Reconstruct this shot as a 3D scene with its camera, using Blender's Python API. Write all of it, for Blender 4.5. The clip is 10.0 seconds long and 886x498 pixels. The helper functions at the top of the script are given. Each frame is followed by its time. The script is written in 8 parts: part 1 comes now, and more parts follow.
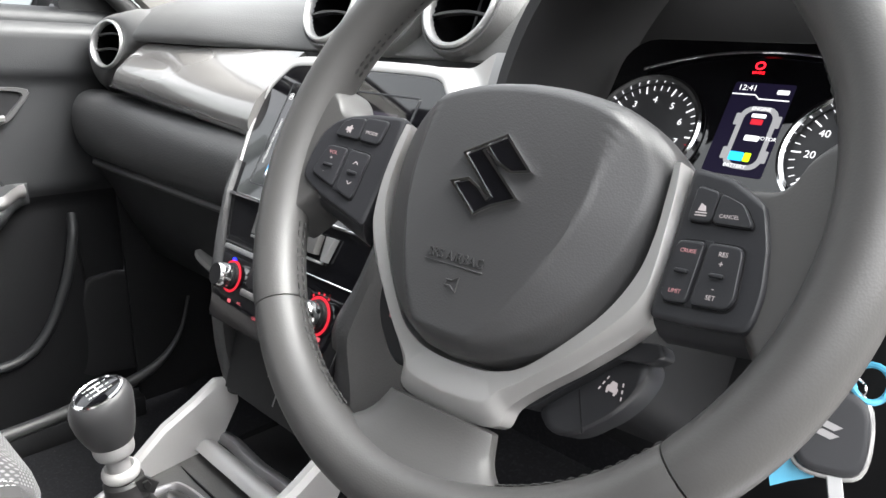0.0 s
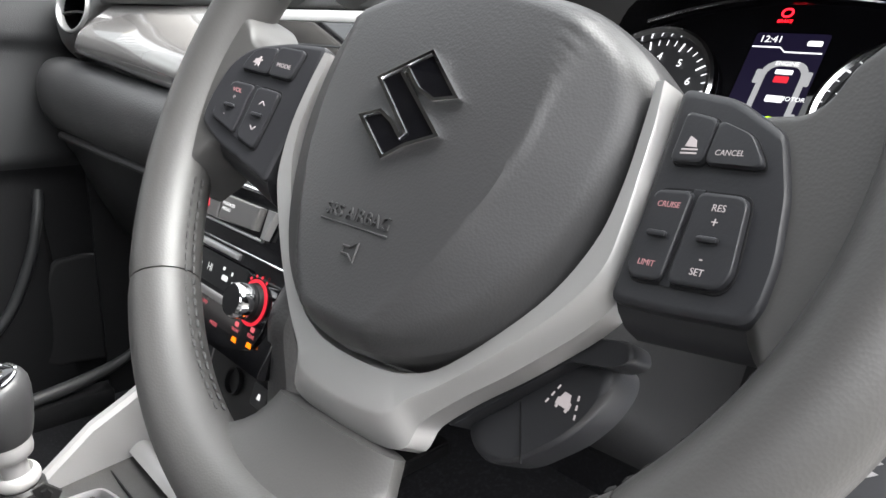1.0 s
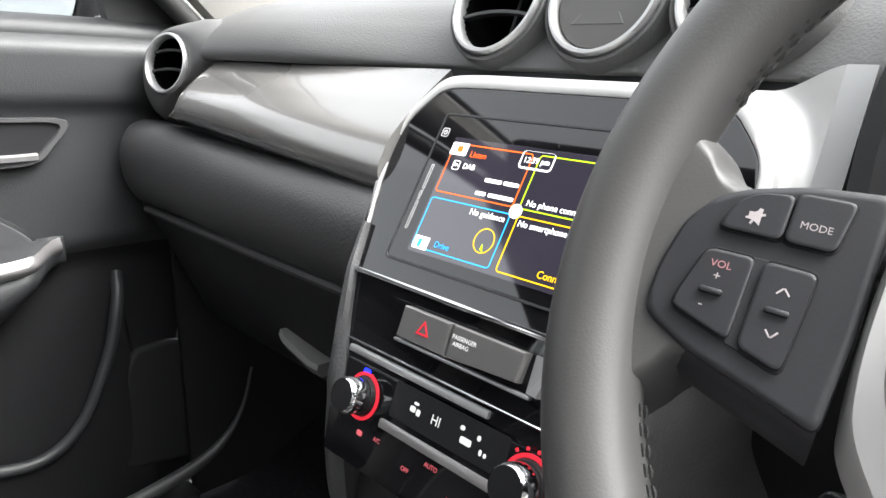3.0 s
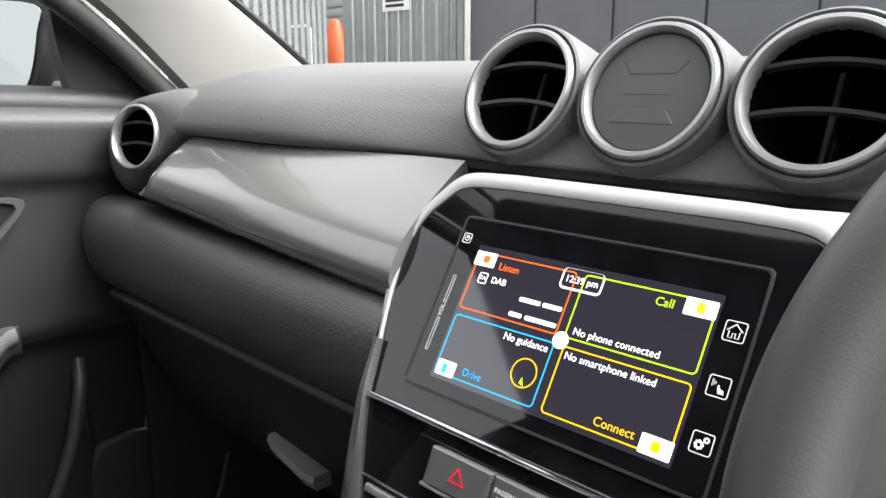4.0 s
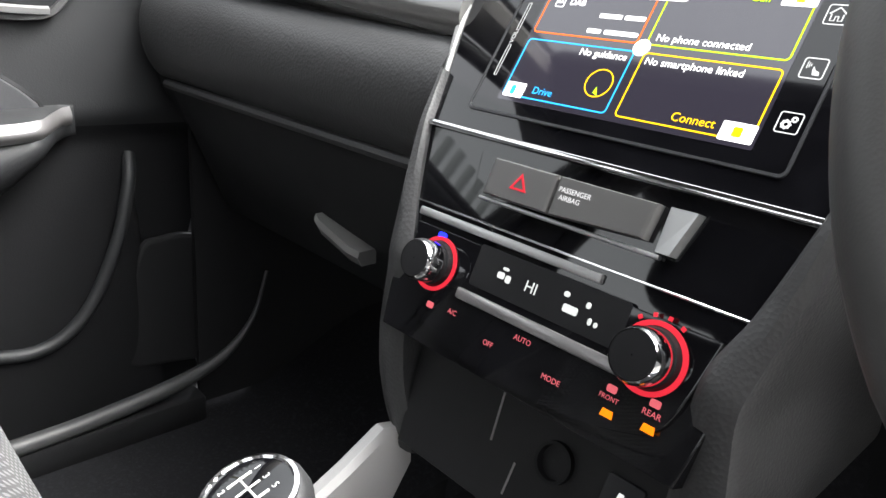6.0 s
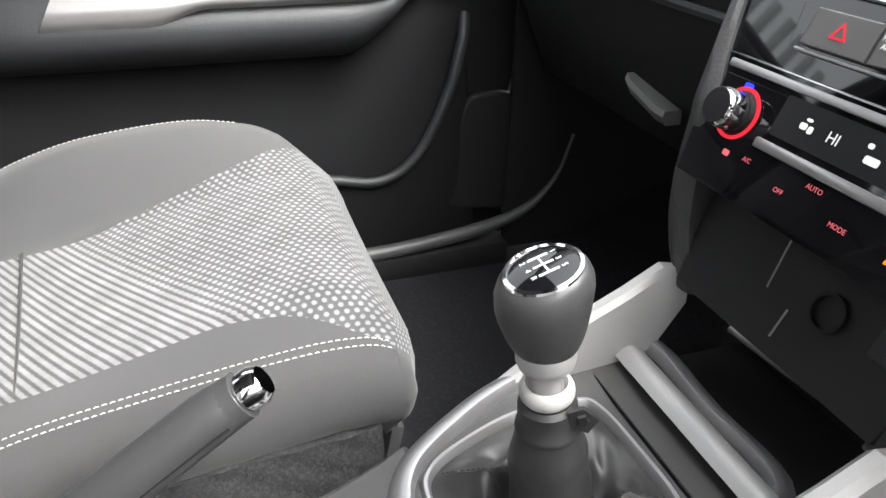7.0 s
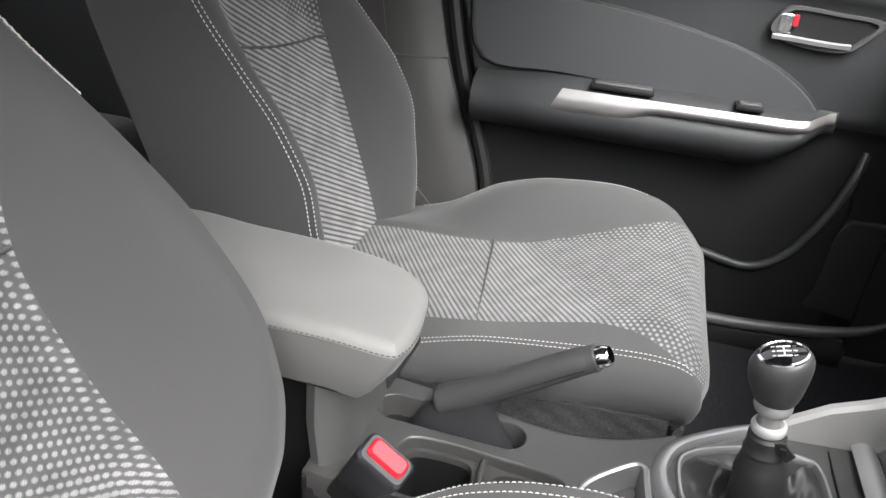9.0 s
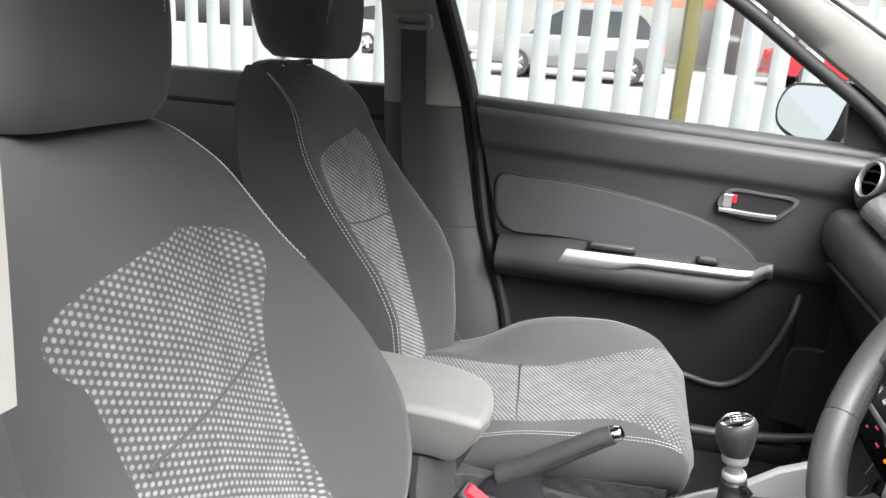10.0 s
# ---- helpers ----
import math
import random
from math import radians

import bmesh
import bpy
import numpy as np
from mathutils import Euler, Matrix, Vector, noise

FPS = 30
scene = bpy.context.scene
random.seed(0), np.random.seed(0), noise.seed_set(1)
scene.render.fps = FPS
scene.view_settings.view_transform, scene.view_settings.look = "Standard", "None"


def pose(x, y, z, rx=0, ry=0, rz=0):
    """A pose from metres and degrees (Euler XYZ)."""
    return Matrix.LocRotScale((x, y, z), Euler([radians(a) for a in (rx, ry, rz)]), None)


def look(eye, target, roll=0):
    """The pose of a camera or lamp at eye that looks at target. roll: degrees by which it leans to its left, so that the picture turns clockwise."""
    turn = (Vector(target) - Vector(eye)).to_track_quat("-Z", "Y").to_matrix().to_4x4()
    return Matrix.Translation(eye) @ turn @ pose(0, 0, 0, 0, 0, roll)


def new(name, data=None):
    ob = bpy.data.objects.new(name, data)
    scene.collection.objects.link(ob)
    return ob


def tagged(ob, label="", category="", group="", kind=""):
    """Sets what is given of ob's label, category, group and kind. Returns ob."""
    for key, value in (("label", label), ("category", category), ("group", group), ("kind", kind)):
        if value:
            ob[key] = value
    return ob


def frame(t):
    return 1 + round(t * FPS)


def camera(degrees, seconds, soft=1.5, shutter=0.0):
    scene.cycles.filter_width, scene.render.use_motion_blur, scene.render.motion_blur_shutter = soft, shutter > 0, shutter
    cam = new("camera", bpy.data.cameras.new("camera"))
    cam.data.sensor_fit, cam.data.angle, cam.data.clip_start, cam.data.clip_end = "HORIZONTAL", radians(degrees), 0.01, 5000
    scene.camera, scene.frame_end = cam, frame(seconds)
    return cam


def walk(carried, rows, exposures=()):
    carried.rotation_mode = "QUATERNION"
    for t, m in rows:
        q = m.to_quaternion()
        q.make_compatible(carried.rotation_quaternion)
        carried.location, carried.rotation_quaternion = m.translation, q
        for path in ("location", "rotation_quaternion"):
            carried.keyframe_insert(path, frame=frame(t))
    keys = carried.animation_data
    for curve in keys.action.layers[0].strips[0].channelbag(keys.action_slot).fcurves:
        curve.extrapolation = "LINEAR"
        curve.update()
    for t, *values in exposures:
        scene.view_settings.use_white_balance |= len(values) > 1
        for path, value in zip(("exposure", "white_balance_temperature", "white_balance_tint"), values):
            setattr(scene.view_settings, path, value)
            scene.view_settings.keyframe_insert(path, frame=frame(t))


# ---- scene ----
cam = camera(62.6, 10.0)
PATH = [
    (0, (0.6120, 0.1337, 1.0690), (-0.7455, 1.4729, 0.4660), 0.65),
    (0.5, (0.5910, 0.2099, 1.0286), (-0.7820, 1.5310, 0.4205), 1.59),
    (1, (0.5790, 0.2355, 1.0215), (-0.8198, 1.5336, 0.4228), 1.74),
    (1.5, (0.5470, 0.2244, 1.0227), (-0.8672, 1.5093, 0.4318), 1.47),
    (2, (0.4890, 0.2142, 1.0249), (-0.9349, 1.4905, 0.4386), 0.79),
    (2.5, (0.3900, 0.2164, 1.0361), (-1.0438, 1.4919, 0.4728), 0.68),
    (3.1, (0.3060, 0.2039, 1.0552), (-1.1014, 1.5200, 0.5192), 0.19),
    (3.2, (0.2930, 0.2096, 1.0607), (-1.1171, 1.5283, 0.5386), -0.01),
    (4.3, (0.2250, 0.2298, 1.0983), (-1.0971, 1.6574, 0.6355), 0.23),
    (4.5, (0.2240, 0.2329, 1.0975), (-1.0850, 1.6708, 0.6295), 0.51),
    (5, (0.2230, 0.2244, 1.0768), (-1.0821, 1.6540, 0.5741), 1.33),
    (5.2, (0.2190, 0.2172, 1.0522), (-1.0839, 1.6370, 0.5167), 1.55),
    (6.3, (0.2490, 0.1865, 0.9536), (-1.1255, 1.4072, 0.1659), 4.16),
    (6.4, (0.2530, 0.1840, 0.9595), (-1.1378, 1.3417, 0.1076), 2.92),
    (6.5, (0.2590, 0.1811, 0.9583), (-1.1713, 1.2606, 0.0701), 2.80),
    (6.7, (0.2710, 0.1715, 0.9525), (-1.2591, 1.0578, 0.0180), 1.57),
    (7, (0.2990, 0.1593, 0.9546), (-1.3507, 0.7252, -0.0243), 1.00),
    (7.3, (0.3310, 0.1497, 0.9489), (-1.3765, 0.4116, -0.0591), 2.23),
    (7.5, (0.3510, 0.1459, 0.9466), (-1.3525, 0.2390, -0.0971), 3.92),
    (8, (0.3980, 0.1705, 0.9525), (-1.2442, -0.0160, -0.1738), 6.11),
    (8.5, (0.4730, 0.1669, 1.0144), (-1.1548, -0.1405, -0.1063), 6.03),
    (9, (0.6150, 0.1459, 1.1341), (-1.0904, -0.2893, 0.1843), 4.66),
    (9.5, (0.8190, 0.1251, 1.2108), (-0.9684, -0.3822, 0.4707), 4.20),
    (10, (0.9850, 0.1244, 1.2338), (-0.8819, -0.3339, 0.6818), 4.00),
]
walk(cam, [(t, look(eye, target, roll)) for t, eye, target, roll in PATH], exposures=[(0.0, 2.6), (2.0, 2.65), (3.0, 2.5), (4.5, 1.95), (5.5, 2.15), (6.5, 2.65), (7.5, 2.3), (8.5, 1.95), (9.5, 2.25), (10.0, 2.3)])

# ==== build ====
# ---- world, sun ----
world = bpy.data.worlds.new("overcast_sky")
scene.world = world
world.use_nodes = True
wn = world.node_tree.nodes
sky = wn.new("ShaderNodeTexSky")
sky.sky_type, sky.sun_disc = "NISHITA", False
sky.sun_elevation, sky.sun_rotation = radians(50), radians(54)
sky.air_density, sky.dust_density, sky.ozone_density = 1.0, 6.0, 1.0
grey = wn.new("ShaderNodeHueSaturation")
grey.inputs["Saturation"].default_value = 0.12
world.node_tree.links.new(sky.outputs["Color"], grey.inputs["Color"])
# an overcast sky is about three times as bright overhead as at the horizon
way, cut, rise, dome = wn.new("ShaderNodeTexCoord"), wn.new("ShaderNodeSeparateXYZ"), wn.new("ShaderNodeMapRange"), wn.new("ShaderNodeVectorMath")
world.node_tree.links.new(way.outputs["Generated"], cut.inputs["Vector"])
world.node_tree.links.new(cut.outputs["Z"], rise.inputs["Value"])
rise.inputs["To Min"].default_value, rise.inputs["To Max"].default_value = 0.75, 2.0
dome.operation = "SCALE"
world.node_tree.links.new(grey.outputs["Color"], dome.inputs["Vector"])
world.node_tree.links.new(rise.outputs["Result"], dome.inputs["Scale"])
world.node_tree.links.new(dome.outputs["Vector"], wn["Background"].inputs["Color"])
wn["Background"].inputs["Strength"].default_value = 0.15
sun = new("sun", bpy.data.lights.new("sun", "SUN"))
sun.data.energy, sun.data.angle, sun.data.color = 0.5, radians(50), (1.0, 0.98, 0.96)
sun.matrix_world = look((2.9, 2.1, 4.6), (0, 0, 0.6))


# ---- builders ----
WORLD_OF = {}


def thing(name, label, category, at=(0, 0, 0), group="", kind=""):
    ob = new(name)
    ob.empty_display_size = 0.05
    ob.location = at
    WORLD_OF[ob.name] = Matrix.Translation(at)
    return tagged(ob, label, category, group, kind)


def mesh_of(bm, smooth=38):
    bmesh.ops.recalc_face_normals(bm, faces=bm.faces)
    me = bpy.data.meshes.new("part")
    bm.to_mesh(me)
    bm.free()
    me.polygons.foreach_set("use_smooth", [True] * len(me.polygons))
    me.set_sharp_from_angle(angle=radians(smooth))
    return me


def hang(ob, parent):
    ob.parent = parent
    ob.matrix_parent_inverse = WORLD_OF.get(parent.name, Matrix()).inverted()
    return ob


def part(name, bm, material, parent, label="", smooth=38):
    """One mesh under a thing or a part; the bmesh is in world coordinates."""
    me = mesh_of(bm, smooth)
    me.materials.append(material)
    ob = hang(new(name, me), parent)
    WORLD_OF[ob.name] = Matrix()
    return tagged(ob, label)


def solo(name, bm, material, label, category, group="", kind="", smooth=38):
    me = mesh_of(bm, smooth)
    me.materials.append(material)
    ob = new(name, me)
    WORLD_OF[ob.name] = Matrix()
    return tagged(ob, label, category, group, kind)


def frame_at(origin, right, up):
    r = Vector(right).normalized()
    n = r.cross(Vector(up)).normalized()
    u = n.cross(r)
    m = Matrix((r, u, n)).transposed().to_4x4()
    m.translation = origin
    return m


def add_grid(bm, f, nu, nv, wrap_u=False, uv=None):
    """f(u, v) -> point, u and v from 0 to 1; uv(u, v) -> metres."""
    lay = bm.loops.layers.uv.verify() if uv else None
    cols = nu if wrap_u else nu + 1
    vs = [[bm.verts.new(f(i / nu, j / nv)) for j in range(nv + 1)] for i in range(cols)]
    for i in range(nu):
        for j in range(nv):
            k = (i + 1) % cols
            face = bm.faces.new((vs[i][j], vs[k][j], vs[k][j + 1], vs[i][j + 1]))
            if uv:
                for loop, (a, b) in zip(face.loops, ((i, j), (i + 1, j), (i + 1, j + 1), (i, j + 1))):
                    loop[lay].uv = uv(a / nu, b / nv)
    return vs


def grid(f, nu, nv, wrap_u=False, uv=None, thick=0.0, seen=None):
    bm = bmesh.new()
    add_grid(bm, f, nu, nv, wrap_u, uv)
    if thick:
        thicken(bm, abs(thick), seen or CABIN)
    return bm


CABIN = Vector((0.0, 0.0, 0.95))


def thicken(bm, t, seen):
    """Gives an open sheet a back, on the side that looks away from the point seen."""
    bmesh.ops.recalc_face_normals(bm, faces=bm.faces)
    bm.normal_update()
    if sum(f.normal.dot(f.calc_center_median() - seen) * f.calc_area() for f in bm.faces) < 0:
        bmesh.ops.reverse_faces(bm, faces=bm.faces)
        bm.normal_update()
    rim = [e for e in bm.edges if e.is_boundary]
    back = {v: bm.verts.new(v.co + v.normal * t) for v in list(bm.verts)}
    for f in list(bm.faces):
        bm.faces.new([back[v] for v in reversed(f.verts)])
    for e in rim:
        a, b = e.verts
        bm.faces.new((a, b, back[b], back[a]))


def add_loft(bm, rings, cap=True, close=True):
    vs = [[bm.verts.new(p) for p in ring] for ring in rings]
    n = len(rings[0])
    for a, b in zip(vs, vs[1:]):
        for i in range(n if close else n - 1):
            bm.faces.new((a[i], a[(i + 1) % n], b[(i + 1) % n], b[i]))
    if cap and close:
        bm.faces.new(vs[0])
        bm.faces.new(vs[-1])


def loft(rings, cap=True, close=True):
    bm = bmesh.new()
    add_loft(bm, rings, cap, close)
    return bm


def add_tube(bm, pts, r, seg=8, closed=False, flat=1.0, up=(0, 0, 1)):
    pts = [Vector(p) for p in pts]
    rings = []
    n = len(pts)
    for i, p in enumerate(pts):
        a = pts[(i - 1) % n] if (closed or i) else p
        b = pts[(i + 1) % n] if (closed or i < n - 1) else p
        t = (b - a).normalized()
        s = t.cross(Vector(up))
        if s.length < 1e-4:
            s = t.cross(Vector((1, 0, 0)))
        s.normalize()
        w = s.cross(t)
        rr = r(i / max(1, n - 1)) if callable(r) else r
        rings.append([p + s * (rr * math.cos(k * math.tau / seg)) + w * (rr * flat * math.sin(k * math.tau / seg)) for k in range(seg)])
    if closed:
        rings.append(rings[0])
        vs = [[bm.verts.new(q) for q in ring] for ring in rings[:-1]]
        for i in range(n):
            for k in range(seg):
                bm.faces.new((vs[i][k], vs[i][(k + 1) % seg], vs[(i + 1) % n][(k + 1) % seg], vs[(i + 1) % n][k]))
    else:
        add_loft(bm, rings)


def tube(pts, r, seg=8, closed=False, flat=1.0, up=(0, 0, 1)):
    bm = bmesh.new()
    add_tube(bm, pts, r, seg, closed, flat, up)
    return bm


def add_lathe(bm, profile, m=Matrix(), seg=40, close=False):
    """profile: (radius, height) pairs, turned about the local z axis of m."""
    rings = [[m @ Vector((r * math.cos(k * math.tau / seg), r * math.sin(k * math.tau / seg), h)) for k in range(seg)] for r, h in profile]
    if close:
        vs = [[bm.verts.new(q) for q in ring] for ring in rings]
        for i in range(len(vs)):
            a, b = vs[i], vs[(i + 1) % len(vs)]
            for k in range(seg):
                bm.faces.new((a[k], a[(k + 1) % seg], b[(k + 1) % seg], b[k]))
    else:
        add_loft(bm, rings, cap=False)


def lathe(profile, m=Matrix(), seg=40, close=False):
    bm = bmesh.new()
    add_lathe(bm, profile, m, seg, close)
    return bm


def spline(pts, n=6, closed=False):
    """A smooth line through the points."""
    pts = [Vector(p) for p in pts]
    c = len(pts)
    out = []
    for i in range(c if closed else c - 1):
        p0 = pts[(i - 1) % c] if closed or i else pts[i] * 2 - pts[i + 1]
        p1, p2 = pts[i], pts[(i + 1) % c]
        p3 = pts[(i + 2) % c] if closed or i < c - 2 else p2 * 2 - p1
        for k in range(n):
            t = k / n
            out.append(0.5 * (2 * p1 + (p2 - p0) * t + (2 * p0 - 5 * p1 + 4 * p2 - p3) * t * t + (3 * p1 - p0 - 3 * p2 + p3) * t ** 3))
    if not closed:
        out.append(pts[-1])
    return out


def rounded(w, h, r, n=4, cx=0.0, cy=0.0):
    out = []
    for sx, sy, a in ((1, 1, 0), (-1, 1, 90), (-1, -1, 180), (1, -1, 270)):
        for k in range(n + 1):
            t = radians(a + 90 * k / n)
            out.append((cx + sx * (w / 2 - r) + r * math.cos(t), cy + sy * (h / 2 - r) + r * math.sin(t)))
    return out


def add_plate(bm, outline, h, m=Matrix(), bevel=0.001, base=0.0):
    """A flat piece: the outline raised from base to base + h in the frame m, its upper rim rounded."""
    c = Vector((sum(p[0] for p in outline) / len(outline), sum(p[1] for p in outline) / len(outline)))
    size = max((Vector(p[:2]) - c).length for p in outline)

    def ring(inset, z):
        k = 1 - inset / size
        return [m @ Vector((c.x + (p[0] - c.x) * k, c.y + (p[1] - c.y) * k, z)) for p in outline]
    b = min(bevel, abs(h) * 0.9)
    # the last narrow ring keeps the flat of the piece truly flat
    add_loft(bm, [ring(0, base), ring(0, base + h - b), ring(b * 0.3, base + h - b * 0.3), ring(b, base + h), ring(b * 1.7 + 0.0001, base + h)])


def plate(outline, h, m=Matrix(), bevel=0.001, base=0.0):
    bm = bmesh.new()
    add_plate(bm, outline, h, m, bevel, base)
    return bm


def add_band(bm, outer, inner, h, m=Matrix(), base=0.0, round_=0.0012):
    """A frame between two outlines of the same count."""
    def lift(line, z):
        return [m @ Vector((p[0], p[1], z)) for p in line]

    def mix(k):
        return [(a[0] + (b[0] - a[0]) * k, a[1] + (b[1] - a[1]) * k) for a, b in zip(outer, inner)]
    rings = [lift(outer, base), lift(outer, base + h - round_), lift(mix(0.12), base + h), lift(mix(0.88), base + h), lift(inner, base + h - round_), lift(inner, base)]
    vs = [[bm.verts.new(p) for p in r] for r in rings]
    n = len(outer)
    for a, b in zip(vs, vs[1:] + vs[:1]):
        for i in range(n):
            bm.faces.new((a[i], a[(i + 1) % n], b[(i + 1) % n], b[i]))


def band(outer, inner, h, m=Matrix(), base=0.0, round_=0.0012):
    bm = bmesh.new()
    add_band(bm, outer, inner, h, m, base, round_)
    return bm


def add_box(bm, lo, hi, bevel=0.003, seg=2, m=Matrix()):
    made = bmesh.ops.create_cube(bm, size=1)["verts"]
    lo, hi = Vector(lo), Vector(hi)
    for v in made:
        v.co = Vector((lo[i] + (v.co[i] + 0.5) * (hi[i] - lo[i]) for i in range(3)))
    edges = list({e for v in made for e in v.link_edges})
    got = made
    if bevel:
        res = bmesh.ops.bevel(bm, geom=edges, offset=bevel, segments=seg, profile=0.5, affect="EDGES")
        got = list({v for f in res["faces"] for v in f.verts} | {v for v in made if v.is_valid})
    for v in got:
        v.co = m @ v.co


def box(lo, hi, bevel=0.003, seg=2, m=Matrix()):
    bm = bmesh.new()
    add_box(bm, lo, hi, bevel, seg, m)
    return bm


def lerp(a, b, t):
    return a + (b - a) * t


def soft(t):
    t = max(0.0, min(1.0, t))
    return t * t * (3 - 2 * t)


def curve(table):
    xs, ys = [p[0] for p in table], [p[1] for p in table]
    d = [(ys[i + 1] - ys[i]) / (xs[i + 1] - xs[i]) for i in range(len(xs) - 1)]
    m = [d[0]] + [0.0 if a * b <= 0 else 2 * a * b / (a + b) for a, b in zip(d, d[1:])] + [d[-1]]

    def f(x):
        if x <= xs[0]:
            return ys[0]
        if x >= xs[-1]:
            return ys[-1]
        i = max(k for k in range(len(xs) - 1) if xs[k] <= x)
        h = xs[i + 1] - xs[i]
        t = (x - xs[i]) / h
        return ((2 * t ** 3 - 3 * t * t + 1) * ys[i] + (t ** 3 - 2 * t * t + t) * h * m[i] + (-2 * t ** 3 + 3 * t * t) * ys[i + 1] + (t ** 3 - t * t) * h * m[i + 1])
    return f


def stitches(lines, length=0.0034, gap=0.0020, r=0.0006, lift=0.0004, out=None):
    """Small thread stitches along lines of points; out(p) gives the outward direction."""
    bm = bmesh.new()
    for line in lines:
        line = [Vector(p) for p in line]
        along = [0.0]
        for a, b in zip(line, line[1:]):
            along.append(along[-1] + (b - a).length)

        def at(d):
            i = max(k for k in range(len(along) - 1) if along[k] <= d + 1e-9)
            t = (d - along[i]) / max(1e-6, along[i + 1] - along[i])
            return line[i].lerp(line[i + 1], min(1.0, t))
        d = 0.0
        while d + length < along[-1]:
            a, b = at(d), at(d + length)
            o = out(a) * lift if out else Vector((0, 0, lift))
            t = (b - a).normalized()
            s = t.orthogonal().normalized()
            w = t.cross(s)
            ends = [a + o, a.lerp(b, 0.5) + o * 2, b + o]
            rings = [[p + (s * math.cos(k * 1.5708) + w * math.sin(k * 1.5708)) * rr for k in range(4)] for p, rr in zip(ends, (r * 0.6, r, r * 0.6))]
            add_loft(bm, rings)
            d += length + gap
    return bm


def letters(body, size, m, align="CENTER", depth=0.0, shear=0.0):
    """A mesh of words in the built-in font, in the frame m."""
    cu = bpy.data.curves.new("words", "FONT")
    cu.body, cu.size, cu.align_x, cu.align_y, cu.extrude, cu.shear = body, size, align, "CENTER", depth, shear
    cu.resolution_u = 3
    ob = bpy.data.objects.new("words", cu)
    me = bpy.data.meshes.new_from_object(ob)
    bm = bmesh.new()
    bm.from_mesh(me)
    bmesh.ops.transform(bm, matrix=m, verts=bm.verts)
    bpy.data.objects.remove(ob)
    bpy.data.curves.remove(cu)
    bpy.data.meshes.remove(me)
    return bm


def words(name, body, size, m, material, parent, align="CENTER", depth=0.00004):
    bm = letters(body, size, m, align, depth)
    me = bpy.data.meshes.new("words")
    bm.to_mesh(me)
    bm.free()
    me.materials.append(material)
    ob = hang(new(name, me), parent)
    WORLD_OF[ob.name] = Matrix()
    return ob


# ---- materials ----
def material(name):
    m = bpy.data.materials.new(name)
    m.use_nodes = True
    return m, m.node_tree.nodes, m.node_tree.links, m.node_tree.nodes["Principled BSDF"]


def surface(name, color, rough, metal=0.0, grain=0.0, grain_size=900.0, wear=0.06, wear_size=14.0, cells=False, sheen=0.0, coat=0.0, spec=0.5):
    """A plain material with fine relief and slow changes of tone and gloss."""
    m, n, l, b = material(name)
    b.inputs["Roughness"].default_value, b.inputs["Metallic"].default_value = rough, metal
    b.inputs["Specular IOR Level"].default_value = spec
    b.inputs["Sheen Weight"].default_value = sheen
    b.inputs["Coat Weight"].default_value = coat
    b.inputs["Coat Roughness"].default_value = 0.04
    geo = n.new("ShaderNodeTexCoord")
    slow = n.new("ShaderNodeTexNoise")
    slow.inputs["Scale"].default_value, slow.inputs["Detail"].default_value = wear_size, 5
    l.new(geo.outputs["Object"], slow.inputs["Vector"])
    ramp = n.new("ShaderNodeMapRange")
    ramp.inputs["From Min"].default_value, ramp.inputs["From Max"].default_value = 0.3, 0.7
    ramp.inputs["To Min"].default_value, ramp.inputs["To Max"].default_value = 1 - wear, 1 + wear
    l.new(slow.outputs["Fac"], ramp.inputs["Value"])
    tone = n.new("ShaderNodeMix")
    tone.data_type, tone.blend_type = "RGBA", "MULTIPLY"
    tone.inputs["Factor"].default_value = 1.0
    tone.inputs["A"].default_value = (*color, 1)
    l.new(ramp.outputs["Result"], tone.inputs["B"])
    l.new(tone.outputs["Result"], b.inputs["Base Color"])
    gloss = n.new("ShaderNodeMath")
    gloss.operation = "MULTIPLY"
    gloss.inputs[1].default_value = rough
    l.new(ramp.outputs["Result"], gloss.inputs[0])
    l.new(gloss.outputs["Value"], b.inputs["Roughness"])
    if grain:
        tex = n.new("ShaderNodeTexVoronoi" if cells else "ShaderNodeTexNoise")
        tex.inputs["Scale"].default_value = grain_size
        if not cells:
            tex.inputs["Detail"].default_value = 3
        l.new(geo.outputs["Object"], tex.inputs["Vector"])
        bump = n.new("ShaderNodeBump")
        bump.inputs["Strength"].default_value, bump.inputs["Distance"].default_value = grain, 0.0006
        l.new(tex.outputs["Distance" if cells else "Fac"], bump.inputs["Height"])
        l.new(bump.outputs["Normal"], b.inputs["Normal"])
    return m


def glow(name, color, strength):
    m, n, l, b = material(name)
    b.inputs["Base Color"].default_value = (*[c * 0.5 for c in color], 1)
    b.inputs["Specular IOR Level"].default_value = 0.12
    b.inputs["Emission Color"].default_value = (*color, 1)
    b.inputs["Emission Strength"].default_value = strength
    return m


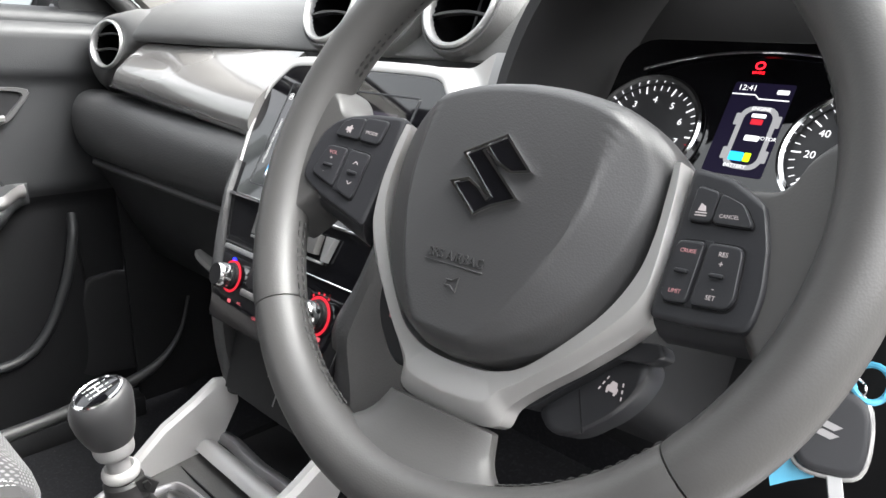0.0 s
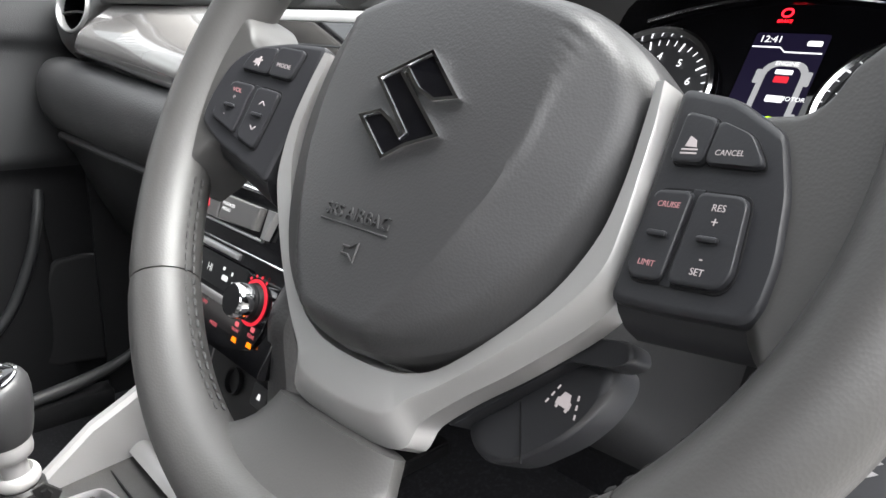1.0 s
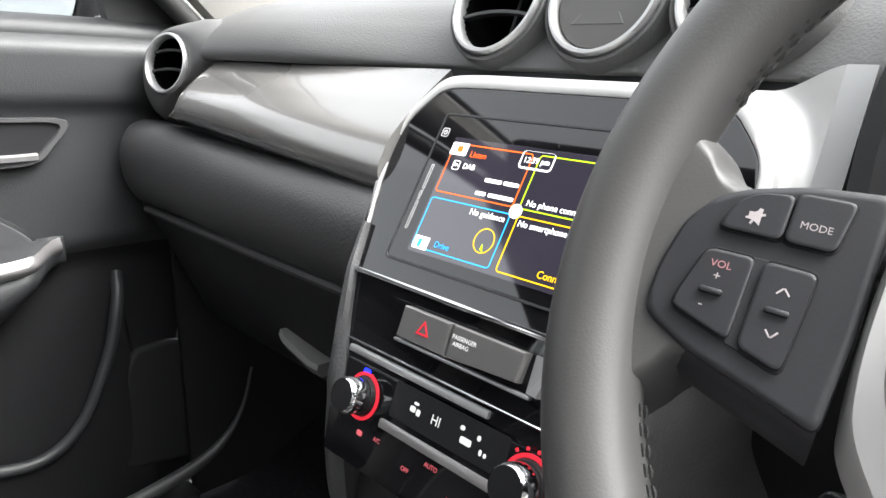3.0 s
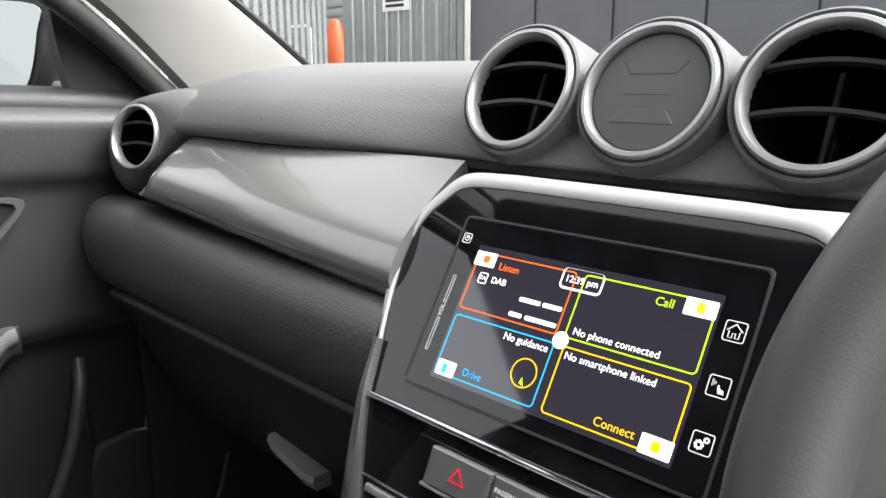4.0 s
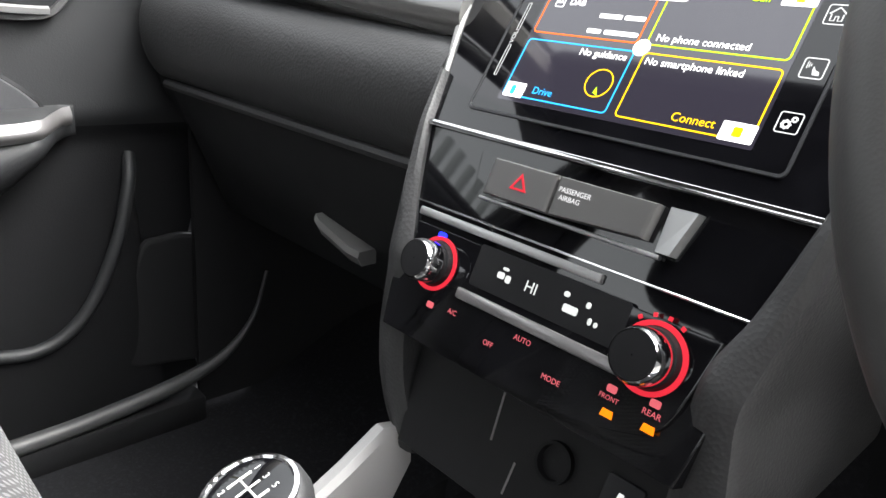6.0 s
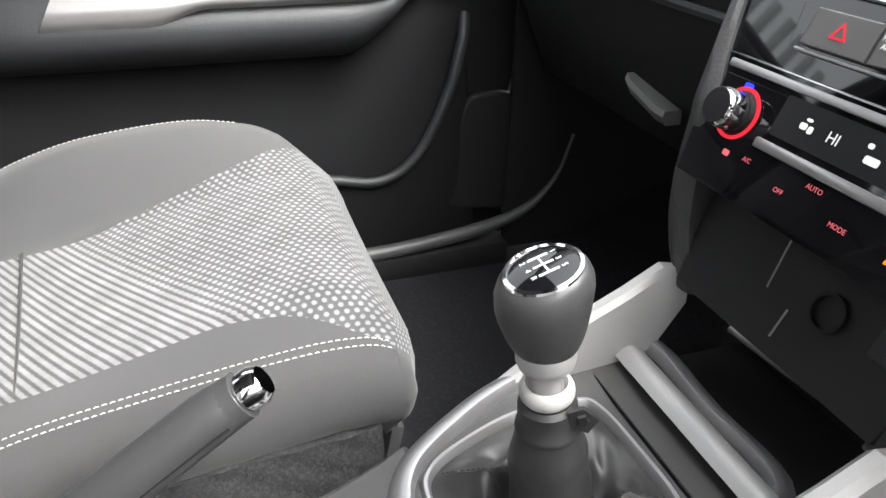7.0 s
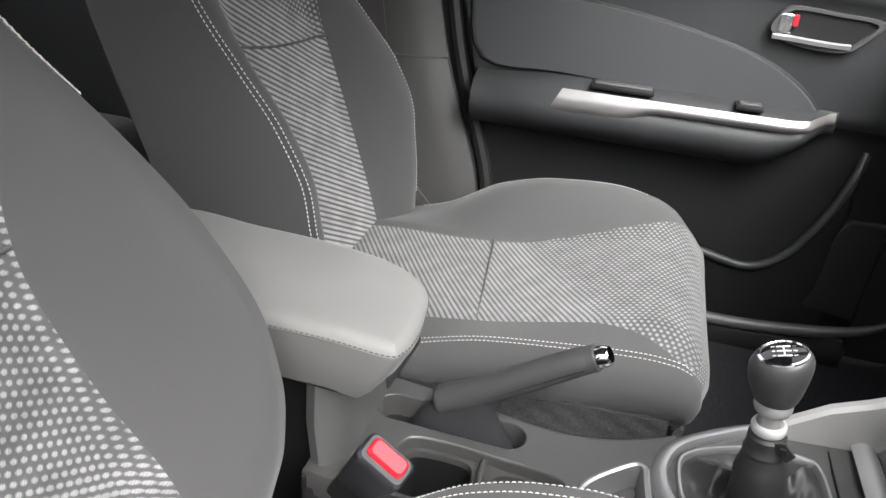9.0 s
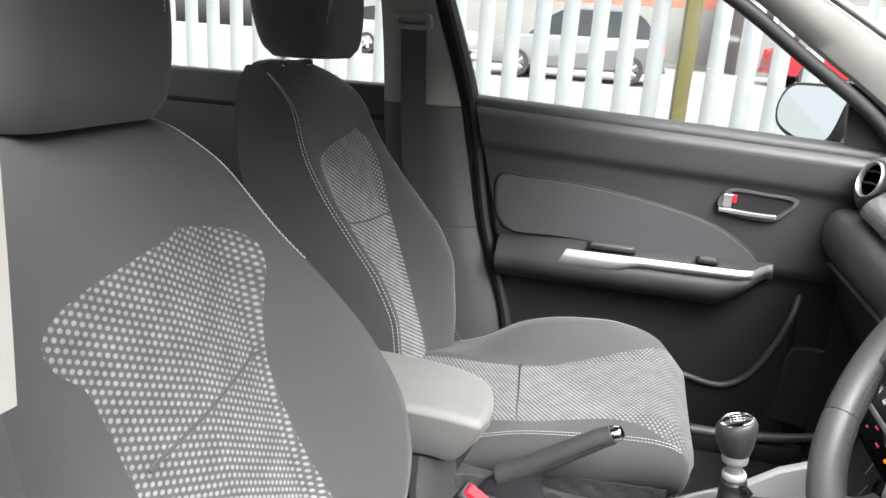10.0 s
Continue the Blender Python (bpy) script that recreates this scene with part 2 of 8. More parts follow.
def woven(name, dark, light, pitch, tufts_from, fill=0.30, slant=32.0):
    """A woven seat cloth from the UV map in metres: slanting pale ribs that break up into staggered tufts past tufts_from."""
    m, n, l, b = material(name)
    b.inputs["Roughness"].default_value = 0.95
    b.inputs["Sheen Weight"].default_value = 0.15
    b.inputs["Sheen Roughness"].default_value = 0.45
    uv = n.new("ShaderNodeUVMap")
    turn = n.new("ShaderNodeVectorRotate")
    turn.rotation_type = "Z_AXIS"
    turn.inputs["Angle"].default_value = radians(-slant)
    l.new(uv.outputs["UV"], turn.inputs["Vector"])
    sep = n.new("ShaderNodeSeparateXYZ")
    l.new(turn.outputs["Vector"], sep.inputs["Vector"])

    def math_(op, a, c=None, third=None):
        q = n.new("ShaderNodeMath")
        q.operation = op
        for i, s in enumerate((a, c, third)):
            if s is None:
                continue
            if isinstance(s, (int, float)):
                q.inputs[i].default_value = s
            else:
                l.new(s, q.inputs[i])
        return q.outputs[0]

    def noise_(scale, detail=2):
        q = n.new("ShaderNodeTexNoise")
        q.inputs["Scale"].default_value, q.inputs["Detail"].default_value = scale, detail
        l.new(uv.outputs["UV"], q.inputs["Vector"])
        return q.outputs["Fac"]

    def span(value, a, c, lo, hi):
        q = n.new("ShaderNodeMapRange")
        q.interpolation_type = "SMOOTHSTEP"
        for key, v in (("From Min", a), ("From Max", c), ("To Min", lo), ("To Max", hi)):
            q.inputs[key].default_value = v
        l.new(value, q.inputs["Value"])
        return q.outputs["Result"]
    row = math_("DIVIDE", sep.outputs["Y"], pitch)
    shift = math_("MULTIPLY", math_("FLOOR", row), 0.5)
    col = math_("ADD", math_("DIVIDE", sep.outputs["X"], pitch * 1.05), shift)
    fx = math_("SUBTRACT", math_("FRACT", col), 0.5)
    fy = math_("SUBTRACT", math_("FRACT", row), 0.5)
    # how far the ribs have broken up, with an uneven border
    border = math_("MULTIPLY_ADD", noise_(28, 3), 0.05, math_("SUBTRACT", sep.outputs["Y"], tufts_from + 0.025))
    apart = span(border, -0.030, 0.030, 0.10, 1.0)
    rr = math_("SQRT", math_("ADD", math_("MULTIPLY", math_("MULTIPLY", fx, fx), apart), math_("MULTIPLY", fy, fy)))
    wob = math_("MULTIPLY_ADD", noise_(700), 0.14, -0.07)
    mask = span(math_("ADD", rr, wob), fill + 0.10, fill - 0.12, 0.0, 1.0)
    # single threads across each rib
    thread = math_("MULTIPLY_ADD", math_("SINE", math_("MULTIPLY", sep.outputs["X"], math.tau / 0.0021)), 0.11, 0.89)
    mix = n.new("ShaderNodeMix")
    mix.data_type = "RGBA"
    mix.inputs["A"].default_value, mix.inputs["B"].default_value = (*dark, 1), (*light, 1)
    l.new(math_("MULTIPLY", mask, thread), mix.inputs["Factor"])
    tint = n.new("ShaderNodeMix")
    tint.data_type, tint.blend_type = "RGBA", "MULTIPLY"
    tint.inputs["Factor"].default_value = 1.0
    l.new(mix.outputs["Result"], tint.inputs["A"])
    l.new(span(noise_(30, 4), 0.3, 0.7, 0.84, 1.14), tint.inputs["B"])
    l.new(tint.outputs["Result"], b.inputs["Base Color"])
    bump = n.new("ShaderNodeBump")
    bump.inputs["Strength"].default_value, bump.inputs["Distance"].default_value = 0.7, 0.0014
    l.new(math_("MULTIPLY", mask, thread), bump.inputs["Height"])
    l.new(bump.outputs["Normal"], b.inputs["Normal"])
    return m


def glazing(name, tint=(0.96, 0.98, 0.97)):
    """Thin clear glass: see-through with a faint mirror."""
    m, n, l, b = material(name)
    clear, shine, mix, fres = n.new("ShaderNodeBsdfTransparent"), n.new("ShaderNodeBsdfGlossy"), n.new("ShaderNodeMixShader"), 0.06
    clear.inputs["Color"].default_value = (*tint, 1)
    shine.inputs["Roughness"].default_value = 0.01
    mix.inputs["Fac"].default_value = fres
    l.new(clear.outputs["BSDF"], mix.inputs[1])
    l.new(shine.outputs["BSDF"], mix.inputs[2])
    l.new(mix.outputs["Shader"], n["Material Output"].inputs["Surface"])
    return m


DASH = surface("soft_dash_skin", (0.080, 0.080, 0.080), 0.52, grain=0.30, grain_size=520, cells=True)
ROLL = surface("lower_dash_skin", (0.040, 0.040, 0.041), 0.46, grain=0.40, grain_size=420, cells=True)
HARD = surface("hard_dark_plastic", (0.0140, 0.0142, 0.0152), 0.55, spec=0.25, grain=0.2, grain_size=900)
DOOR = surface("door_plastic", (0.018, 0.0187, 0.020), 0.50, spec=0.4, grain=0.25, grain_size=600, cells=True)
DEEP = surface("matt_black_plastic", (0.006, 0.006, 0.007), 0.6, spec=0.25, grain=0.1)
BUTTON = surface("button_rubber", (0.020, 0.0204, 0.0230), 0.40, spec=0.38, grain=0.08)
GLOSS = surface("grey_lacquer", (0.17, 0.165, 0.16), 0.22, metal=0.35, coat=0.8, wear=0.02)
SILVER = surface("satin_silver", (0.43, 0.43, 0.43), 0.42, metal=0.85, wear=0.03, grain=0.03, grain_size=3000)
PALE = surface("pale_silver_plastic", (0.36, 0.355, 0.35), 0.48, metal=0.4, wear=0.03)
GUN = surface("dark_satin_metal", (0.30, 0.29, 0.29), 0.32, metal=0.7, wear=0.04)
SWITCHGREY = surface("switch_grey", (0.085, 0.083, 0.082), 0.42, wear=0.05)
CHROME = surface("chrome", (0.82, 0.82, 0.83), 0.10, metal=1.0, wear=0.03)
PIANO = surface("piano_black", (0.004, 0.004, 0.005), 0.035, wear=0.3, wear_size=40, spec=0.58)
LEATHER = surface("wheel_leather", (0.052, 0.051, 0.050), 0.45, grain=0.07, grain_size=900, cells=True)
PADSKIN = surface("airbag_skin", (0.035, 0.035, 0.036), 0.42, grain=0.10, grain_size=900, cells=True)
BOOT = surface("shift_boot_leather", (0.025, 0.0245, 0.0245), 0.44, spec=0.45, grain=0.06, grain_size=700, cells=True)
CLOTH = surface("dark_seat_cloth", (0.039, 0.0385, 0.039), 0.92, grain=0.5, grain_size=1500, sheen=0.12, wear=0.08)
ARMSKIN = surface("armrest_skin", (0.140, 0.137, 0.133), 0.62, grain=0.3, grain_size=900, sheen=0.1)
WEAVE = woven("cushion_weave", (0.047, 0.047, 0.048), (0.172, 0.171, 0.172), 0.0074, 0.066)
# same cloth as the cushions; the backrests' stronger light is in the paler colours
BACKWEAVE_LIT = woven("backrest_weave_lit", (0.052, 0.052, 0.053), (0.250, 0.249, 0.250), 0.0085, 0.872)
DRIVEWEAVE_LIT = woven("driver_back_weave_lit", (0.052, 0.052, 0.053), (0.195, 0.194, 0.195), 0.0080, 0.70)
CARPET = surface("carpet", (0.017, 0.017, 0.019), 1.0, spec=0.1, grain=1.0, grain_size=700, wear=0.5, wear_size=160)
THREAD = surface("pale_thread", (0.48, 0.47, 0.45), 0.8)
DARKTHREAD = surface("dark_thread", (0.02, 0.02, 0.02), 0.7)
PILLAR = surface("beige_pillar_trim", (0.22, 0.213, 0.200), 0.7, grain=0.2)
LOWPILLAR = surface("grey_pillar_trim", (0.045, 0.0445, 0.0435), 0.5, grain=0.2)
RED = surface("red_plastic", (0.42, 0.008, 0.018), 0.35, wear=0.03)
WHITE = surface("white_plastic", (0.72, 0.72, 0.70), 0.35, wear=0.02)
RUBBER = surface("black_rubber", (0.010, 0.010, 0.010), 0.6)
WEB = surface("belt_webbing", (0.050, 0.046, 0.046), 0.8, grain=0.6, grain_size=900)
HEADBAND = surface("black_cloth_band", (0.010, 0.010, 0.010), 0.95, spec=0.02)
LINING = surface("roof_lining", (0.10, 0.098, 0.094), 0.9, grain=0.3, grain_size=900)
PAINT = surface("body_paint", (0.35, 0.36, 0.38), 0.25, metal=0.5, coat=1.0, wear=0.02)
GLASS = glazing("window_glass")
MIRROR = surface("mirror_glass", (0.34, 0.36, 0.36), 0.02, metal=1.0, wear=0.0)

# ---- ground and the car's shell ----
CONCRETE = surface("yard_concrete", (0.125, 0.121, 0.113), 0.9, grain=0.5, grain_size=60, wear=0.18, wear_size=0.7)


def ground_at(u, v):
    """The yard is level and climbs gently beyond the fence."""
    s = 2 * u - 1
    x = 60 * s + 840 * s ** 5
    return Vector((x, lerp(-900, 900, v), 0.37 * soft((-x - 5) / 8) + 0.03 * max(0.0, min(12.0, -x - 13))))


ground = solo("ground", grid(ground_at, 40, 20), CONCRETE, "pale worn concrete yard under an overcast sky", "ground", kind="structure")


def sill_z(y):
    return lerp(1.063, 1.098, (0.561 - y) / 0.79)


# floor pan, tunnel and firewall
floor = solo("floor", grid(lambda u, v: Vector((lerp(-0.74, 0.74, u), lerp(-1.35, 0.95, v), 0.345 + 0.10 * soft(v * 2.3 / 0.3 - 6.6))), 24, 40, thick=-0.02), CARPET, "black fitted carpet on the car floor", "car floor", kind="structure")
firewall = solo("firewall", grid(lambda u, v: Vector((lerp(-0.76, 0.76, u), lerp(0.93, 0.97, v), lerp(0.34, 1.06, v))), 8, 8, thick=0.03), CARPET, "black carpeted bulkhead ahead of the footwells", "bulkhead", kind="structure")
roof = solo("ceiling", grid(lambda u, v: Vector((lerp(-0.60, 0.60, u), lerp(-1.5, 0.10, v), 1.50 + 0.05 * (1 - (2 * u - 1) ** 2) - 0.05 * soft((v - 0.85) / 0.15))), 12, 16, thick=0.03), LINING, "dark grey cloth roof lining of the car", "roof lining", kind="structure")
rear_wall = solo("wall_rear", box((-0.72, -1.62, 0.34), (0.72, -1.56, 1.10), 0.02), HARD, "dark trim behind the rear bench", "rear trim", kind="structure")


def body_side(s):
    """The painted sill and rear quarter of one side."""
    bm = bmesh.new()
    add_box(bm, (min(s * 0.76, s * 0.86), -1.6, 0.24), (max(s * 0.76, s * 0.86), 1.0, 0.40), 0.03, 3)
    add_box(bm, (min(s * 0.76, s * 0.86), -1.62, 0.3), (max(s * 0.76, s * 0.86), -1.28, 1.1), 0.03, 3)
    return bm


for side, word in ((-1, "passenger"), (1, "driver")):
    solo("body_sill", body_side(side), PAINT, f"grey painted body sill on the {word} side", "car body", kind="structure")

# windscreen pillars, header rail and B-pillars
A_LOW = [(-0.690, 0.700, 1.070), (-0.672, 0.597, 1.164), (-0.640, 0.455, 1.258), (-0.600, 0.312, 1.352), (-0.560, 0.130, 1.455)]
A_TOP = [(-0.676, 0.905, 1.083), (-0.656, 0.747, 1.186), (-0.634, 0.590, 1.273), (-0.598, 0.439, 1.356), (-0.555, 0.230, 1.462)]


def a_pillar(s):
    lo, hi = spline(A_LOW, 6), spline(A_TOP, 6)
    rings = []
    for p, q in zip(lo, hi):
        out = Vector((-0.05, 0.02, 0.02))
        mid = (p + q) / 2 + Vector((0.016, 0, 0))
        ring = [p + Vector((-0.01, 0, 0)), p + Vector((0.006, 0.004, 0.004)), mid, q + Vector((0.004, -0.006, -0.004)), q + Vector((-0.012, 0.002, 0.002)), q + out, p + out]
        rings.append([Vector((r.x * (-1 if s > 0 else 1), r.y, r.z)) for r in ring])
    return loft(rings)


def a_seal(s):
    line = [Vector((p.x * (-1 if s > 0 else 1) * 1.004, p.y - 0.017, p.z - 0.014)) for p in spline(A_LOW, 6)]
    return tube(line, 0.0145, 12)


for side in (-1, 1):
    pil = thing("windscreen_pillar", "pale beige windscreen pillar trim with a black rubber door seal", "pillar trim", (side * 0.66, 0.70, 1.07), kind="structure")
    part("trim", a_pillar(side), PILLAR, pil)
    part("door_seal", a_seal(side), RUBBER, pil, "black rubber door seal")
    edge = [Vector((p.x * (-1 if side > 0 else 1), p.y + 0.006, p.z + 0.004)) for p in spline(A_TOP, 6)]
    part("glass_edge", tube(edge, 0.005, 6), RUBBER, pil, "black edge of the windscreen")
header = solo("header_rail", box((-0.58, 0.06, 1.44), (0.58, 0.24, 1.50), 0.02), HEADBAND, "black header band over the windscreen", "header rail", kind="structure")

bpil = thing("door_pillar", "centre door pillar, beige above and grey plastic below", "pillar trim", (-0.72, -0.30, 0.5), kind="structure")


def pillar_b(z0, z1, s, grow=0.0, shift=(0, 0), lean=1.0):
    front = curve([(0.50, -0.118), (0.567, -0.128), (0.808, -0.205), (1.085, -0.262), (1.33, -0.330), (1.47, -0.36)])
    rear = curve([(0.50, -0.40), (0.8, -0.435), (1.10, -0.462), (1.33, -0.462), (1.47, -0.46)])
    x = curve([(0.50, -0.715), (0.85, -0.712), (1.09, -0.70), (1.33, -0.645), (1.47, -0.59)])
    rings = []
    for k in range(13):
        z = lerp(z0, z1, k / 12)
        f, r, xx = (lerp(q(1.085), q(z), lean) for q in (front, rear, x))
        xx += grow
        pts = [(xx - 0.05, f - 0.012), (xx - 0.004, f - 0.01), (xx + 0.01, f - 0.03), (xx + 0.022, f - 0.06), (xx + 0.022, r + 0.03), (xx + 0.012, r + 0.006), (xx - 0.05, r)]
        rings.append([Vector((s * -1 * a + shift[0], b + shift[1], z)) for a, b in pts])
    return loft(rings)


part("upper_trim", pillar_b(1.085, 1.47, -1), PILLAR, bpil)
part("lower_trim", pillar_b(0.80, 1.083, -1), LOWPILLAR, bpil, "grey plastic lower trim")
part("foot_trim", pillar_b(0.36, 0.80, -1, 0.012), LOWPILLAR, bpil, "grey plastic foot of the pillar")
part("door_seal", tube(spline([(-0.722, -0.124, 0.42), (-0.722, -0.118, 0.567), (-0.720, -0.190, 0.808), (-0.713, -0.243, 1.085), (-0.655, -0.312, 1.33), (-0.60, -0.345, 1.47)], 6), 0.013, 8), RUBBER, bpil, "black rubber door seal")
part("door_shut", tube(spline([(-0.762, -0.150, 0.42), (-0.762, -0.146, 0.567), (-0.760, -0.215, 0.808), (-0.752, -0.268, 1.085), (-0.696, -0.338, 1.33), (-0.64, -0.372, 1.47)], 6), 0.034, 10), DEEP, bpil, "dark shut face of the pillar")
bpil2 = thing("door_pillar", "centre door pillar on the driver's side, beige above", "pillar trim", (0.72, -0.30, 0.5), kind="structure")
part("upper_trim", pillar_b(1.087, 1.47, 1, 0.0, (0.075, 0.181), -0.35), PILLAR, bpil2)
part("lower_trim", pillar_b(0.36, 1.085, 1, -0.012, (0.075, 0.170), -0.1), DEEP, bpil2)

# unseen wall, added to set how much light comes from the driver's side
UNSEENWALL = surface("unseen_wall", (0.30, 0.296, 0.29), 0.9, grain=0.5, grain_size=40, wear=0.2, wear_size=1.0)
solo("wall_east_unseen", box((5.6, -14, 0), (5.9, 9, 2.2), 0.02), UNSEENWALL, "unseen grey wall added to set the light from the driver's side", "wall", kind="structure")

# windscreen
screen_glass = solo("window_1", grid(lambda u, v: Vector((lerp(lerp(-0.67, -0.55, v), lerp(0.67, 0.55, v), u), lerp(0.93, 0.20, v) + 0.05 * (1 - (2 * u - 1) ** 2), lerp(1.095, 1.475, v))), 16, 10), GLASS, "clear windscreen glass over the dashboard", "windscreen", kind="structure")
screen_glass.visible_shadow = False

# ---- dashboard ----
dash = thing("dashboard", "dark grey soft-touch dashboard with silver and grey lacquered trim", "dashboard", (0, 0.75, 0.75))
PAD = [(0.625, 1.030), (0.612, 1.031), (0.607, 1.036), (0.608, 1.046), (0.617, 1.060), (0.633, 1.074), (0.660, 1.088), (0.70, 1.099), (0.78, 1.107), (0.88, 1.108), (0.97, 1.097), (1.02, 1.07)]

PAD_MID = [(0.672, 1.026), (0.658, 1.027), (0.651, 1.031), (0.652, 1.037), (0.660, 1.050), (0.674, 1.068), (0.694, 1.086), (0.724, 1.098), (0.79, 1.107), (0.88, 1.108), (0.97, 1.097), (1.02, 1.07)]


VENT_SIDE = frame_at((-0.607, 0.592, 1.0243), (0.962, 0.2735, 0), (-0.06, 0.21, 0.95))
PODS = [frame_at((x, 0.662, 1.083), (1, 0, 0), (0, math.sin(radians(24)), math.cos(radians(24)))) for x in (-0.108, -0.004, 0.100)]
VENT_HOLES = [(m, 0.0465) for m in PODS] + [(VENT_SIDE, 0.038)]


def eased_line(pts):
    """A smooth profile through pairs, read by v from 0 to 1."""
    line = spline([(a, b, 0) for a, b in pts], 16)

    def at(v):
        i = v * (len(line) - 1)
        k = min(len(line) - 2, int(i))
        p = line[k].lerp(line[k + 1], i - k)
        return p.x, p.y
    return at


PAD_LINE, PAD_MID_LINE = eased_line(PAD), eased_line(PAD_MID)


def pad_at(x, v):
    y, z = PAD_LINE(v)
    mid = 1 - soft((abs(x) - 0.17) / 0.22)
    my, mz = PAD_MID_LINE(v)
    y, z = lerp(y, my, mid), lerp(z, mz, mid)
    end = soft((abs(x) - 0.50) / 0.21)
    # the pad sinks and turns towards its ends
    z = z - end * 0.030 * (0.3 + 0.7 * v)
    y = y - 0.004 * end
    p = Vector((x, y, z))
    for m, r in VENT_HOLES:
        q = m.inverted() @ p
        if q.z < 0.02 and q.x * q.x + q.y * q.y < r * r:
            p = m @ Vector((q.x, q.y, q.z - 0.09))
    return p


ABOVE = Vector((0.0, 0.2, 1.9))
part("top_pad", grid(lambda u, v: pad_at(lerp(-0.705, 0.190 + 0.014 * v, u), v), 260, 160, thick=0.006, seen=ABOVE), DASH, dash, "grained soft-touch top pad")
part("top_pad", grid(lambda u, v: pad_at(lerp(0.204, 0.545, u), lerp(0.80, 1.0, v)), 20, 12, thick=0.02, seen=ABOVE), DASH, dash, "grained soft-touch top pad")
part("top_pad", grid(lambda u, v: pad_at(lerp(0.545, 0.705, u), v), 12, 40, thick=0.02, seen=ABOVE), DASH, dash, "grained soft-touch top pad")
# black boxes added to stop daylight leaking between the panels
part("leak_filler", box((-0.70, 0.662, 0.86), (-0.16, 0.80, 1.012), 0.004), DEEP, dash, "black filler added behind the panels to block stray light")
part("leak_filler", box((-0.695, 0.604, 0.86), (-0.16, 0.664, 0.947), 0.004), DEEP, dash, "black filler added behind the panels to block stray light")
part("shadow_gap", tube([(x, 0.634 + 0.026 * (1 - soft((abs(x) - 0.17) / 0.22)), 1.024 - 0.030 * 0.3 * soft((abs(x) - 0.5) / 0.21)) for x in (-0.56, -0.5, -0.4, -0.3, -0.2, 0.0, 0.2)], 0.009, 8), DEEP, dash, "black joint under the top pad")

# near-black without gloss: the shade deep in the vents is in the colour
THROAT_SHADE = surface("vent_throat_shade", (0.002, 0.002, 0.0022), 0.9, spec=0.02)
BADGE = surface("badge_disc_plastic", (0.060, 0.058, 0.056), 0.5, wear=0.03)
SLAT = surface("vent_slat_plastic", (0.030, 0.030, 0.031), 0.36, wear=0.05)
# cowl of the round side vent


APRON = spline([(-0.565, 1.078, 0), (-0.64, 1.068, 0), (-0.705, 1.03, 0), (-0.715, 0.975, 0), (-0.690, 0.940, 0), (-0.652, 0.934, 0), (-0.618, 0.958, 0), (-0.585, 0.992, 0), (-0.548, 1.016, 0), (-0.520, 1.034, 0), (-0.520, 1.062, 0)], 8, closed=True)


def side_housing(s):
    """A smooth cowl that leads from the ring of the side vent out to the edge of the dash."""
    m = VENT_SIDE
    c = m.translation
    rings = []
    for t in (-0.1, 0.0, 0.12, 0.25, 0.4, 0.55, 0.7, 0.85, 1.0, 1.1):
        ring = []
        for p in APRON:
            a = math.atan2(p.y - c.z, p.x - c.x)
            if t < 0:
                q = m @ Vector((0.0366 * math.cos(a), 0.0366 * math.sin(a), -0.004))
            else:
                inner = m @ Vector((0.0392 * math.cos(a), 0.0392 * math.sin(a), 0.0025))
                k = min(1.0, t)
                q = inner.lerp(Vector((p.x, 0.600, p.y)), k)
                q.y = lerp(inner.y, 0.632, k ** 2.4)
                if t > 1:
                    q.y = 0.72
            ring.append(q)
        rings.append(ring)
    return loft(rings, cap=False)


def round_vent(parent, m, r, slat_count=2, tilt=0.0, cross=False):
    """Ring, dark throat, curved slats and a centre bar, in the frame m (z towards the cabin)."""
    vent = thing("air_vent", "round dashboard air vent with a satin silver ring and black slats", "air vent", m.translation, group="round air vents")
    ring = [(r * 0.86, 0.000), (r * 0.87, 0.004), (r * 0.91, 0.0075), (r * 0.96, 0.0075), (r * 1.0, 0.004), (r, -0.004), (r * 0.86, -0.004)]
    part("ring", lathe(ring, m, 64, close=True), SILVER, vent, "satin silver ring")
    part("throat", lathe([(r * 0.87, 0.002), (r * 0.85, -0.01), (r * 0.80, -0.06), (0.0005, -0.062)], m, 40), THROAT_SHADE, vent, "throat blackened for deep shade")
    for k in range(slat_count):
        y0 = (k - (slat_count - 1) / 2) * r * 0.62 + r * 0.06
        half = math.sqrt(max(0.0, (r * 0.86) ** 2 - y0 * y0))
        rows = []
        for i in range(13):
            x = lerp(-half, half, i / 12)
            sag = r * 0.10 * (1 - (x / half) ** 2)
            rows.append([m @ Vector((x, y0 + sag + dy, dz)) for dy, dz in ((-0.0014, -0.001), (-0.0016, -0.004), (-0.0006, -0.009), (0.0010, -0.008), (0.0018, -0.003), (0.0010, -0.0005))])
        part("slat", loft(rows), SLAT, vent)
    part("centre_bar", box((-0.002, -r * 0.7, -0.030), (0.002, r * 0.5, -0.022), 0.0008, 1, m), DEEP, vent)
    part("tab", box((-r * 0.07, -r * 0.62, -0.036), (r * 0.07, -r * 0.30, -0.030), 0.001, 1, m), DEEP, vent)
    return vent


part("vent_housing", side_housing(-1), DASH, dash, "grained housing round the side vent")
round_vent(dash, VENT_SIDE, 0.0381)

